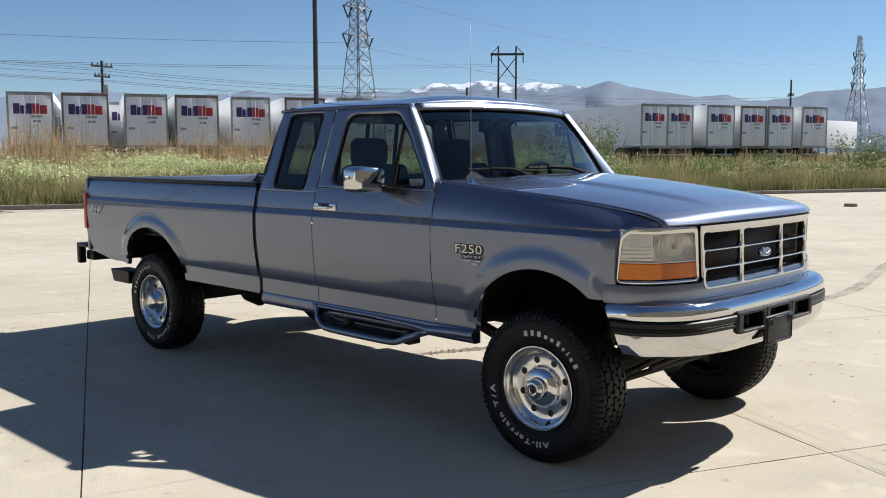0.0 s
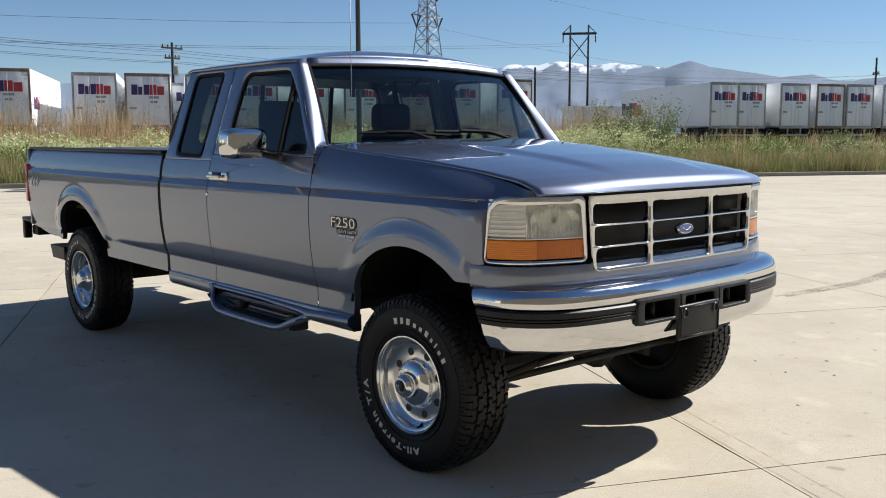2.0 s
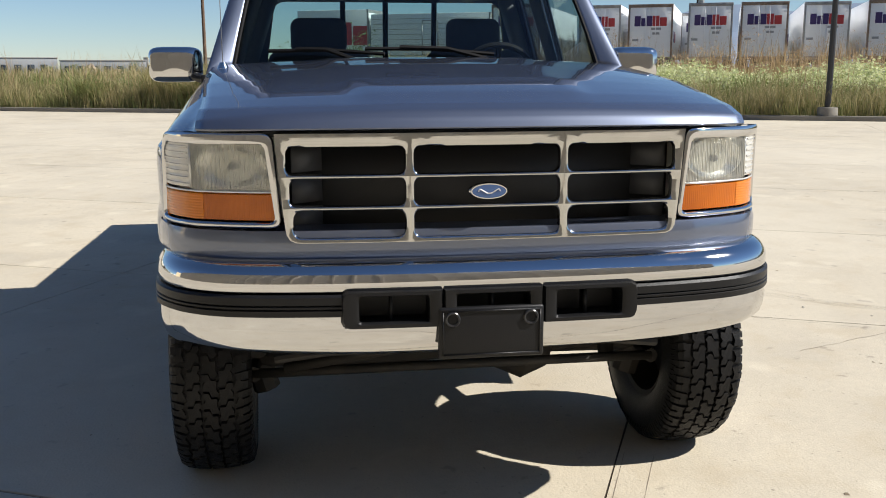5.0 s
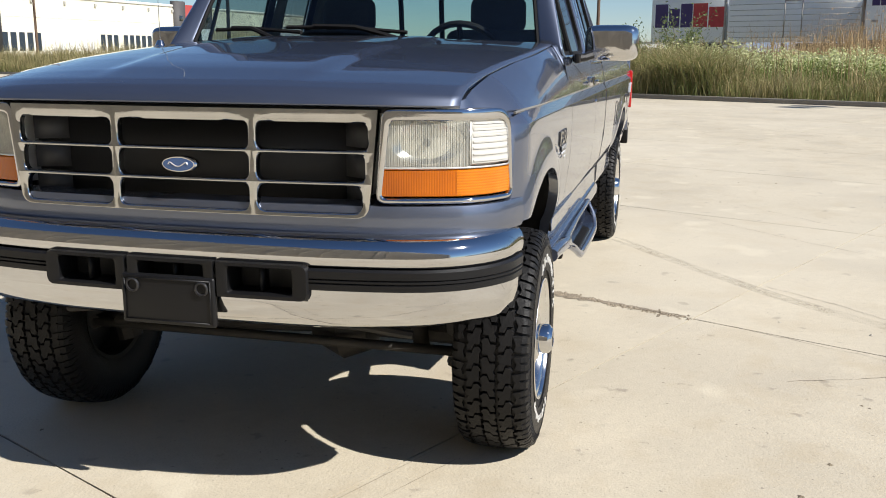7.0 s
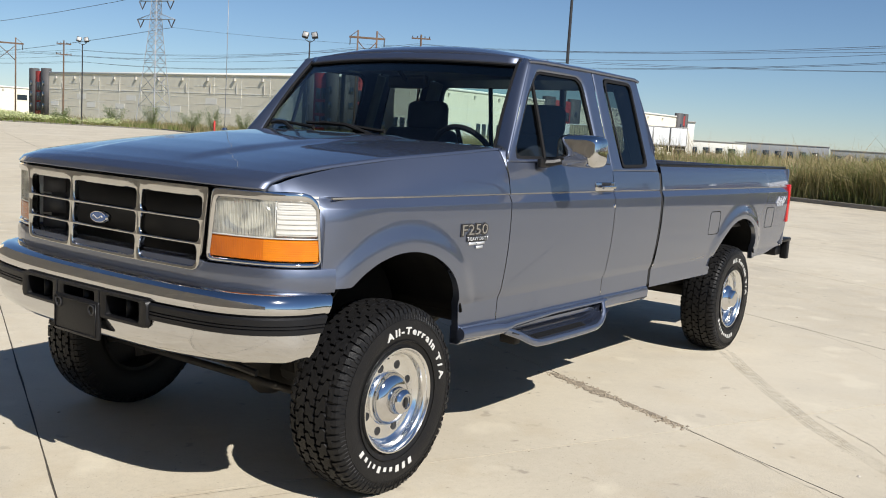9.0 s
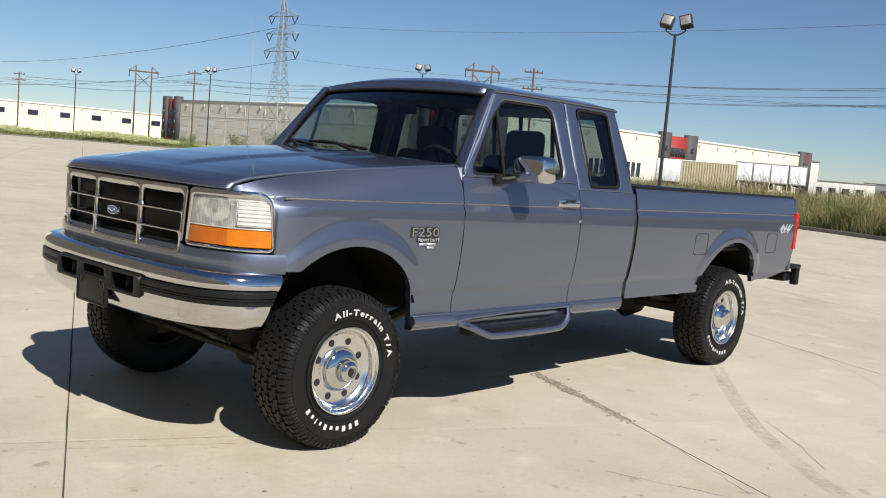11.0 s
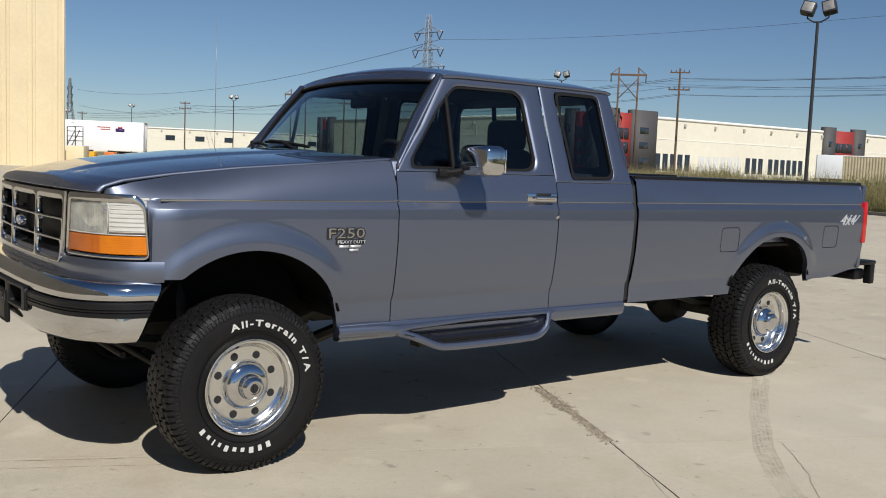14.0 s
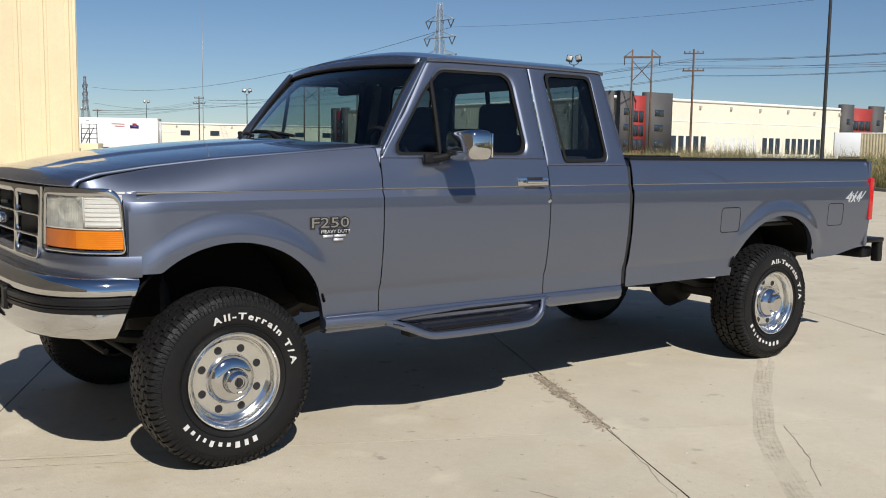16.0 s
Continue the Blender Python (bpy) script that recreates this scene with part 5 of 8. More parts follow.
for s in (1, -1):
    def on_side(x, z, inset, s=s):
        return (x, s * (side_y(x, z) - inset), z)
    ring("door_frame", DOOR_OUT, rounded(DOOR_WIN, 0.02), on_side, PAINT, truck, 0.028, soft=0.016)
    ring("window_seal", rounded(DOOR_WIN, 0.02), [(c0 + (x - c0) * 0.955, c1 + (z - c1) * 0.94) for (c0, c1) in [centre_of(DOOR_WIN)] for x, z in rounded(DOOR_WIN, 0.02)],
         lambda x, z, i, s=s: (x, s * (side_y(x, z) - 0.012 - i), z), SEAL, truck, 0.012, 1, "black rubber window seal")
    glassy(filled("door_glass", rounded(DOOR_WIN, 0.02), on_side, DOOR_GLASS, truck, 0.02))
    bm = bmesh.new()
    add_tube(bm, [on_side(-1.165, 1.77, 0.012), on_side(-1.16, 1.55, 0.012), on_side(-1.15, 1.365, 0.012)], 0.011, 6)
    part("vent_window_bar", bm, SEAL, truck, "black vent window divider")
    ring("quarter_frame", QUARTER_OUT, rounded(QUARTER_WIN, 0.03), on_side, PAINT, truck, 0.016, soft=0.014)
    ring("quarter_window_seal", rounded(QUARTER_WIN, 0.03), [(c0 + (x - c0) * 0.90, c1 + (z - c1) * 0.935) for (c0, c1) in [centre_of(QUARTER_WIN)] for x, z in rounded(QUARTER_WIN, 0.03)],
         lambda x, z, i, s=s: (x, s * (side_y(x, z) + 0.003 - i), z), SEAL, truck, 0.012, 2, "black rubber quarter window seal")
    glassy(filled("quarter_glass", rounded(QUARTER_WIN, 0.03), on_side, TINTED, truck, 0.006, "dark tinted quarter window glass"))

# roof, pillars, windscreen
ROOF_W, ROOF_Z = 0.766, 1.842


def roof_pt(i, j):
    y = (2 * j - 1)
    yy = math.copysign(abs(y) ** 0.8, y) * ROOF_W
    w = abs(yy) / ROOF_W
    xf, xr = -1.105 - 0.062 * w * w, -2.41 + 0.025 * w * w
    t = i
    x = xf + (xr - xf) * t
    z = ROOF_Z + 0.082 * (1 - w ** 2.8)
    front = max(0.0, 1 - (xf - x) / 0.22)
    back = max(0.0, 1 - (x - xr) / 0.10)
    z -= (0.048 * front ** 2 + 0.045 * back ** 2) * (1 - w ** 2.8)
    return (x, yy, z)


part("roof", grid(34, 32, roof_pt), PAINT, truck, thick=0.012, sharp=50)
for s in (1, -1):
    pts = [(-1.150, 1.838), (-1.30, 1.845), (-1.8, 1.848), (-2.35, 1.846), (-2.395, 1.835)]
    part("drip_rail", tube([(x, s * (side_y(x, z) + 0.004), z) for x, z in pts], 0.009, 6), PAINT, truck)


def screen_pt(i, j):
    t, w = i, 2 * j - 1
    base = Vector((-0.62 - 0.235 * w * w, 0.800 * w, 1.392 + 0.012 * (1 - w * w)))
    top = Vector((-1.108 - 0.060 * w * w, 0.706 * w, 1.838 + 0.020 * (1 - w * w)))
    p = base.lerp(top, t)
    return p + Vector((0.55, 0, 0.8)) * 0.018 * math.sin(t * math.pi)


glassy(part("windscreen", grid(12, 24, screen_pt), GLASS, truck))
for s in (1, -1):
    def pillar_pt(i, j, s=s):
        e = Vector(screen_pt(i, 1.0 if s > 0 else 0.0))
        x = -0.800 + (-1.160 + 0.800) * i
        z = 1.36 + (1.838 - 1.36) * i
        d = Vector((x, s * side_y(x, z), z))
        bulge = math.sin(j * math.pi)
        return e.lerp(d, j) + Vector((0.35, s * 0.6, 0.3)) * 0.020 * bulge
    part("windscreen_pillar", grid(14, 6, pillar_pt), PAINT, truck, thick=0.02)
    part("screen_trim", tube([Vector(screen_pt(i / 10, 1.0 if s > 0 else 0.0)) + Vector((0.006, 0, 0.006)) for i in range(11)], 0.009, 6), SEAL, truck)
part("screen_header", tube([Vector(screen_pt(0.925, j / 16)) + Vector((0.004, 0, 0.005)) for j in range(17)], 0.008, 6), SEAL, truck, "black rubber windscreen seal")
part("roof_lip", grid(4, 24, lambda i, j: Vector(screen_pt(0.93 + 0.075 * i, j)) + Vector((0.55, 0, 0.8)) * (0.008 + 0.010 * math.sin(i * math.pi * 0.5))), PAINT, truck, thick=0.008, sharp=60)
# shaded band along the top of the windscreen
TOP_BAND = pane("blue_shade_band", (0.10, 0.13, 0.17))
glassy(part("shade_band", grid(3, 24, lambda i, j: Vector(screen_pt(0.80 + 0.13 * i, j)) - Vector((0.5, 0, 0.8)) * 0.004), TOP_BAND, truck))

# back wall of the cab with its sliding window
BACK_OUT = [(-0.90, 1.30), (-0.90, 1.45), (-0.775, 1.80), (-0.72, 1.845), (0.72, 1.845), (0.775, 1.80), (0.90, 1.45), (0.90, 1.30)]
BACK_WIN = [(-0.72, 1.40), (-0.66, 1.775), (0.66, 1.775), (0.72, 1.40)]


def back_place(y, z, i):
    return (-2.455 + 0.13 * (z - 1.30) + i, y, z)


ring("cab_back", BACK_OUT, rounded(BACK_WIN, 0.06), back_place, PAINT, truck, 0.02)
glassy(filled("rear_glass", rounded(BACK_WIN, 0.06), back_place, GLASS, truck, 0.01))
for y in (-0.27, -0.02, 0.27):
    part("rear_window_bar", tube([back_place(y, 1.40, 0.02), back_place(y, 1.78, 0.02)], 0.016, 6), SEAL, truck)
part("cab_back_lower", box((-2.468, -0.90, 0.60), (-2.448, 0.90, 1.31), 0.004), PAINT, truck)

# hood
HOOD_MID = ((0.0, 1.226), (0.012, 1.250), (0.035, 1.270), (0.08, 1.285), (0.20, 1.310), (0.45, 1.348), (0.80, 1.389), (1.15, 1.416), (1.35, 1.425))
HOOD_EDGE = ((0.0, 1.222), (0.02, 1.244), (0.10, 1.270), (0.30, 1.300), (0.60, 1.335), (1.05, 1.372), (1.40, 1.401))
NOSE = ((0.676, 0.0), (0.674, 0.20), (0.664, 0.42), (0.648, 0.59), (0.628, 0.68), (0.595, 0.77), (0.555, 0.838), (0.49, 0.893), (0.42, 0.925), (0.36, 0.945))


def smooth_line(pts, n=6):
    """A rounded line through points (Catmull-Rom)."""
    pts = [Vector(p) for p in pts]
    pts = [2 * pts[0] - pts[1]] + pts + [2 * pts[-1] - pts[-2]]
    out = []
    for a, b, c, d in zip(pts, pts[1:], pts[2:], pts[3:]):
        for k in range(n):
            t = k / n
            out.append(0.5 * (2 * b + (c - a) * t + (2 * a - 5 * b + 4 * c - d) * t * t + (3 * b - a - 3 * c + d) * t ** 3))
    out.append(pts[-2])
    return out


NOSE_LINE = smooth_line(NOSE, 8)


def nose_x(y):
    y = abs(y)
    for p, q in zip(NOSE_LINE, NOSE_LINE[1:]):
        if p.y <= y <= q.y:
            return p.x + (q.x - p.x) * (y - p.y) / max(1e-6, q.y - p.y)
    return NOSE_LINE[-1].x


def hood_pt(i, j):
    w = 2 * j - 1
    t = i ** 1.7
    xf, xr = nose_x(0.806 * w) + 0.004, -0.545 - 0.27 * w * w
    x = xf + (xr - xf) * t
    y = hood_half(x) * w
    d = xf - x
    k = 1 - abs(w) ** 2.6
    z = lerp_table(HOOD_EDGE, d) * (1 - k) + lerp_table(HOOD_MID, d) * k
    mark = 0.40 + 0.10 * t
    z += 0.010 * (1 - smooth01(mark - 0.05, mark + 0.05, abs(w))) * smooth01(0.03, 0.3, d)
    return (x, y, z)


part("hood", grid(60, 56, hood_pt), PAINT, truck, thick=0.014, sharp=60)
bm = bmesh.new()
for s in (1, -1):
    add_box(bm, (-0.80, s * 0.40 - 0.42, 1.355), (-0.46, s * 0.40 + 0.42, 1.372), 0.004)
part("cowl_panel", bm, BLACK_TRIM, truck, "black cowl grille below the windscreen")
part("engine_bay_floor", box((-0.55, -0.50, 0.80), (0.50, 0.50, 0.86), 0.01), UNDER, truck)

# nose: bands along the rounded front
NOSE_BOTH = [Vector((p.x, -p.y)) for p in reversed(NOSE_LINE[1:])] + [Vector((p.x, p.y)) for p in NOSE_LINE]


def band_path(line, z, y0, y1, off=0.0):
    """Points of a plan line between two y, each with its outward way."""
    out = []
    for i, p in enumerate(line):
        if y0 - 1e-6 <= p.y <= y1 + 1e-6:
            a, b = line[max(i - 1, 0)], line[min(i + 1, len(line) - 1)]
            d = (b - a).normalized()
            n = Vector((d.y, -d.x, 0))
            q = Vector((p.x, p.y, z)) + n * off
            out.append((q, n, Vector((0, 0, 1))))
    return out


def cut_line(line, y0, y1):
    """The part of a plan line between two y, with its ends set in."""
    def at(y):
        for p, q in zip(line, line[1:]):
            if p.y <= y <= q.y:
                t = (y - p.y) / max(1e-6, q.y - p.y)
                return p.lerp(q, t)
        return line[0] if y < line[0].y else line[-1]
    mid = [p for p in line if y0 + 1e-4 < p.y < y1 - 1e-4]
    return [at(y0)] + mid + [at(y1)]


def band(name, line, y0, y1, profile, mat, parent, label="", sharp=40):
    bm = bmesh.new()
    sub = cut_line(line, y0, y1)
    sweep(bm, band_path(sub, 0.0, -9, 9), profile)
    return part(name, bm, mat, parent, label, sharp=sharp)


band("lower_valance", NOSE_BOTH, -0.951, 0.951, [(0.004, 0.860), (0.010, 0.875), (0.010, 0.925), (0.004, 0.945), (-0.05, 0.955), (-0.07, 0.90), (-0.05, 0.855)], PAINT, truck)
band("hood_gap_seal", NOSE_BOTH, -0.78, 0.78, [(-0.02, 1.205), (-0.02, 1.235), (-0.06, 1.235), (-0.06, 1.205)], DARK_GAP, truck)
band("valance_gap", NOSE_BOTH, -0.93, 0.93, [(-0.03, 0.80), (-0.03, 0.862), (-0.08, 0.862), (-0.08, 0.80)], DARK_GAP, truck)

grille = part("grille", box((0.540, -0.60, 0.90), (0.56, 0.60, 1.22)), DARK_GAP, truck, "chrome grille with nine dark openings")


def grille_w(z):
    return 0.592 - 0.025 * (1.216 - z) / 0.304


def on_grille(y, z, d):
    return (nose_x(y) + 0.016 - d - 0.030 * (z - 1.06), y, z)


GRILLE_OUT = [(-0.592, 1.216), (0.592, 1.216)] + [(0.569, 0.955), (0.566, 0.935), (0.556, 0.920), (0.540, 0.913), (0.520, 0.912)]
GRILLE_OUT += [(-y, z) for y, z in reversed(GRILLE_OUT[2:])]
COLS, ROWS = (-1.0, -0.2205, 0.2225, 1.0), (1.216, 1.0965, 1.0085, 0.912)
OPEN_Y = ((-0.563, -0.233), (-0.208, 0.210), (0.235, 0.563))
OPEN_Z = ((1.1015, 1.180), (1.014, 1.0915), (0.926, 1.0035))
face = bmesh.new()
for c in range(3):
    for r in range(3):
        zt, zb = ROWS[r], ROWS[r + 1]
        yl = lambda z: COLS[c] if c else -grille_w(z)
        yr = lambda z: COLS[c + 1] if c < 2 else grille_w(z)
        outer = [(yl(zt), zt), (yr(zt), zt)]
        outer += [(yr(zb), zb)] if not (r == 2 and c == 2) else GRILLE_OUT[2:7]
        outer += [(yl(zb), zb)] if not (r == 2 and c == 0) else GRILLE_OUT[7:]
        z0, z1 = OPEN_Z[r]
        lean = 0.008 * r
        y0, y1 = OPEN_Y[c][0] + (lean if c == 0 else 0), OPEN_Y[c][1] - (lean if c == 2 else 0)
        inner = rounded([(y0, z1), (y1, z1), (y1, z0), (y0, z0)], 0.022 if not (r == 2 and c != 1) else 0.03, 4)
        m = centre_of(inner)
        loops = []
        for a in ring_angles(m, outer, inner, n=64):
            o, i = ray_hit(outer, m, a), ray_hit(inner, m, a)
            deep = (m[0] + (i[0] - m[0]) * 0.985, m[1] + (i[1] - m[1]) * 0.94)
            mid = lambda k: (o[0] + (i[0] - o[0]) * k, o[1] + (i[1] - o[1]) * k)
            pts = [(*o, 0.0)] + [(*mid(0.45), 0.0), (*mid(0.75), 0.0012), (*i, 0.006), (i[0] * 0.85 + deep[0] * 0.15, i[1] * 0.85 + deep[1] * 0.15, 0.014), (i[0] * 0.7 + deep[0] * 0.3, i[1] * 0.7 + deep[1] * 0.3, 0.026)]
            loops.append([face.verts.new(on_grille(*q)) for q in pts])
        for q, w in zip(loops, loops[1:] + loops[:1]):
            for k in range(len(q) - 1):
                face.faces.new((q[k], w[k], w[k + 1], q[k + 1]))
part("grille_face", face, GRILLE_CHROME, grille, "chromed grille moulding with rounded openings", sharp=50)
edge = bmesh.new()
rim = GRILLE_OUT
fine = []
for (y0, z0), (y1, z1) in zip(rim, rim[1:] + rim[:1]):
    n = max(1, int(abs(y1 - y0) / 0.04))
    fine += [(y0 + (y1 - y0) * k / n, z0 + (z1 - z0) * k / n) for k in range(n)]
rows = [[edge.verts.new(on_grille(y, z, d)) for d in (0.0, 0.05)] for y, z in fine]
for q, w in zip(rows, rows[1:] + rows[:1]):
    edge.faces.new((q[0], w[0], w[1], q[1]))
part("grille_edge", edge, GRILLE_CHROME, grille, sharp=50)
# slanted cheeks behind the outer openings
for s in (1, -1):
    for z in (1.14, 1.052, 0.964):
        bm = grid(2, 2, lambda i, j, z=z: (0.615 - 0.055 * i, s * (0.548 - 0.085 * i), z - 0.036 + 0.072 * j))
        part("grille_cheek", bm, CHEEK, grille, thick=0.004)
bm = lathe([(0.0, 0.012), (0.028, 0.012), (0.031, 0.006), (0.031, -0.01), (0.0, -0.01)], 36, "z")
bmesh.ops.transform(bm, matrix=Matrix.Translation((0.697, 0, 1.052)) @ Matrix.Rotation(radians(90), 4, "Y") @ Matrix.Diagonal((0.78, 1.85, 1, 1)), verts=bm.verts)
emblem = part("emblem", bm, CHROME, grille, "oval blue enamel emblem with chrome rim")
bm = lathe([(0.0, 0.0135), (0.0255, 0.0135), (0.0255, 0.010)], 36, "z")
bmesh.ops.transform(bm, matrix=Matrix.Translation((0.697, 0, 1.052)) @ Matrix.Rotation(radians(90), 4, "Y") @ Matrix.Diagonal((0.74, 1.9, 1, 1)), verts=bm.verts)
part("enamel", bm, BLUE_ENAMEL, grille)
bm = bmesh.new()
add_tube(bm, [(0.7112, 0.034 * math.cos(t) * 0.9, 1.052 + 0.006 * math.sin(3 * t)) for t in [k * math.pi / 14 for k in range(15)]], 0.0018, 5)
part("script_stroke", bm, DECAL, grille)

ARC = [0.0]
for p, q in zip(NOSE_LINE, NOSE_LINE[1:]):
    ARC.append(ARC[-1] + (q - p).length)


def arc_of(y):
    """The way along the nose line to a y."""
    for p, q, w in zip(NOSE_LINE, NOSE_LINE[1:], ARC):
        if p.y <= y <= q.y:
            return w + (q - p).length * (y - p.y) / max(1e-6, q.y - p.y)
    return ARC[-1]


def arc_point(w):
    for k in range(len(ARC) - 1):
        if ARC[k] <= w <= ARC[k + 1] or k == len(ARC) - 2:
            p, q = NOSE_LINE[k], NOSE_LINE[k + 1]
            t = (w - ARC[k]) / max(1e-6, ARC[k + 1] - ARC[k])
            d = (q - p).normalized()
            return p.lerp(q, t), Vector((d.y, -d.x))


# headlamps: lens over amber strip, corner lens round the side, broad chrome bezel
LAMP_END = 0.927
for s in (1, -1):
    lamp_line = NOSE_BOTH
    def cut(a, b):
        return (a, b) if s > 0 else (-b, -a)
    y0, y1 = cut(0.590, LAMP_END - 0.002)
    lamp = band("headlamp", lamp_line, y0, y1, [(-0.034, 0.968), (-0.034, 1.204), (-0.09, 1.204), (-0.09, 0.968)], LAMP_SILVER, truck, "faded headlamp with amber turn signal and chrome bezel")
    lb = arc_of(LAMP_END)

    def on_nose(w, z, d, s=s):
        p, n = arc_point(w)
        return (p.x + n.x * (0.005 - d), s * (p.y + n.y * (0.005 - d)), z)
    lt, lo = arc_of(0.600), arc_of(0.580)
    frame_out = rounded([(lt, 1.217), (lb - 0.056, 1.217), (lb - 0.016, 1.180), (lb, 0.953), (lo, 0.953)], 0.030, 6)
    frame_in = rounded([(lt + 0.020, 1.186), (lb - 0.056, 1.186), (lb - 0.028, 1.166), (lb - 0.008, 0.967), (lo + 0.016, 0.967)], 0.018, 6)
    ring("bezel", frame_out, frame_in, on_nose, CHROME, lamp, 0.016, 4, soft=0.010)
    skirt = bmesh.new()
    rows = [[skirt.verts.new(on_nose(x, z, d)) for d in (0.003, 0.03)] for x, z in frame_out]
    for q, w in zip(rows, rows[1:] + rows[:1]):
        skirt.faces.new((q[0], w[0], w[1], q[1]))
    part("bezel_edge", skirt, DARK_GAP, lamp)
    wm = arc_of(0.832)
    for w0, w1, z0, z1 in ((wm + 0.001, wm + 0.005, 1.058, 1.188), (lo + 0.018, lb - 0.008, 1.0505, 1.0555)):
        bm = grid(14, 1, lambda i, j: on_nose(w0 + (w1 - w0) * i, z0 + (z1 - z0) * j, 0.010))
        part("lens_divider", bm, LAMP_SILVER, lamp, thick=0.004)
    q, n = arc_point(arc_of(0.722))
    face_on = Matrix.Translation((q.x - 0.034 * n.x, s * (q.y - 0.034 * n.y), 1.122)) @ Vector((n.x, s * n.y, 0)).to_track_quat("Z", "Y").to_matrix().to_4x4()
    bm = lathe([(0.0, -0.022), (0.016, -0.020), (0.040, -0.008), (0.062, 0.014), (0.066, 0.014), (0.068, 0.004)], 32, "z")
    bmesh.ops.transform(bm, matrix=face_on @ Matrix.Diagonal((1.66, 0.95, 1, 1)), verts=bm.verts)
    part("reflector", bm, ALLOY, lamp, "bright lamp reflector bowl")
    bm = lathe([(0.0, 0.020), (0.008, 0.019), (0.011, 0.012), (0.011, -0.02)], 16, "z")
    bmesh.ops.transform(bm, matrix=face_on, verts=bm.verts)
    part("bulb", bm, DARK_GAP, lamp)
    bm = lathe([(0.0, 0.010), (0.009, 0.008), (0.011, -0.004)], 14, "z")
    q, n = arc_point(arc_of(0.880))
    bmesh.ops.transform(bm, matrix=Matrix.Translation((q.x - 0.022 * n.x, s * (q.y - 0.022 * n.y), 1.130)) @ Vector((n.x, s * n.y, 0)).to_track_quat("Z", "Y").to_matrix().to_4x4(), verts=bm.verts)
    part("side_bulb", bm, AMBER, lamp, "small amber side bulb")
    w0, w1 = arc_of(0.598), wm + 0.002
    flutes = grid(184, 2, lambda i, j: on_nose(w0 + (w1 - w0) * i, 1.056 + 0.135 * j, 0.010 + 0.0006 * math.cos(i * 92 * math.pi)))
    part("lens", flutes, HEADLIGHT, lamp, "hazy fluted headlight lens")
    p0, p1 = cut(0.838, 0.9215)
    band("corner_lens", lamp_line, p0, p1, [(-0.014, 1.058), (-0.005, 1.063), (-0.005, 1.186), (-0.014, 1.192)], CORNER, lamp, "clear ribbed corner lens")
    for k in range(7):
        z = 1.071 + 0.0175 * k
        band("lens_rib", lamp_line, p0 + 0.004, p1 - 0.004, [(-0.008, z - 0.004), (-0.0025, z - 0.002), (-0.0025, z + 0.002), (-0.008, z + 0.004)], CORNER, lamp)
    p0, p1 = cut(0.592, 0.800)
    band("turn_signal", lamp_line, p0, p1, [(-0.014, 0.970), (-0.005, 0.974), (-0.005, 1.045), (-0.014, 1.050)], AMBER, lamp, "amber turn signal lens")
    p0, p1 = cut(0.800, 0.9225)
    band("side_marker", lamp_line, p0, p1, [(-0.014, 0.970), (-0.004, 0.974), (-0.004, 1.045), (-0.014, 1.050)], AMBER_LIGHT, lamp, "brighter amber marker lens")

# front bumper
BUMPER = smooth_line(((0.776, 0.0), (0.773, 0.25), (0.760, 0.48), (0.729, 0.68), (0.683, 0.80), (0.607, 0.887), (0.502, 0.937), (0.375, 0.958)), 6)
BUMP_BOTH = [Vector((p.x, -p.y)) for p in reversed(BUMPER[1:])] + [Vector((p.x, p.y)) for p in BUMPER]
bumper = band("front_bumper", BUMP_BOTH, -0.958, 0.958, [(-0.008, 0.782), (0.001, 0.792), (0.003, 0.808), (0.001, 0.826), (-0.006, 0.842), (-0.018, 0.856), (-0.036, 0.865), (-0.060, 0.868), (-0.12, 0.868), (-0.13, 0.855), (-0.06, 0.78)], CHROME, truck, "chrome front bumper with black rubber strip", sharp=60)
for r0, r1 in ((-0.957, -0.415), (0.415, 0.957)):
    band("rub_strip", BUMP_BOTH, r0, r1, [(-0.004, 0.718), (0.007, 0.722), (0.008, 0.738), (0.003, 0.741), (0.008, 0.744), (0.008, 0.749), (0.003, 0.752), (0.008, 0.755), (0.008, 0.776), (0.001, 0.783), (-0.03, 0.78), (-0.03, 0.72)], BLACK_TRIM, bumper, "black ribbed rubber strip")
LIP = [(-0.004, 0.675), (-0.011, 0.650), (-0.024, 0.627), (-0.040, 0.615), (-0.056, 0.613), (-0.060, 0.622), (-0.035, 0.655)]
for r0, r1, top in ((-0.957, -0.415, 0.722), (-0.415, 0.415, 0.690), (0.415, 0.957, 0.722)):
    band("lower_chrome", BUMP_BOTH, r0, r1, [(-0.003, top), (-0.002, 0.688)] + LIP + [(-0.02, top - 0.005)], CHROME, bumper, sharp=60)
for ob in [bumper] + list(bumper.children):
    for v in ob.data.vertices:
        if v.co.z < 0.70:
            v.co.z -= 0.016 * (1 - smooth01(0.30, 0.95, abs(v.co.y))) * (0.70 - v.co.z) / 0.085
        if v.co.x < 0.62:
            v.co.x += 0.40 * max(0.0, 0.84 - v.co.z) * smooth01(0.62, 0.40, v.co.x)


def on_bumper(y, z, off):
    for p, q in zip(BUMP_BOTH, BUMP_BOTH[1:]):
        if p.y <= y <= q.y:
            return (p.x + (q.x - p.x) * (y - p.y) / (q.y - p.y) + off, y, z)
    return (BUMPER[0].x, y, z)


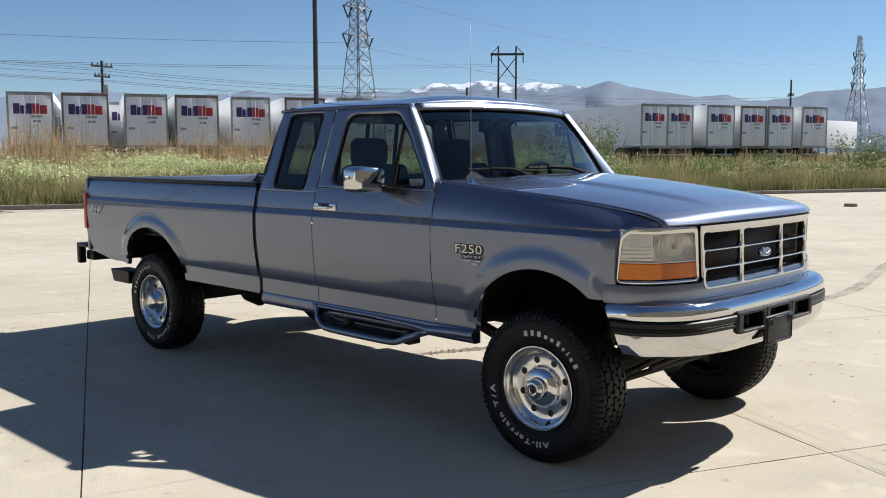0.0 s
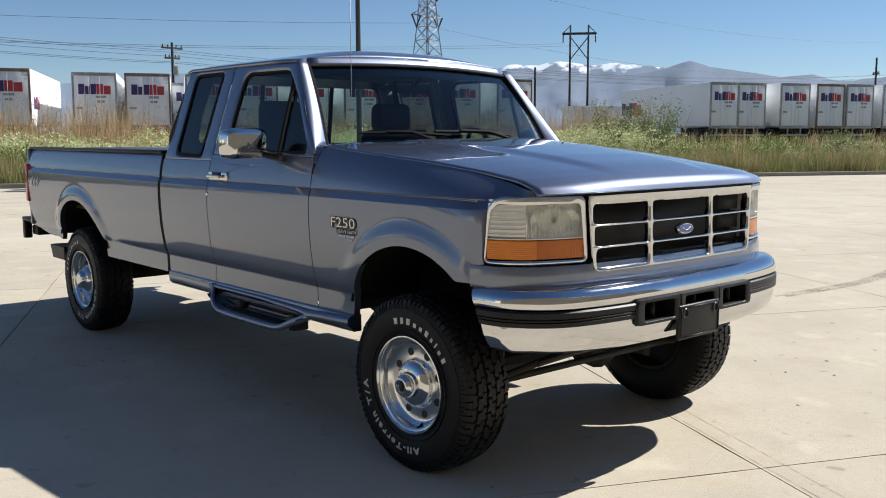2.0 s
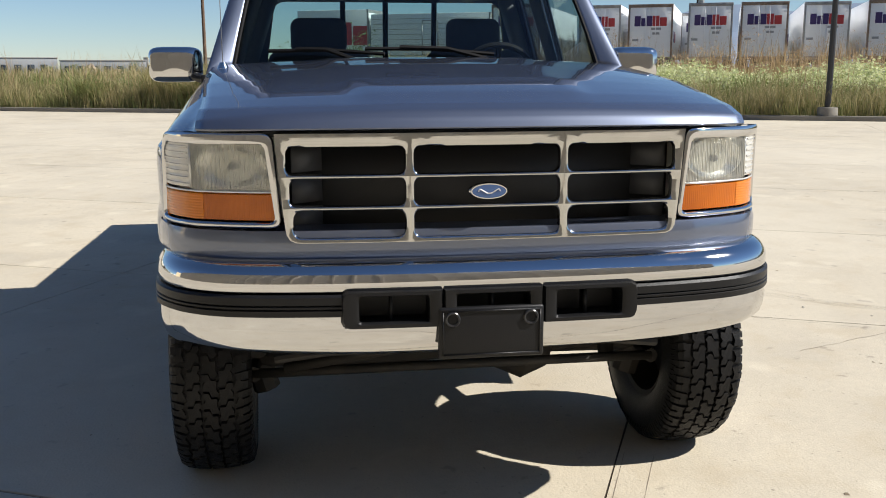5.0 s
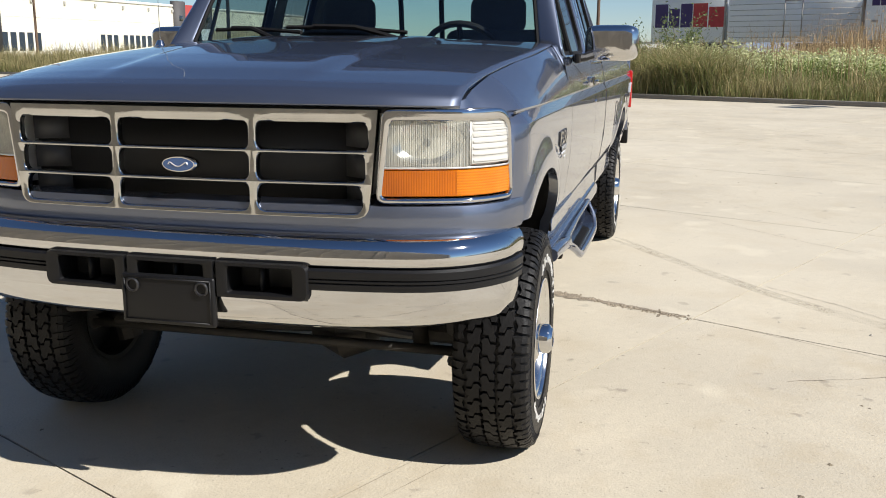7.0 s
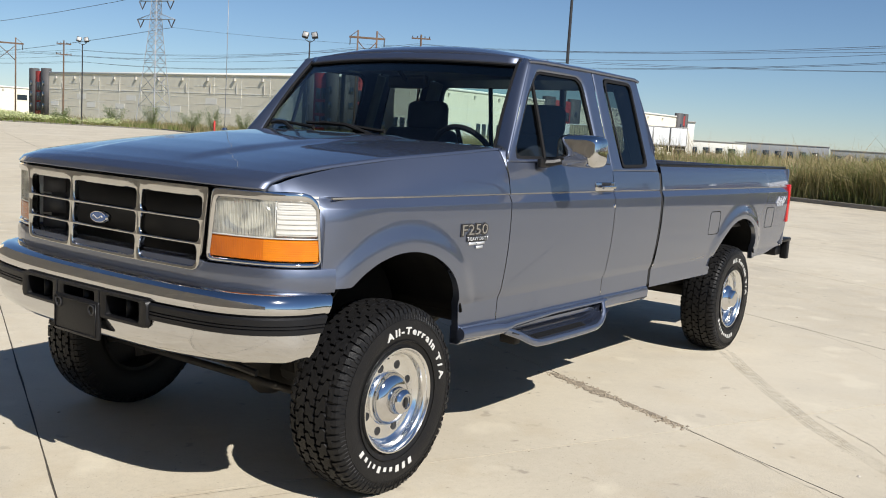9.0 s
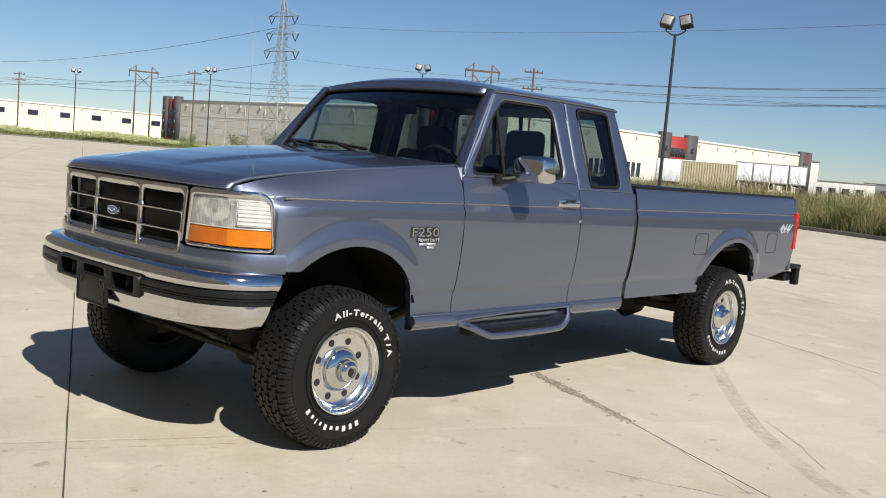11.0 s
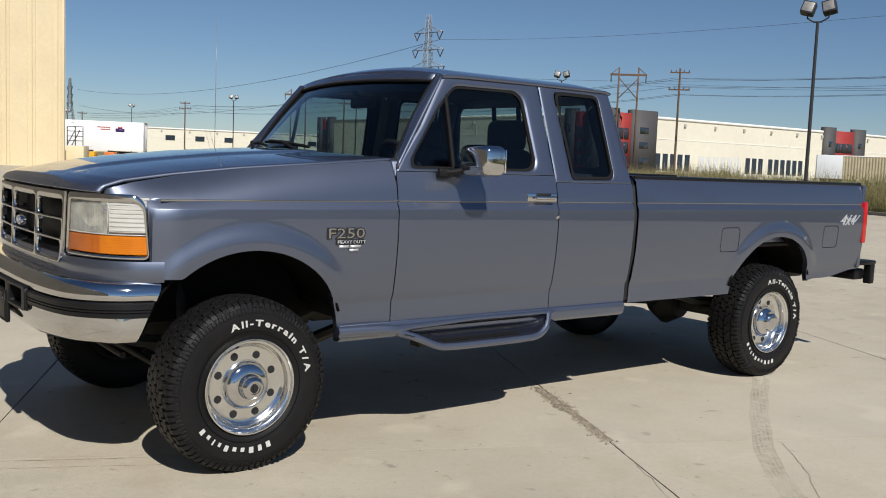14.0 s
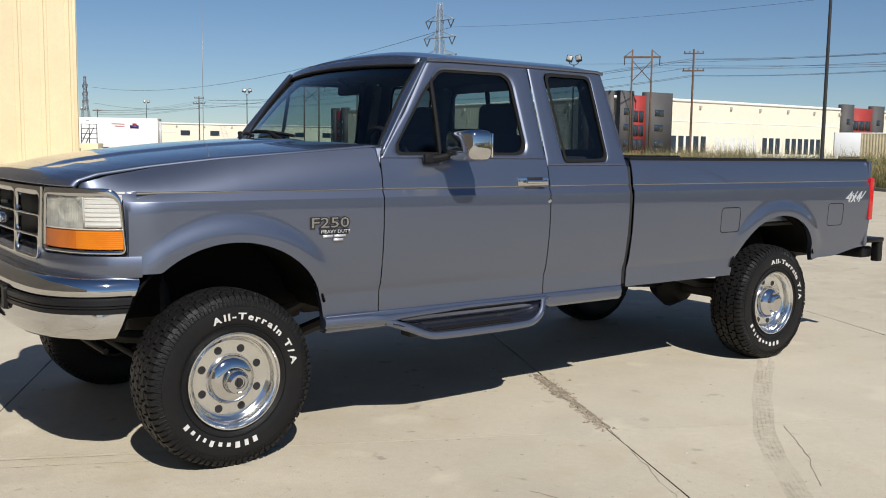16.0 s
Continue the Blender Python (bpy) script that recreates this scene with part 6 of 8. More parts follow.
# black centre insert with three openings
INSERT_TOP, INSERT_LOW = 0.792, 0.686
filled("bumper_insert", rounded([(-0.42, INSERT_LOW), (-0.42, INSERT_TOP), (0.42, INSERT_TOP), (0.42, INSERT_LOW)], 0.02), lambda y, z, i: on_bumper(y, z, i), DARK_GAP, bumper, -0.085, "black plastic bumper insert with air openings")
OPENINGS = ((-0.375, -0.180), (-0.105, 0.105), (0.180, 0.375))
surround = bmesh.new()
edges_y = (-0.425, -0.142, 0.142, 0.425)
for c, (a, b) in enumerate(OPENINGS):
    outer = [(edges_y[c], INSERT_LOW), (edges_y[c + 1], INSERT_LOW), (edges_y[c + 1], INSERT_TOP), (edges_y[c], INSERT_TOP)]
    if c == 0:
        outer = [(edges_y[0] + 0.02, INSERT_LOW), outer[1], outer[2], (edges_y[0] + 0.02, INSERT_TOP), (edges_y[0] + 0.006, INSERT_TOP - 0.006), (edges_y[0], INSERT_TOP - 0.02), (edges_y[0], INSERT_LOW + 0.02), (edges_y[0] + 0.006, INSERT_LOW + 0.006)]
    if c == 2:
        outer = [outer[0], (edges_y[3] - 0.02, INSERT_LOW), (edges_y[3] - 0.006, INSERT_LOW + 0.006), (edges_y[3], INSERT_LOW + 0.02), (edges_y[3], INSERT_TOP - 0.02), (edges_y[3] - 0.006, INSERT_TOP - 0.006), (edges_y[3] - 0.02, INSERT_TOP), outer[3]]
    inner = rounded([(a, INSERT_LOW + 0.016), (b, INSERT_LOW + 0.016), (b, INSERT_TOP - 0.014), (a, INSERT_TOP - 0.014)], 0.012, 3)
    m = centre_of(inner)
    loops = []
    for ang in ring_angles(m, outer, inner, n=48):
        o, i = ray_hit(outer, m, ang), ray_hit(inner, m, ang)
        pts = [(*o, 0.0), (o[0] * 0.85 + i[0] * 0.15, o[1] * 0.85 + i[1] * 0.15, 0.016), (o[0] * 0.2 + i[0] * 0.8, o[1] * 0.2 + i[1] * 0.8, 0.017), (*i, 0.012), (*i, -0.075)]
        loops.append([surround.verts.new(on_bumper(y, z, d)) for y, z, d in pts])
    for q, w in zip(loops, loops[1:] + loops[:1]):
        for k in range(len(q) - 1):
            surround.faces.new((q[k], w[k], w[k + 1], q[k + 1]))
part("insert_frame", surround, BLACK_TRIM, bumper, "black moulded frame round the air openings", sharp=50)
for y in (-0.285, 0.0, 0.272):
    part("insert_rib", box(on_bumper(y - 0.004, 0.70, -0.06), (on_bumper(y, 0.775, -0.012)[0], y + 0.004, 0.777)), BLACK_TRIM, bumper)
PLATE_X = 0.797
bm = box((PLATE_X - 0.022, -0.158, 0.592), (PLATE_X, 0.143, 0.742), 0.010, 3)
part("plate_bracket", bm, BLACK_TRIM, bumper, "empty black licence plate bracket")
for y in (-0.118, 0.104):
    hole = lathe([(0.0, 0.0), (0.015, 0.0), (0.0155, 0.005), (0.019, 0.006), (0.022, 0.003), (0.022, -0.003)], 22, "z")
    bmesh.ops.transform(hole, matrix=Matrix.Translation((PLATE_X, y, 0.708)) @ Matrix.Rotation(radians(90), 4, "Y"), verts=hole.verts)
    part("plate_hole", hole, BADGE_BLACK, bumper)
for pts in (((-0.145, 0.605), (-0.145, 0.730)), ((0.130, 0.605), (0.130, 0.730)), ((-0.145, 0.605), (0.130, 0.605)), ((-0.145, 0.730), (0.130, 0.730))):
    part("plate_rim", tube([(PLATE_X + 0.001, y, z) for y, z in pts], 0.003, 6), BLACK_TRIM, bumper)

# bed
bm = bmesh.new()
add_box(bm, (BED_R, -0.86, 0.90), (BED_F, 0.86, 0.93))
part("bed_floor", bm, UNDER, truck)
for s in (1, -1):
    part("bed_inner_wall", box((BED_R + 0.02, s * 0.84 - 0.02, 0.92), (BED_F, s * 0.84 + 0.02, 1.345), 0.004), PAINT, truck)
    part("bed_rail", box((BED_R + 0.01, s * 0.875 - 0.055, 1.340), (BED_F - 0.004, s * 0.875 + 0.038, 1.3615), 0.006), BLACK_TRIM, truck, "black bed rail cap")
part("bed_front_wall", box((BED_F - 0.05, -0.90, 0.62), (BED_F - 0.004, 0.90, 1.355), 0.006), PAINT, truck)
part("tailgate", box((BED_R - 0.012, -0.80, 0.74), (BED_R + 0.04, 0.80, 1.350), 0.012), PAINT, truck)
for s in (1, -1):
    part("tail_post", box((BED_R - 0.010, s * 0.875 - 0.07, 0.72), (BED_R + 0.03, s * 0.875 + 0.068, 1.345), 0.012), PAINT, truck)
    part("tail_lamp", box((BED_R - 0.020, s * 0.892 - 0.075, 0.912), (BED_R + 0.034, s * 0.892 + 0.075, 1.222), 0.010), REDLENS, truck, "red tail lamp lens")
    # fuel filler outline
    if s > 0:
        for x0, x1 in ((-3.31, -3.50), (-4.50, -4.69)):
            ln = rounded([(x0, 1.045), (x1, 1.045), (x1, 0.888), (x0, 0.888)], 0.03)
            part("fuel_door", tube([(x, side_y(x, z) - 0.0006, z) for x, z in ln + ln[:1]], 0.0030, 5, False), SEAL, truck, "fuel door seam")
step = part("rear_bumper", box((-5.25, -0.88, 0.615), (-5.11, 0.88, 0.700), 0.015), BLACK_TRIM, truck, "black rear step bumper")
for s in (1, -1):
    part("bumper_end", box((-5.305, s * 0.905 - 0.035, 0.585), (-5.245, s * 0.905 + 0.03, 0.760), 0.012, 3), BLACK_TRIM, step)
    part("step_pad", box((-5.310, s * 0.86 - 0.08, 0.735), (-5.075, s * 0.86 + 0.08, 0.768), 0.010, 2), BLACK_TRIM, step)
    for z in (0.62, 0.665, 0.71):
        part("end_ridge", box((-5.310, s * 0.905 - 0.030, z), (-5.296, s * 0.905 + 0.026, z + 0.018), 0.004), BLACK_TRIM, step)
    part("bumper_arm", tube([(-5.13, s * 0.45, 0.66), (-4.95, s * 0.44, 0.67)], 0.035, 8), UNDER, step)
bm = bmesh.new()
rings = []
for x, g in ((-4.42, 0.0), (-4.74, 0.0), (-4.742, 0.008), (-4.60, 0.008)):
    rings.append([bm.verts.new((x + (0.05 if z < 0.5 and x < -4.5 else 0.0), y, z)) for y, z in ((-0.90 + g, 0.475 + g), (-0.74 - g, 0.475 + g), (-0.74 - g, 0.578 - g), (-0.90 + g, 0.578 - g))])
for p, q in zip(rings, rings[1:]):
    for k in range(4):
        bm.faces.new((p[k], p[(k + 1) % 4], q[(k + 1) % 4], q[k]))
bm.faces.new(rings[0])
bm.faces.new(rings[-1])
part("tail_pipe", bm, BLACK_TRIM, truck, "black square exhaust tip", bevel=0.004)

# wheel wells
for (cx, cz, a, b) in ARCHES:
    for s in (1, -1):
        def well(i, j, s=s, cx=cx, cz=cz, a=a, b=b):
            t = 0.14 + (math.pi - 0.38) * i
            return (cx + (a + 0.015) * math.cos(t), s * (0.925 - 0.42 * j), cz + (b + 0.012) * math.sin(t))
        part("wheel_well", grid(24, 3, well), WELL_BLACK, truck, thick=0.01)
        part("well_back", grid(6, 6, lambda i, j, s=s, cx=cx, cz=cz: (cx - 0.5 + i, s * 0.53, 0.62 + 0.39 * j)), WELL_BLACK, truck, thick=0.01)

# rocker and step boards
for s in (1, -1):
    bm = bmesh.new()
    prof = [(0.922, 0.612), (0.930, 0.585), (0.925, 0.548), (0.905, 0.530), (0.86, 0.530), (0.86, 0.612)]
    rings = [[bm.verts.new((x, s * y, z)) for y, z in prof] for x in (-0.495, -1.0, -1.6, -2.455)]
    for p, q in zip(rings, rings[1:]):
        for k in range(6):
            bm.faces.new((p[k], p[(k + 1) % 6], q[(k + 1) % 6], q[k]))
    bm.faces.new(rings[0]); bm.faces.new(rings[-1][::-1])
    part("rocker", bm, PAINT, truck, bevel=0.004)
    LOW = ((-1.84, 0.556), (-1.80, 0.530), (-1.73, 0.490), (-1.64, 0.472), (-1.08, 0.470), (-1.02, 0.482), (-0.86, 0.545), (-0.80, 0.560))
    edge = [(-0.80, 0.955, 0.566), (-0.92, 0.970, 0.524), (-1.02, 0.979, 0.484), (-1.10, 0.983, 0.470), (-1.35, 0.985, 0.468), (-1.62, 0.984, 0.470), (-1.71, 0.981, 0.478), (-1.765, 0.974, 0.504), (-1.80, 0.962, 0.540), (-1.825, 0.940, 0.575), (-1.86, 0.928, 0.588)]
    bm = bmesh.new()
    pts = smooth_line(edge, 5)
    path = []
    for k, p in enumerate(pts):
        d = (pts[min(k + 1, len(pts) - 1)] - pts[max(k - 1, 0)]).normalized()
        o = Vector((0, 1, 0))
        w = d.cross(o).normalized()
        path.append((Vector((p.x, s * p.y, p.z)), Vector((0, s, 0)), w if w.z > 0 else -w))
    sweep(bm, path, [(0.014 * math.cos(t) + 0.004, 0.019 * math.sin(t)) for t in [k * math.tau / 12 for k in range(12)]])
    board = part("step_board", bm, PAINT, truck, "painted drop-down side step with dark tray", sharp=60)
    bm = bmesh.new()
    arm = [(-0.475, 0.935, 0.585, 0.026), (-0.60, 0.940, 0.583, 0.027), (-0.72, 0.948, 0.580, 0.027), (-0.80, 0.955, 0.574, 0.024), (-0.90, 0.945, 0.580, 0.016), (-1.3, 0.940, 0.592, 0.011), (-1.80, 0.938, 0.592, 0.011), (-1.88, 0.936, 0.590, 0.010)]
    sweep(bm, [(Vector((x, s * y, z)), Vector((0, s * r, 0)), Vector((0, 0, r))) for x, y, z, r in arm], [(0.85 * math.cos(t), math.sin(t)) for t in [k * math.tau / 12 for k in range(12)]])
    part("step_arm", bm, PAINT, board, sharp=60)

    def tray(i, j, s=s):
        x = -0.83 - 1.0 * i
        zl = lerp_table(LOW, x)
        fade = smooth01(0.0, 0.16, min(i, 1 - i))
        top = 0.588
        deep = max(0.0, top - zl) * fade
        y, k = ((0.934, 0.0), (0.928, 0.10), (0.912, 0.42), (0.906, 0.60), (0.910, 0.655), (0.924, 0.66), (0.930, 0.72), (0.936, 0.77), (0.960, 0.83), (0.984, 0.90))[round(j * 9)]
        y = 0.934 + (y - 0.934) * (fade if y < 0.934 else 1.0)
        return (x, s * y, top - deep * k - (top - zl) * (1 - fade) * j)
    part("step_tray", grid(40, 9, tray), STEP_PLASTIC, board, "dark blue-black plastic step tray", thick=0.006, sharp=50)
    pad = grid(24, 2, lambda i, j, s=s: (-1.06 - 0.53 * i, s * (0.938 + 0.036 * j), 0.588 - (0.588 - lerp_table(LOW, -1.06 - 0.53 * i)) * (0.77 + 0.115 * j) + 0.004))
    part("tread_pad", pad, SEAL, board, "matt black ribbed foot pad", thick=0.003)
    for k in range(5):
        y = 0.942 + 0.007 * k
        part("tread_rib", tube([(x, s * y, 0.588 - (0.588 - lerp_table(LOW, x)) * (0.77 + 2.5 * (y - 0.940)) + 0.007) for x in (-1.07, -1.3, -1.58)], 0.002, 5), SEAL, board)
    for x in (-1.0, -1.55):
        part("step_bracket", box((x - 0.025, s * 0.88 - 0.06, 0.46), (x + 0.025, s * 0.88 + 0.03, 0.545), 0.004), UNDER, board)

# door furniture, mirrors, badges
for s in (1, -1):
    def at(x, z, off=0.0, s=s):
        return Vector((x, s * (side_y(x, z) + off), z))
    bm = box((-1.835, -0.006, 1.205), (-1.62, 0.006, 1.252), 0.005)
    bmesh.ops.translate(bm, verts=bm.verts, vec=(0, s * 0.945, 0))
    handle = part("door_handle", bm, CHROME, truck, "chrome pull door handle")
    part("handle_pull", box((-1.80, s * 0.972 - 0.012, 1.218), (-1.66, s * 0.972 + 0.010, 1.236), 0.006), CHROME, handle)
    part("handle_cup", box((-1.79, s * 0.949 - 0.003, 1.234), (-1.68, s * 0.949 + 0.004, 1.250), 0.003), DARK_GAP, handle)
    part("door_lock", lathe([(0.0, 0.004), (0.009, 0.004), (0.012, 0.0), (0.012, -0.01)], 16, "y"), CHROME, truck).matrix_world = Matrix.Translation((-1.838, s * 0.9605, 1.122)) @ Matrix.Diagonal((1, s, 1, 1))
    bm = bmesh.new()

    def shell(i, j, s=s):
        """A rounded box: front full and domed, back flat."""
        a, e = (i - 0.5) * math.pi, (j * 2 - 1) * math.pi
        f = lambda v, p: math.copysign(abs(v) ** p, v)
        x = f(math.sin(a), 0.55)
        r = abs(math.cos(a)) ** 0.40
        return (-1.195 + x * (0.080 if x > 0 else 0.066), s * (1.080 + 0.118 * r * f(math.cos(e), 0.42)), 1.413 + 0.079 * r * f(math.sin(e), 0.42))
    mirror = part("door_mirror", grid(16, 32, shell, bm), CHROME, truck, "chrome door mirror on black arm", sharp=70)
    mirror_glass = material("mirror_glass", (0.9, 0.9, 0.9), 0.02, 1.0) if s > 0 else mirror_glass
    part("mirror_face", box((-1.270, s * 1.080 - 0.090, 1.355), (-1.262, s * 1.080 + 0.090, 1.471), 0.003), mirror_glass, mirror)
    part("mirror_arm", tube([(-1.06, s * 0.93, 1.345), (-1.10, s * 0.97, 1.350), (-1.17, s * 1.03, 1.372)], 0.018, 8), BLACK_TRIM, mirror)
    part("arm_foot", box((-1.12, s * 0.945 - 0.012, 1.325), (-1.02, s * 0.945 + 0.012, 1.368), 0.008), BLACK_TRIM, mirror)
    # thin tubes over the groove carry the ledge's ground reflection as colour
    ln = [(0.37, 1.197), (0.0, 1.199), (-0.5, 1.201), (DOOR_F, 1.203)]
    part("pinstripe", tube([at(x, z, -0.004) for x, z in ln], 0.0045, 6), LEDGE_REFLECTION, truck)
    part("pinstripe", tube([at(x, 1.2035, -0.004) for x in (DOOR_F - 0.01, -1.2, DOOR_R + 0.01)], 0.0045, 6), LEDGE_REFLECTION, truck)
    part("pinstripe", tube([at(x, 1.204, -0.004) for x in (DOOR_R - 0.01, CAB_R + 0.01)], 0.0045, 6), LEDGE_REFLECTION, truck)
    part("pinstripe", tube([at(x, 1.203, -0.004) for x in (BED_F - 0.01, -3.5, -4.4, BED_R + 0.04)], 0.0045, 6), LEDGE_REFLECTION, truck)
    for x in (DOOR_F + 0.001, DOOR_R - 0.0, BED_F + 0.019):
        w = 0.010 if x > -2.4 else 0.016
        pts = [(x, s * (side_y(x, z) - 0.012), z) for z in (0.62, 0.72, 0.9, 1.13, 1.2, 1.30)]
        part("panel_gap", tube(pts, w, 4), DARK_GAP, truck)
    for line in (((-1.848, 1.30), (-1.836, 1.55), (-1.822, 1.842)), ((-0.790, 1.345), (-0.829, 1.40), (-0.978, 1.577), (-1.162, 1.838))):
        part("panel_gap", tube([at(x, z, -0.020) for x, z in line], 0.010, 4), DARK_GAP, truck)


def letters(text, size, depth=0.003, bold=0.0):
    """Letters as a mesh in the xy plane."""
    cu = bpy.data.curves.new("letters", "FONT")
    cu.body, cu.size, cu.extrude, cu.align_x = text, size, depth, "LEFT"
    cu.resolution_u, cu.offset = 2, bold
    ob = bpy.data.objects.new("letters", cu)
    scene.collection.objects.link(ob)
    dg = bpy.context.evaluated_depsgraph_get()
    me = bpy.data.meshes.new_from_object(ob.evaluated_get(dg))
    bpy.data.objects.remove(ob)
    bm = bmesh.new()
    bm.from_mesh(me)
    return bm


def side_text(text, size, x, z, s, mat, parent, name, wide=1.0, slant=0.0):
    """Lettering on the body side, from x on in reading order."""
    bm = letters(text, size, 0.002, 0.005 if name == "badge_outline" else 0.0)
    for v in bm.verts:
        tx, ty, tz = v.co.x * wide + v.co.y * slant, v.co.y, v.co.z
        px = x - s * tx
        v.co = Vector((px, s * (side_y(px, z + ty) + (0.002 if name == "badge_outline" else 0.004) + tz), z + ty))
    return part(name, bm, mat, parent)


for s in (1, -1):
    x0 = -0.385 if s > 0 else -0.600
    dx = -s
    bm = bmesh.new()
    for za, zb, xa, xb in ((1.000, 1.024, 0.055, 0.205),):
        cols = [[bm.verts.new((x0 + dx * (xa + (xb - xa) * i / 4), s * (side_y(x0 + dx * (xa + (xb - xa) * i / 4), z) + 0.003), z)) for z in (za, zb)] for i in range(5)]
        for p, q in zip(cols, cols[1:]):
            bm.faces.new((p[0], q[0], q[1], p[1]))
    badge = part("fender_badge", bm, BADGE_BLACK, truck, "black and chrome model badge", thick=0.003)
    side_text("F250", 0.066, x0 + dx * 0.006, 1.030, s, BADGE_BLACK, badge, "badge_outline", 1.56)
    side_text("F250", 0.066, x0 + dx * 0.006, 1.031, s, DARK_CHROME, badge, "badge_letters", 1.56)
    side_text("HEAVY DUTY", 0.022, x0 + dx * 0.060, 1.005, s, DECAL, badge, "badge_letters", 1.15)
    for xa, xb, z in ((0.07, 0.125, 0.985), (0.130, 0.19, 0.985), (0.125, 0.175, 0.968)):
        bm = grid(2, 1, lambda i, j: (x0 + dx * (xa + (xb - xa) * i), s * (side_y(x0, z) + 0.003), z + 0.012 * j))
        part("badge_bar", bm, DECAL, badge, thick=0.002)
    xs = -4.70 if s > 0 else -4.965
    decal = side_text("4x4", 0.112, xs, 1.050, s, DECAL, truck, "side_decal", 1.15, 0.45)
    for k in range(4):
        side_text("/", 0.075, xs - s * (0.035 + 0.055 * k), 1.062 + 0.012 * (k % 2), s, DECAL, decal, "decal_stroke", 1.3, 0.8)

# wipers and aerial
for y, tip in ((-0.30, -0.72), (0.28, -0.22)):
    piv = Vector((-0.60, y + 0.05, 1.41))
    base = Vector(screen_pt(0.06, (tip + 1) / 2)) + Vector((0.03, 0, 0.03))
    bm = bmesh.new()
    add_tube(bm, [piv, piv.lerp(base, 0.5) + Vector((0.01, 0, 0.035)), base.lerp(piv, 0.12) + Vector((0, 0, 0.02))], 0.010, 6)
    wiper = part("wiper", bm, SEAL, truck, "black windscreen wiper")
    a, b = Vector(screen_pt(0.10, (tip - 0.10 + 1) / 2)), Vector(screen_pt(0.055, (y + 0.08 + 1) / 2))
    off = Vector((0.02, 0, 0.02))
    part("blade", tube([a + off, a.lerp(b, 0.5) + off * 1.5, b + off], 0.009, 6), SEAL, wiper)
part("aerial_base", lathe([(0.0, 0.03), (0.012, 0.03), (0.022, 0.01), (0.026, 0.0), (0.026, -0.02)], 16, "z", (-0.603, -0.823, 1.388)), CHROME, truck)
part("aerial", tube([(-0.603, -0.823, 1.40), (-0.606, -0.825, 2.24)], 0.0017, 6), STEEL, truck, "thin whip aerial")

# wheels
TYRE_W = 0.260


def tyre_mesh():
    h = TYRE_W / 2
    prof = [(0.211, -h * 0.80), (0.232, -h * 0.92), (0.28, -h * 1.0), (0.325, -h * 0.985), (0.354, -h * 0.93), (0.368, -h * 0.84), (0.376, -h * 0.70), (0.3805, 0.0),
            (0.376, h * 0.70), (0.368, h * 0.84), (0.354, h * 0.93), (0.325, h * 0.985), (0.28, h * 1.0), (0.232, h * 0.92), (0.211, h * 0.80)]
    return lathe(prof, 72, "y")


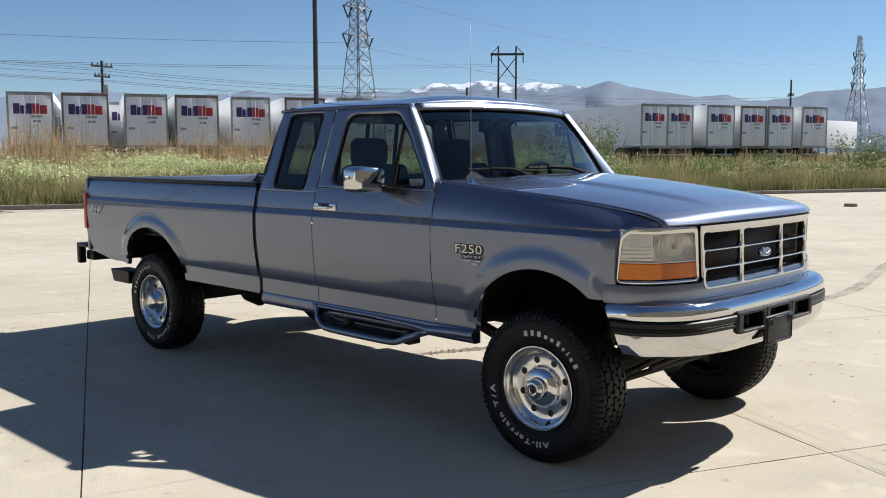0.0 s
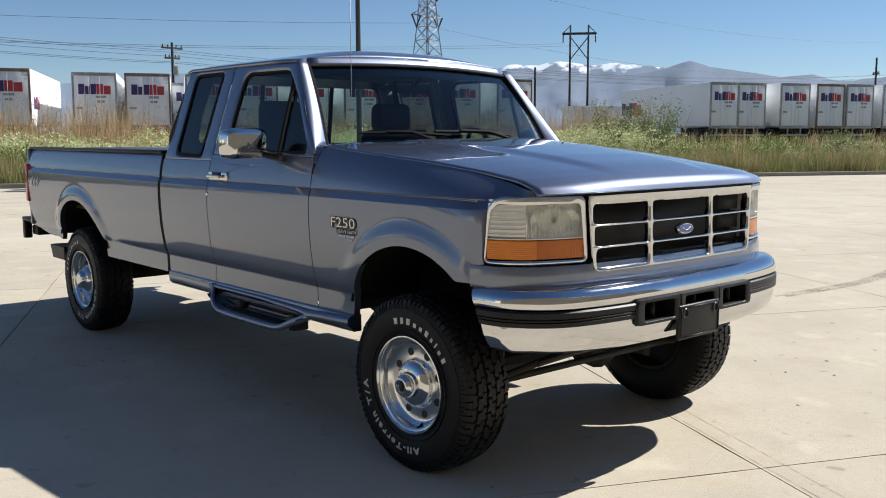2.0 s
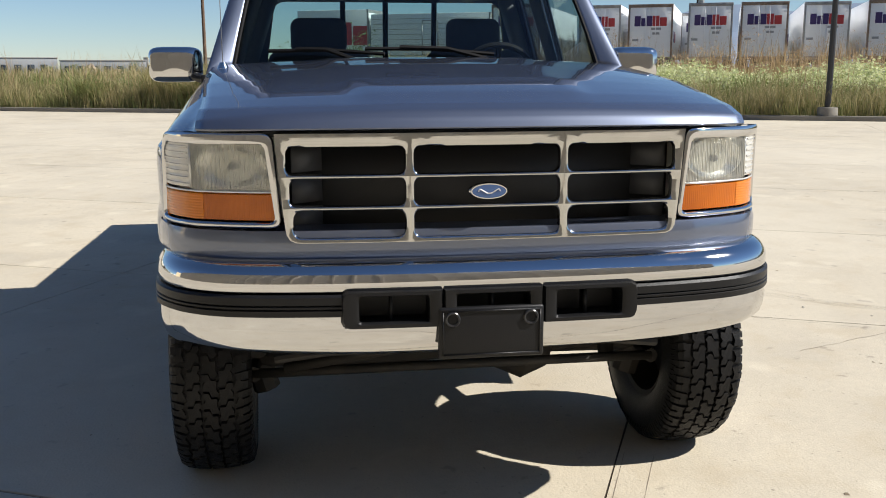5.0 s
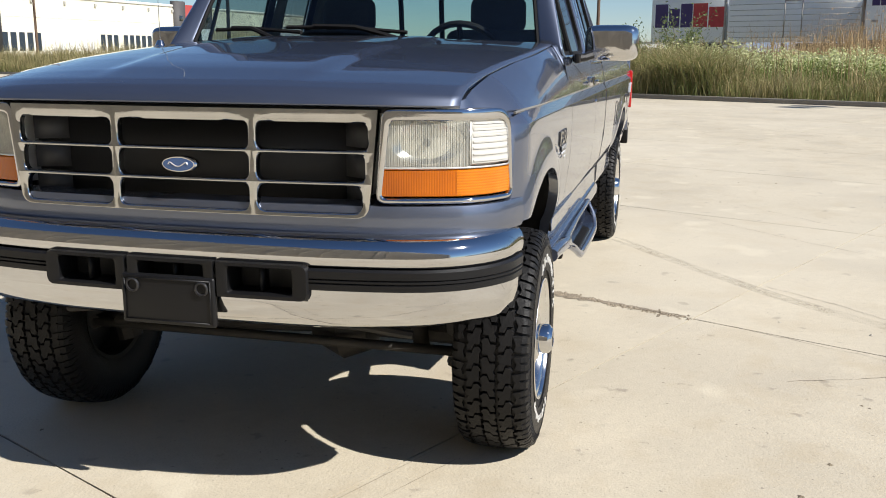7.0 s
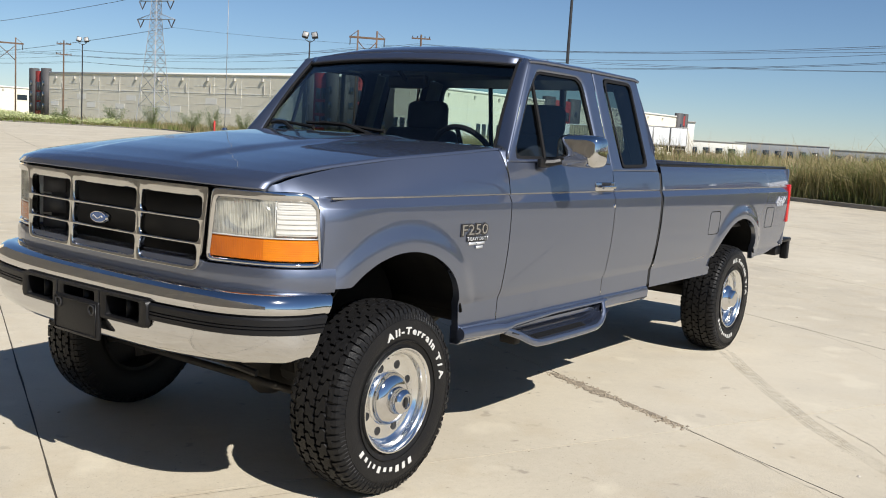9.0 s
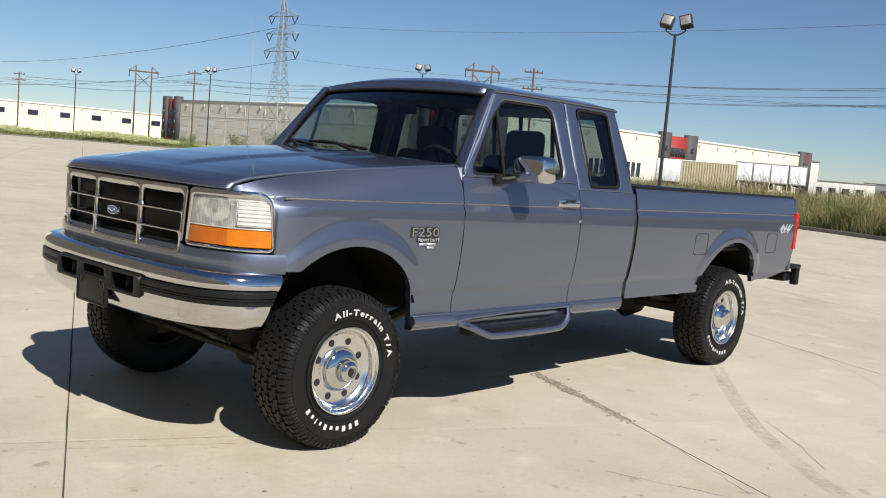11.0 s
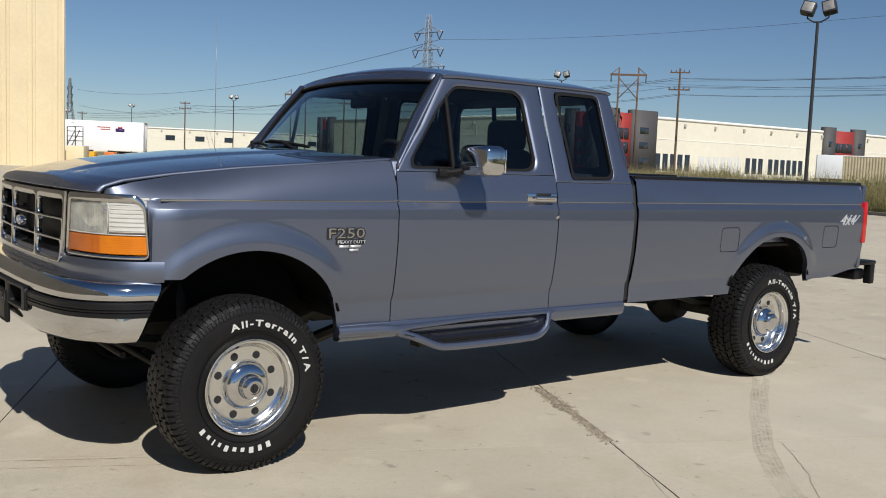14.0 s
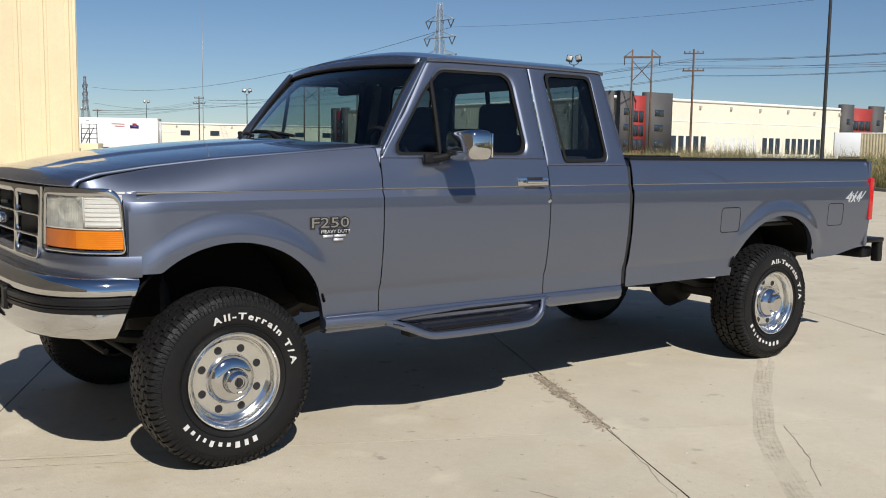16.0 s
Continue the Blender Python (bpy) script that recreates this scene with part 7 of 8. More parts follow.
def tread_mesh():
    """Interlocking stepped blocks round the tyre, notched shoulder lugs and fine ribs on the shoulder."""
    verts, faces = [], []
    h = TYRE_W / 2
    n = 40
    step = math.tau / n
    crown = lambda y: 0.013 * (abs(y) / 0.112) ** 2.4

    def block(outline, base, y_mid, a_mid, shrink):
        b = len(verts)
        m = len(outline)
        for k in (0, 1):
            for y, a in outline:
                q = 1.0 if not k else shrink
                yy, aa = y_mid + (y - y_mid) * q, a_mid + (a - a_mid) * q
                r = base if not k else TYRE_R - crown(yy)
                verts.append((r * math.cos(aa), yy, r * math.sin(aa)))
        for i in range(m):
            j = (i + 1) % m
            faces.append((b + i, b + j, b + m + j, b + m + i))
        faces.append(tuple(b + m + i for i in range(m)))

    wide = 0.051
    for c, yc in enumerate((-wide, 0.0, wide)):
        flip = -1 if c == 1 else 1
        for k in range(n):
            a0 = (k + (0.5 if c == 1 else 0.0)) * step
            g, e = 0.0034, 0.055 * step
            lift = 0.34 * step
            shape = [(-wide / 2 + g, e), (-0.004, e), (0.004, lift + e), (wide / 2 - g, lift + e), (wide / 2 - g, lift + 0.62 * step), (wide / 2 + 0.003, lift + 0.78 * step), (wide / 2 - g - 0.004, lift + step - e),
                     (0.004, lift + step - e), (-0.004, step - e), (-wide / 2 + g, step - e), (-wide / 2 + g, 0.66 * step), (-wide / 2 + g + 0.007, 0.46 * step), (-wide / 2 + g, 0.30 * step)]
            pts = [(yc + flip * y, a0 + a) for y, a in shape]
            block(pts, 0.375, yc, a0 + 0.67 * step, 0.93)
    for s in (1, -1):
        for k in range(n):
            a0 = (k + 0.5 * (s > 0)) * step
            long = step * (0.88 if k % 2 else 0.80)
            out = 0.119 if k % 2 else 0.116
            inner = 0.079 if k % 2 else 0.083
            pts = [(s * inner, a0 - long * 0.42), (s * (inner + 0.006), a0 - long * 0.05), (s * (inner - 0.004), a0 + long * 0.42), (s * 0.104, a0 + long * 0.5), (s * 0.104, a0 + long * 0.10), (s * 0.097, a0 + long * 0.02), (s * 0.104, a0 - long * 0.08), (s * 0.104, a0 - long * 0.5)]
            block(pts, 0.372, s * 0.09, a0, 0.96)
            for p0, p1 in ((-0.5, -0.08), (0.10, 0.5)):
                b = len(verts)
                drop = 0.350 if k % 2 else 0.356
                for r, y in ((TYRE_R - crown(0.104) - 0.001, 0.1035), (0.372, out), (drop, h * 0.965), (drop, h * 0.88), (0.364, h * 0.76)):
                    for da in (p0, p1):
                        verts.append((r * math.cos(a0 + da * long), s * y, r * math.sin(a0 + da * long)))
                for i in range(4):
                    faces.append((b + 2 * i, b + 2 * i + 1, b + 2 * i + 3, b + 2 * i + 2))
                faces.append((b, b + 2, b + 4, b + 6, b + 8))
                faces.append((b + 1, b + 3, b + 5, b + 7, b + 9))
        for k in range(n * 3):
            a0, w = k * math.tau / (n * 3), 0.006
            b = len(verts)
            for r, y in ((0.357, h * 0.935), (0.3325, h * 0.985)):
                for da, up in ((-w, 0.0), (0.0, 0.0022), (w, 0.0)):
                    verts.append((r * math.cos(a0 + da), s * (y + up), r * math.sin(a0 + da)))
            faces.append((b, b + 1, b + 4, b + 3))
            faces.append((b + 1, b + 2, b + 5, b + 4))
    me = bpy.data.meshes.new("tread")
    me.from_pydata(verts, [], faces)
    bm = bmesh.new()
    bm.from_mesh(me)
    return bm


def arc_letters(text, size, r, mid, wide=1.0, gap=0.006):
    """Letters round the side wall, tops outward, centred on an angle from the top, clockwise."""
    glyphs, total = [], 0.0
    for ch in text:
        if ch == " ":
            glyphs.append((None, 0.016))
            total += 0.016 + gap
            continue
        bm = letters(ch, size, 0.002, 0.0012)
        xs = [v.co.x for v in bm.verts]
        w = (max(xs) - min(xs)) * wide
        glyphs.append((bm, w))
        total += w + gap
    out = []
    pos = -total / 2
    for bm, w in glyphs:
        if bm:
            lo = min(v.co.x for v in bm.verts)
            for v in bm.verts:
                a = mid + (pos + (v.co.x - lo) * wide) / r
                rr = r + v.co.y - size * 0.35
                v.co = Vector((-math.sin(a) * rr, TYRE_W / 2 * 0.985 + v.co.z + 0.0025 - 0.9 * max(0.0, rr - 0.318) ** 1.5, math.cos(a) * rr))
            out.append(bm)
        pos += w + gap
    return out


def arc_bars(r, mid, widths, heights, gap=0.005):
    """Plain raised bars round the side wall."""
    bm = bmesh.new()
    total = sum(widths) + gap * len(widths)
    pos = -total / 2
    for w, hgt in zip(widths, heights):
        pts = []
        for k in range(4):
            a = mid + (pos + w * k / 3) / r
            for rr in (r - 0.016, r - 0.016 + hgt):
                pts.append(bm.verts.new((-math.sin(a) * rr, TYRE_W / 2 * 0.985 + 0.0035, math.cos(a) * rr)))
        for k in range(3):
            bm.faces.new((pts[2 * k], pts[2 * k + 2], pts[2 * k + 3], pts[2 * k + 1]))
        pos += w + gap
    return bm


def build_wheel(front):
    w = new("wheel")
    w.parent = truck
    part("tyre", tyre_mesh(), RUBBER, w, "black all-terrain tyre with raised white letters")
    part("tread", tread_mesh(), RUBBER, w, smooth=False)
    for bm in arc_letters("All-Terrain T/A", 0.040, 0.286, radians(31), 1.42, 0.0110):
        part("side_letter", bm, WHITE_LETTER, w, smooth=False)
    ang = radians(160)
    for wide, high in zip((0.021, 0.018, 0.022, 0.018, 0.018, 0.018, 0.013, 0.007, 0.016, 0.018), (0.027, 0.027, 0.027, 0.018, 0.018, 0.026, 0.018, 0.026, 0.018, 0.026)):
        part("raised_bar", arc_bars(0.284, ang + wide / 0.568, (wide,), (high,), 0.0), WHITE_LETTER, w, smooth=False, thick=0.002)
        ang += (wide + 0.0228) / 0.284
    for r in (0.329, 0.244):
        part("wall_ring", lathe([(r - 0.002, TYRE_W / 2 * 0.93), (r - 0.0015, TYRE_W / 2 * (0.993 if r > 0.3 else 0.985)), (r + 0.0015, TYRE_W / 2 * (0.993 if r > 0.3 else 0.985)), (r + 0.002, TYRE_W / 2 * 0.93)], 72), RUBBER, w)
    h = TYRE_W / 2
    dish = 0.066 if front else 0.054
    prof = [(0.214, h * 0.76), (0.2165, h * 0.92), (0.214, h * 0.965), (0.209, h * 0.97), (0.205, h * 0.93), (0.203, h * 0.88), (0.196, h * 0.86), (0.190, h * 0.80), (0.186, dish + 0.016), (0.178, dish + 0.010), (0.172, dish + 0.002), (0.166, dish),
            (0.135, dish - 0.002), (0.112, dish), (0.106, dish + 0.006), (0.100, dish + 0.010), (0.04, dish + 0.012), (0.0, dish + 0.012)]
    part("rim", lathe(prof, 80), ALLOY, w, "polished eight-hole alloy rim")
    part("rim_barrel", lathe([(0.205, h * 0.7), (0.200, -h * 0.8), (0.215, -h * 0.85)], 48), UNDER, w)
    for k in range(8):
        a = (k + 0.5) * math.tau / 8
        hole = lathe([(0.0, 0.0004), (0.0150, 0.0004), (0.0155, 0.0014), (0.0175, 0.0018), (0.0185, -0.001)], 16, "y", (0.139 * math.cos(a), dish - 0.0012, 0.139 * math.sin(a)))
        part("rim_hole", hole, DARK_GAP, w)
    part("brake_disc", lathe([(0.0, dish - 0.035), (0.200, dish - 0.035), (0.202, dish - 0.05), (0.0, dish - 0.06)], 32), DARK_GAP, w)
    part("valve_stem", tube([(0.052, dish + 0.008, 0.168), (0.055, dish + 0.024, 0.176), (0.057, dish + 0.040, 0.180)], 0.0045, 8), SEAL, w)
    if front:
        cap = [(0.106, dish + 0.006), (0.106, dish + 0.020), (0.100, dish + 0.030), (0.088, dish + 0.040), (0.072, dish + 0.047), (0.060, dish + 0.050), (0.056, dish + 0.050), (0.053, dish + 0.046), (0.052, dish + 0.080), (0.047, dish + 0.088),
               (0.042, dish + 0.090), (0.040, dish + 0.095), (0.034, dish + 0.0975), (0.027, dish + 0.097), (0.025, dish + 0.092), (0.0, dish + 0.091)]
    else:
        cap = [(0.106, dish + 0.006), (0.106, dish + 0.024), (0.098, dish + 0.042), (0.080, dish + 0.056), (0.070, dish + 0.062), (0.066, dish + 0.066), (0.063, dish + 0.082), (0.056, dish + 0.092), (0.040, dish + 0.096), (0.0, dish + 0.097)]
    part("hub_cap", lathe(cap, 48), CHROME, w, "chrome hub cap", sharp=50)
    if front:
        part("hub_dial", box((-0.007, dish + 0.090, -0.021), (0.007, dish + 0.097, 0.021), 0.002), DARK_GAP, w)
        part("dial_face", lathe([(0.0, dish + 0.0918), (0.0248, dish + 0.0918), (0.0248, dish + 0.090)], 24), BADGE_BLACK, w)
    return w


WHEEL_Y = {True: 0.842, False: 0.820}
front_wheel = build_wheel(True)
rear_wheel = build_wheel(False)


def wheel_pose(x, s, spin):
    return pose(x, s * WHEEL_Y[x > -1], HUB_Z - 0.010, 0, 0, (0 if s > 0 else 180) + (1.6 if x > -1 else 0)) @ Matrix.Rotation(radians(spin), 4, "Y")


front_wheel.matrix_basis = wheel_pose(-0.023, 1, 0)
rear_wheel.matrix_basis = wheel_pose(-WHEELBASE, 1, -8)
copy_thing(front_wheel, wheel_pose(-0.023, -1, 176))
copy_thing(rear_wheel, wheel_pose(-WHEELBASE, -1, -119))

# underbody
for s in (1, -1):
    part("frame_rail", box((-5.05, s * 0.43 - 0.04, 0.60), (0.60, s * 0.43 + 0.04, 0.76), 0.01), UNDER, truck)
    part("leaf_spring", tube([(-3.2, s * 0.56, 0.60), (-3.6, s * 0.56, 0.50), (-3.94, s * 0.56, 0.47), (-4.3, s * 0.56, 0.50), (-4.7, s * 0.56, 0.62)], 0.035, 6), UNDER, truck)
    part("leaf_spring", tube([(0.62, s * 0.48, 0.62), (0.3, s * 0.48, 0.53), (0.0, s * 0.48, 0.49), (-0.35, s * 0.48, 0.53), (-0.6, s * 0.48, 0.62)], 0.032, 6), UNDER, truck)
    part("shock_absorber", tube([(0.10, s * 0.56, 0.36), (0.14, s * 0.50, 0.85)], 0.030, 8), UNDER, truck)
    part("brake_drum", lathe([(0.0, 0.03), (0.15, 0.03), (0.16, 0.0), (0.16, -0.06), (0.0, -0.08)], 24, "y", (-WHEELBASE, s * 0.70, HUB_Z)), UNDER, truck)
for s in (1, -1):
    knuckle = part("steering_knuckle", tube([(-0.01, s * 0.67, 0.26), (-0.01, s * 0.69, 0.33), (0.0, s * 0.70, 0.42), (0.0, s * 0.68, 0.50), (-0.02, s * 0.66, 0.57)], 0.048, 8), UNDER, truck)
    part("steering_arm", tube([(0.0, s * 0.70, 0.38), (0.09, s * 0.715, 0.36), (0.17, s * 0.705, 0.37)], 0.026, 8), UNDER, knuckle)
    part("brake_caliper", box((0.04, s * 0.71 - 0.05, 0.42), (0.17, s * 0.71 + 0.05, 0.60), 0.025, 3), UNDER, knuckle)
    part("brake_hose", tube([(0.10, s * 0.67, 0.56), (0.14, s * 0.60, 0.62), (0.10, s * 0.52, 0.60), (0.02, s * 0.48, 0.68)], 0.009, 6), UNDER, knuckle)
    part("radius_arm", tube([(0.02, s * 0.60, 0.39), (-0.5, s * 0.52, 0.45), (-1.05, s * 0.44, 0.58)], 0.034, 8), UNDER, truck)
part("front_axle", tube([(0, -0.72, 0.40), (0, -0.2, 0.39), (0.0, 0.2, 0.41), (0, 0.72, 0.40)], 0.056, 10), UNDER, truck)
bm = lathe([(0.0, -0.14), (0.09, -0.11), (0.14, 0.0), (0.10, 0.10), (0.0, 0.14)], 16, "y", (0.0, 0.25, 0.40))
part("front_differential", bm, UNDER, truck)
part("rear_axle", tube([(-WHEELBASE, -0.72, 0.40), (-WHEELBASE, 0.72, 0.40)], 0.05, 10), UNDER, truck)
part("rear_differential", lathe([(0.0, -0.16), (0.11, -0.12), (0.17, 0.0), (0.11, 0.12), (0.0, 0.16)], 16, "y", (-WHEELBASE, 0.05, 0.40)), UNDER, truck)
part("tie_rod", tube([(0.16, -0.71, 0.37), (0.16, 0.71, 0.37)], 0.018, 8), UNDER, truck)
part("drag_link", tube([(0.18, -0.60, 0.39), (0.30, 0.35, 0.56)], 0.018, 8), UNDER, truck)
part("stabiliser_bar", tube([(0.42, -0.62, 0.50), (0.46, -0.45, 0.53), (0.46, 0.45, 0.53), (0.42, 0.62, 0.50)], 0.015, 8), UNDER, truck)
part("cross_member", box((0.40, -0.45, 0.56), (0.56, 0.45, 0.64), 0.02), UNDER, truck)
part("oil_pan", box((-0.75, -0.20, 0.47), (0.20, 0.20, 0.72), 0.04), UNDER, truck)
part("gearbox", box((-1.75, -0.16, 0.48), (-0.75, 0.16, 0.76), 0.05), UNDER, truck)
part("prop_shaft", tube([(-1.7, 0.03, 0.60), (-3.8, 0.05, 0.43)], 0.045, 10), UNDER, truck)
part("fuel_tank", box((-3.25, 0.10, 0.50), (-2.35, 0.40, 0.74), 0.05, 3), UNDER, truck)
part("muffler", tube([(-1.9, -0.25, 0.55), (-2.9, -0.25, 0.56)], 0.11, 12), UNDER, truck)
part("exhaust_pipe", tube([(-2.9, -0.25, 0.58), (-3.5, -0.30, 0.66), (-4.1, -0.45, 0.66), (-4.5, -0.80, 0.52)], 0.035, 8), UNDER, truck)
part("cab_floor", box((-2.44, -0.86, 0.62), (-0.55, 0.86, 0.68), 0.01), UNDER, truck)
part("spare_tyre", lathe([(0.20, 0.56), (0.34, 0.54), (0.38, 0.62), (0.34, 0.70), (0.20, 0.70)], 28, "z", (-4.62, 0, 0)), RUBBER, truck)

# cab inside
for y in (0.42, -0.42):
    bm = box((-1.78, y - 0.27, 0.92), (-1.25, y + 0.27, 1.05), 0.05, 3)
    seat = part("seat", bm, SEAT, truck, "dark blue-grey cloth bench seat")
    bm = bmesh.new()
    add_box(bm, (-0.07, -0.27, 0.0), (0.07, 0.27, 0.50), 0.06, 3)
    bmesh.ops.transform(bm, matrix=Matrix.Translation((-1.74, y, 1.00)) @ Matrix.Rotation(radians(-14), 4, "Y"), verts=bm.verts)
    part("backrest", bm, SEAT, seat)
    bm = box((-1.955, y - 0.15, 1.47), (-1.855, y + 0.15, 1.66), 0.05, 4)
    part("headrest", bm, SEAT, seat)
part("rear_bench", box((-2.42, -0.75, 0.95), (-2.28, 0.75, 1.36), 0.05, 3), SEAT, truck)
dash = part("dashboard", grid(8, 12, lambda i, j: (-0.70 - 0.36 * i, -0.80 + 1.60 * j, 1.375 - 0.02 * i - 0.16 * max(0, i - 0.75) * 4 + 0.03 * math.exp(-((j - 0.76) / 0.12) ** 2) * math.sin(i * math.pi))), DASH, truck, "grey dashboard", thick=0.03)
wheel = bmesh.new()
ctr = Vector((-1.18, 0.40, 1.33))
tilt = Matrix.Rotation(radians(-62), 4, "Y")
add_tube(wheel, [ctr + tilt @ Vector((0.19 * math.cos(t), 0.19 * math.sin(t), 0)) for t in [k * math.tau / 28 for k in range(29)]], 0.015, 8, False)
for t in (0.0, 2.1, 4.2):
    add_tube(wheel, [ctr, ctr + tilt @ Vector((0.19 * math.cos(t), 0.19 * math.sin(t), 0))], 0.013, 6)
add_tube(wheel, [ctr, ctr + tilt @ Vector((0, 0, -0.3))], 0.03, 8)
part("steering_wheel", wheel, SEAL, truck, "black steering wheel")
mount = Vector(screen_pt(0.86, 0.5)) - Vector((0.05, 0, 0.02))
rear_view = part("inside_mirror", box(mount + Vector((-0.10, -0.13, -0.09)), mount + Vector((-0.06, 0.13, -0.02)), 0.015, 3), SEAL, truck, "black inside mirror")
part("mirror_stem", tube([mount, mount + Vector((-0.07, 0, -0.05))], 0.012, 6), SEAL, rear_view)
part("headliner", grid(6, 6, lambda i, j: (-1.16 - 1.2 * i, -0.72 + 1.44 * j, 1.822 + 0.02 * (1 - (2 * j - 1) ** 2))), SEAT, truck, thick=0.01)
for s in (1, -1):
    part("door_card", box((DOOR_R + 0.03, s * 0.895 - 0.015, 0.72), (DOOR_F - 0.10, s * 0.895 + 0.012, 1.345), 0.01), SEAT, truck)
    part("rear_trim", box((CAB_R + 0.03, s * 0.895 - 0.015, 0.72), (DOOR_R - 0.02, s * 0.895 + 0.012, 1.325), 0.01), SEAT, truck)
    part("inner_pillar", tube([(-1.815, s * 0.88, 1.33), (-1.79, s * 0.72, 1.80)], 0.03, 6), DASH, truck)
    part("inner_pillar", tube([(-2.38, s * 0.85, 1.33), (-2.33, s * 0.69, 1.80)], 0.05, 6), DASH, truck)
part("firewall", box((-0.62, -0.82, 0.66), (-0.58, 0.82, 1.36), 0.01), UNDER, truck)

# ---- slabs of the lot: each one a piece, joints sunk between them ----
SLAB_U, SLAB_V, U0, V0 = 3.05, 3.65, -0.80, 0.61
pavement = thing("pavement", "sunlit concrete lot of jointed slabs", "pavement", LOT, kind="structure")


def slab_mesh():
    """A slab with slightly broken edges."""
    rng = random.Random(4)
    g = 0.0034
    rim = []
    corners = [(g, g), (SLAB_U - g, g), (SLAB_U - g, SLAB_V - g), (g, SLAB_V - g)]
    for k in range(4):
        (x0, y0), (x1, y1) = corners[k], corners[(k + 1) % 4]
        inx, iny = (0, 1, 0, -1)[k] * 0 + (1 if k == 3 else -1 if k == 1 else 0), (1 if k == 0 else -1 if k == 2 else 0)
        for i in range(12):
            d = 0.0 if i == 0 else max(0.0, rng.gauss(0.0005, 0.0022))
            rim.append((x0 + (x1 - x0) * i / 12 + inx * d, y0 + (y1 - y0) * i / 12 + iny * d))
    bm = bmesh.new()
    top = [bm.verts.new((x, y, 0.0)) for x, y in rim]
    low = [bm.verts.new((x, y, -0.09)) for x, y in rim]
    bm.faces.new(top)
    for k in range(len(top)):
        j = (k + 1) % len(top)
        bm.faces.new((low[k], low[j], top[j], top[k]))
    return link_mesh("slab", bm, CONCRETE, False)


DIRT_FILL = material("packed_joint_dirt", (0.085, 0.07, 0.055), 0.95, vary=0.6, scale=1.5, dark=(0.07, 0.06, 0.05))
slab_data = slab_mesh()
rest_v, rest_f = [], []
kv0, kv1 = math.ceil((LOT_END - V0) / SLAB_V), math.floor((88 - V0) / SLAB_V)
for ku in range(-5, 8):
    for kv in range(kv0, kv1):
        u, v = U0 + ku * SLAB_U, V0 + kv * SLAB_V
        if not (LOT_BACK - 3 < u < KERB_U - 1.5):
            continue
        if -9 <= kv <= 10:
            sl = new("slab", slab_data)
            sl.parent = pavement
            sl.location = (u, v, 0)
        else:
            b = len(rest_v)
            g = 0.008
            x0, x1, y0, y1 = u + g, u + SLAB_U - g, v + g, v + SLAB_V - g
            rest_v += [(x0, y0, 0), (x1, y0, 0), (x1, y1, 0), (x0, y1, 0), (x0, y0, -0.09), (x1, y0, -0.09), (x1, y1, -0.09), (x0, y1, -0.09)]
            rest_f += [(b, b + 1, b + 2, b + 3), (b, b + 4, b + 5, b + 1), (b + 1, b + 5, b + 6, b + 2), (b + 2, b + 6, b + 7, b + 3), (b + 3, b + 7, b + 4, b)]
me = bpy.data.meshes.new("far_slabs")
me.from_pydata(rest_v, [], rest_f)
me.materials.append(CONCRETE)
far = new("far_slabs", me)
far.parent = pavement
tagged(far, kind="stuff")
# packed dirt in the joints
part("joint_filler", box((LOT_BACK - 3, LOT_END, -0.028), (KERB_U - 0.1, 88, -0.006)), DIRT_FILL, pavement, smooth=False)
# strip of concrete up to the kerb
edge_u = U0 + 8 * SLAB_U
if edge_u < KERB_U:
    st = part("gutter_strip", box((edge_u + 0.008, LOT_END, -0.09), (KERB_U, 88, -0.002)), CONCRETE, pavement, smooth=False)


# broken joint with rubble, tyre marks, crumbs and leaves on the concrete
RUBBLE = material("crushed_concrete", (0.44, 0.37, 0.27), 0.95, vary=0.6, scale=25, dark=(0.20, 0.165, 0.125), fine=0.5, fine_scale=120, bump=0.8, bump_scale=120, per_island=0.5)


def tyre_mark_material(strength):
    mat = bpy.data.materials.new("rubber_smear")
    mat.use_nodes = True
    nt = mat.node_tree
    bs = nt.nodes["Principled BSDF"]
    bs.inputs["Base Color"].default_value, bs.inputs["Roughness"].default_value = (0.05, 0.047, 0.045, 1), 0.8
    geo = nt.nodes.new("ShaderNodeNewGeometry")
    fac = None
    for scale, lo, hi, top in ((24.0, 0.22, 0.62, strength), (1.8, 0.24, 0.56, 1.0)):
        n = nt.nodes.new("ShaderNodeTexNoise")
        n.inputs["Scale"].default_value, n.inputs["Detail"].default_value = scale, 5
        nt.links.new(geo.outputs["Position"], n.inputs["Vector"])
        r = nt.nodes.new("ShaderNodeMapRange")
        r.inputs["From Min"].default_value, r.inputs["From Max"].default_value, r.inputs["To Max"].default_value = lo, hi, top
        nt.links.new(n.outputs["Fac"], r.inputs["Value"])
        if fac is None:
            fac = r.outputs["Result"]
        else:
            m = nt.nodes.new("ShaderNodeMath")
            m.operation = "MULTIPLY"
            nt.links.new(fac, m.inputs[0])
            nt.links.new(r.outputs["Result"], m.inputs[1])
            fac = m.outputs[0]
    tr = nt.nodes.new("ShaderNodeBsdfTransparent")
    mx = nt.nodes.new("ShaderNodeMixShader")
    nt.links.new(fac, mx.inputs[0])
    nt.links.new(tr.outputs[0], mx.inputs[1])
    nt.links.new(bs.outputs[0], mx.inputs[2])
    nt.links.new(mx.outputs[0], nt.nodes["Material Output"].inputs["Surface"])
    return mat


SMEAR, DARK_SMEAR = tyre_mark_material(0.24), tyre_mark_material(0.62)


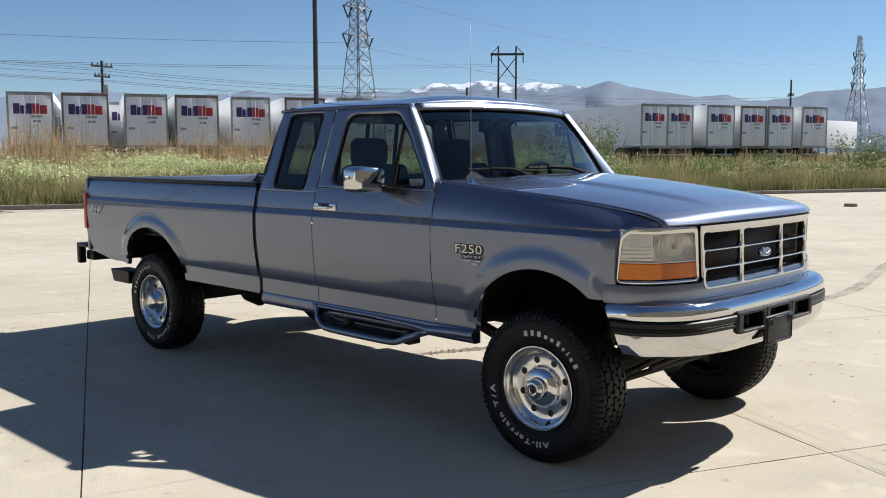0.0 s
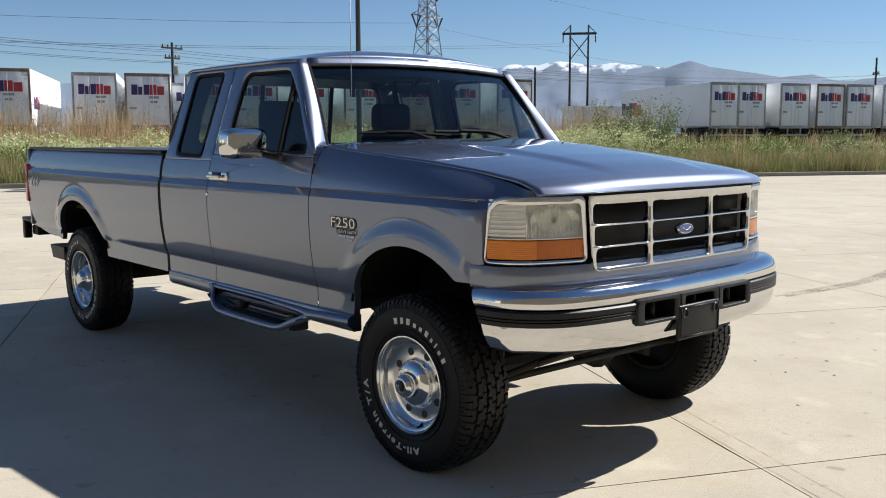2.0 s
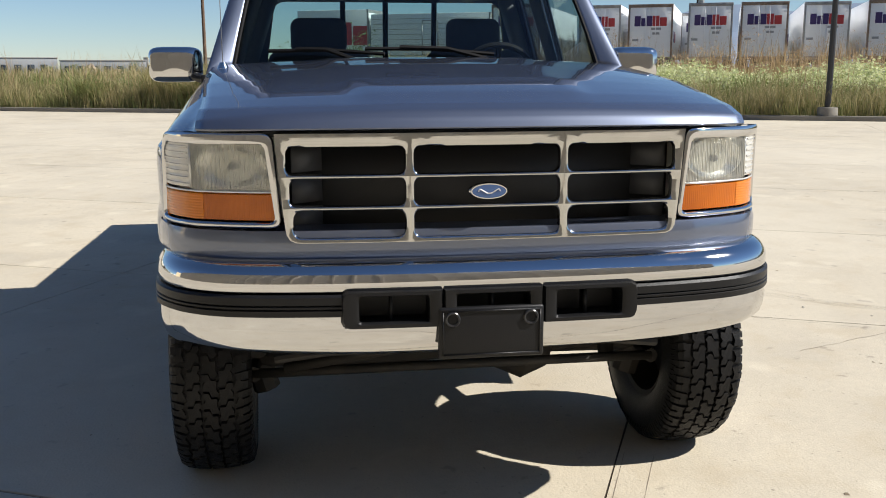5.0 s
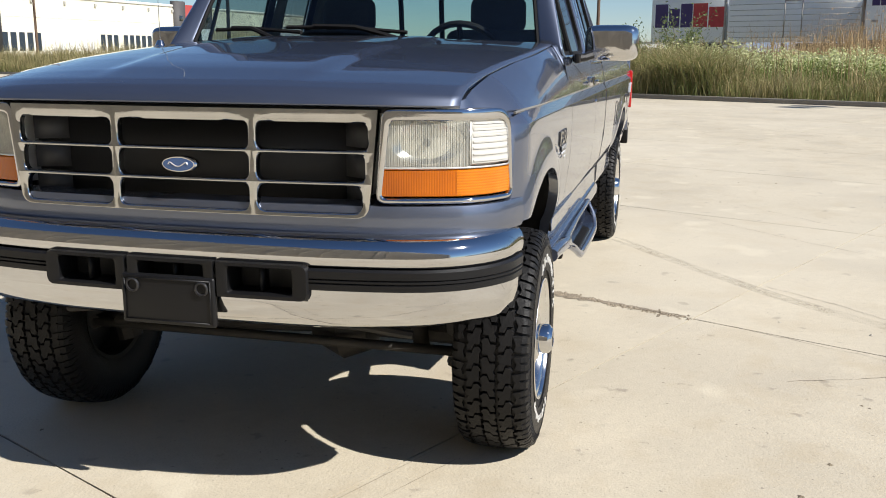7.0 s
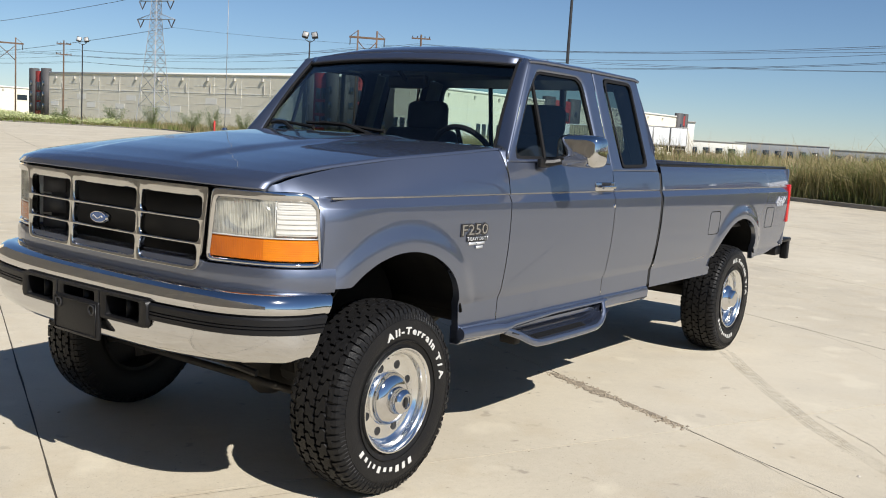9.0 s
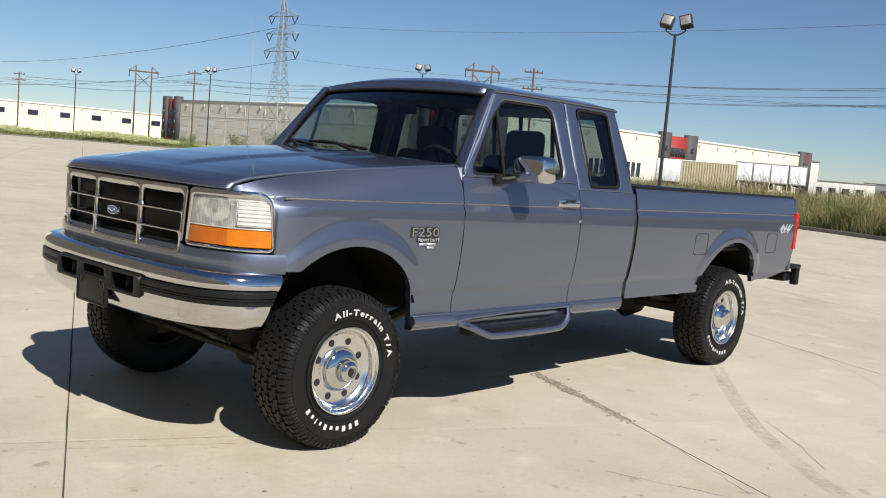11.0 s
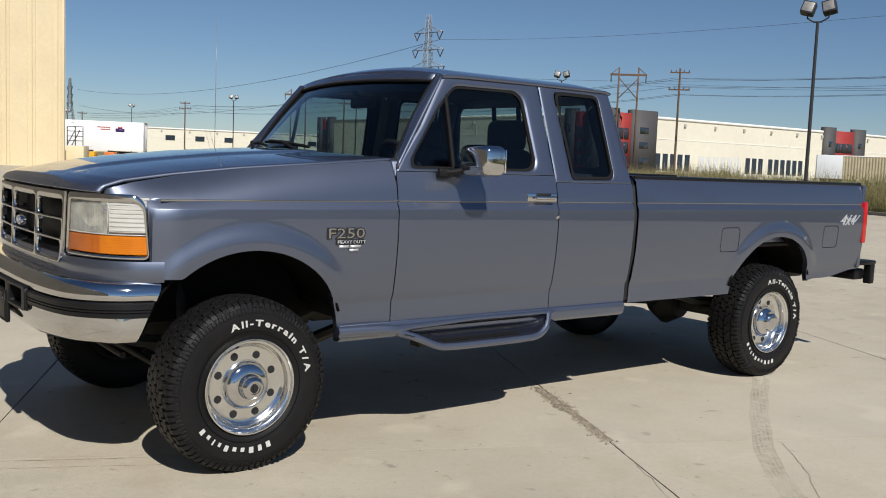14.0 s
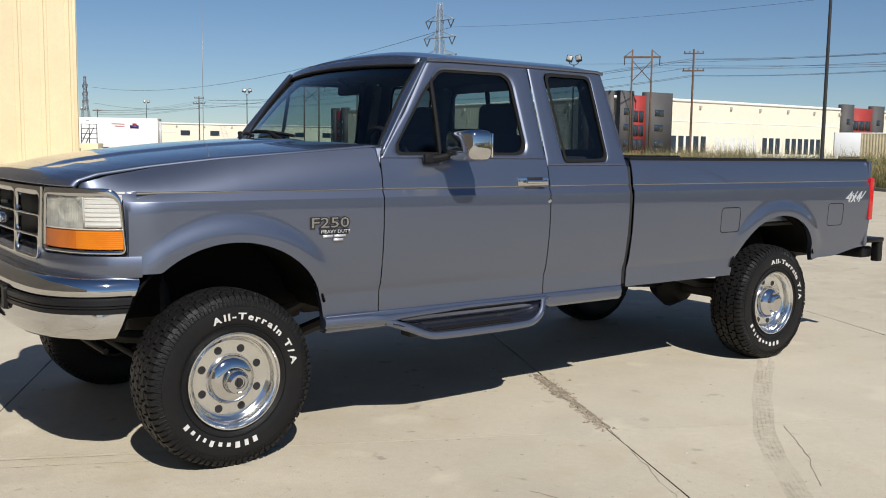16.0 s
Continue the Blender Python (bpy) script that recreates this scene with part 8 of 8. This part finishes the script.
def tyre_mark(points, half, seed, mat):
    """A smear along a curve, in narrow tracks of uneven length."""
    rng = random.Random(seed)
    line = smooth_line([(x, y, 0) for x, y in points], 10)
    bm = bmesh.new()
    for k in range(5):
        o = (k - 2) / 2 * half
        lo, hi = rng.uniform(0, 0.12), rng.uniform(0.88, 1.0)
        rows = []
        for i, p in enumerate(line):
            t = i / (len(line) - 1)
            if not lo <= t <= hi:
                continue
            d = (line[min(i + 1, len(line) - 1)] - line[max(i - 1, 0)]).normalized()
            n = Vector((-d.y, d.x, 0))
            w = half * 0.30 * (1 + 0.3 * math.sin(i * 0.7 + k))
            rows.append([bm.verts.new(p + n * (o - w) + Vector((0, 0, 0.002))), bm.verts.new(p + n * (o + w) + Vector((0, 0, 0.002)))])
        for q, w in zip(rows, rows[1:]):
            bm.faces.new((q[0], q[1], w[1], w[0]))
    ob = part("tyre_mark", bm, mat, None, smooth=False)
    ob.parent = pavement
    ob.matrix_parent_inverse = pavement.matrix_world.inverted()
    ob.visible_shadow = False
    return ob


tyre_mark(((-3.95, 0.90), (-3.4, 1.26), (-2.96, 1.56), (-2.37, 2.0), (-2.0, 2.35), (-1.66, 2.72), (-1.2, 3.4)), 0.042, 3, SMEAR)
tyre_mark(((-1.25, 4.2), (-1.15, 4.9), (-1.12, 6.0), (-1.4, 7.5), (-2.0, 10.1)), 0.060, 4, DARK_SMEAR)


def crumbs(name, count, place, size, mat, seed, label, flat=0.6):
    """Loose bits on the ground: small rough chips."""
    rng = random.Random(seed)
    verts, faces = [], []
    for _ in range(count):
        x, y = place(rng)
        s = size * rng.uniform(0.4, 1.3) ** 2
        a = rng.uniform(0, math.tau)
        b = len(verts)
        for k in range(4):
            t = a + k * math.pi / 2 + rng.uniform(-0.5, 0.5)
            verts.append((x + math.cos(t) * s, y + math.sin(t) * s * rng.uniform(0.6, 1.0), 0.001))
        verts.append((x + rng.uniform(-0.4, 0.4) * s, y + rng.uniform(-0.4, 0.4) * s, 0.001 + s * flat * rng.uniform(0.5, 1.4)))
        faces += [(b, b + 1, b + 4), (b + 1, b + 2, b + 4), (b + 2, b + 3, b + 4), (b + 3, b, b + 4)]
    me = bpy.data.meshes.new(name)
    me.from_pydata(verts, [], faces)
    me.materials.append(mat)
    return tagged(new(name, me), label, "debris", kind="stuff")


def along_crack(rng):
    t = rng.random() ** 0.9
    k = 0.045 * (1 if t < 0.45 else 0.6)
    return -2.24 + 0.42 * t + rng.gauss(0, k * 0.6) + 0.03 * (t > 0.6), 0.43 + 1.04 * t + rng.gauss(0, k)


crumbs("crack_rubble", 520, along_crack, 0.009, RUBBLE, 5, "crushed concrete rubble along a broken joint")
rng = random.Random(15)
bm = bmesh.new()
rows = []
for i in range(41):
    t = i / 40
    c = Vector((-2.25 + 0.43 * t, 0.41 + 1.06 * t, 0.0025))
    n = Vector((0.93, -0.37, 0))
    w = (0.012 + 0.05 * math.sin(min(1.0, t * 1.1) * math.pi) ** 0.6 * (0.6 + 0.4 * noise.noise(Vector((t * 6, 2, 1))))) * (1.0 if t < 0.5 else 0.6)
    rows.append([bm.verts.new(c - n * (w * rng.uniform(0.5, 1.2))), bm.verts.new(c + n * (w * rng.uniform(0.6, 1.5)))])
for q, w in zip(rows, rows[1:]):
    bm.faces.new((q[0], q[1], w[1], w[0]))
spall = part("spalled_joint", bm, RUBBLE, None, smooth=False)
spall.parent = pavement
spall.matrix_parent_inverse = pavement.matrix_world.inverted()
LEAF_BROWN = material("dry_leaf_bits", (0.16, 0.125, 0.085), 0.9, per_island=0.8, dark=(0.26, 0.22, 0.15))
PALE_CHIP = material("pale_chips", (0.55, 0.51, 0.44), 0.9, per_island=0.6, dark=(0.25, 0.22, 0.18))
crumbs("ground_litter", 230, lambda r: (r.uniform(-9, 5), r.uniform(-7, 7)), 0.010, LEAF_BROWN, 6, "dry leaf bits and grit on the concrete", 0.25)
crumbs("ground_litter", 260, lambda r: (r.uniform(-9, 5), r.uniform(-7, 7)), 0.010, PALE_CHIP, 7, "pale concrete chips on the lot", 0.4)

block = part("concrete_chunk", box((-0.17, -0.09, -0.004), (0.17, 0.09, 0.085), 0.018, 2), RUBBLE)
block.matrix_world = pose(-7.4, 22.6, 0.004, 0, 0, 12)
tagged(block, "loose grey concrete chunk lying on the lot", "concrete chunk")

# saw lines cut beside one joint, and a few hairline cracks
CRACK = material("dirt_filled_crack", (0.21, 0.175, 0.135), 0.95, vary=0.5, scale=14, dark=(0.30, 0.26, 0.20))


def hairline(a, b, wide, wander, seed):
    rng = random.Random(seed)
    a, b = Vector((*a, 0.0015)), Vector((*b, 0.0015))
    d = (b - a).normalized()
    n = Vector((-d.y, d.x, 0))
    bm = bmesh.new()
    rows, off = [], 0.0
    k = max(8, int((b - a).length / 0.05))
    for i in range(k + 1):
        off += rng.gauss(0, wander)
        off *= 0.96
        w = wide * rng.uniform(0.3, 1.2)
        p = a.lerp(b, i / k) + n * off
        rows.append([bm.verts.new(p - n * w), bm.verts.new(p + n * w)])
    for q, w in zip(rows, rows[1:]):
        bm.faces.new((q[0], q[1], w[1], w[0]))
    ob = part("hairline_crack", bm, CRACK, None, smooth=False)
    ob.parent = pavement
    ob.matrix_parent_inverse = pavement.matrix_world.inverted()


for k, (o, w) in enumerate(((0.045, 0.0014), (0.150, 0.0012))):
    p, q = Vector((0.15, 0.58, 0)) + V * o, Vector((2.4, -0.48, 0)) + V * o
    hairline(p.xy, q.xy, w, 0.0008, 40 + k)
for k, (a, b) in enumerate((((-0.9, 1.9), (-1.25, 2.9)), ((-1.82, 1.47), (-1.24, 2.49)), ((-5.25, 1.24), (-3.39, 2.99)), ((-2.6, 1.95), (-1.95, 2.53)), ((-4.9, 2.6), (-5.8, 2.0)), ((-0.2, -3.3), (0.7, -3.1)), ((-3.4, -3.9), (-2.6, -4.3)))):
    hairline(a, b, 0.0018, 0.006, 60 + k)
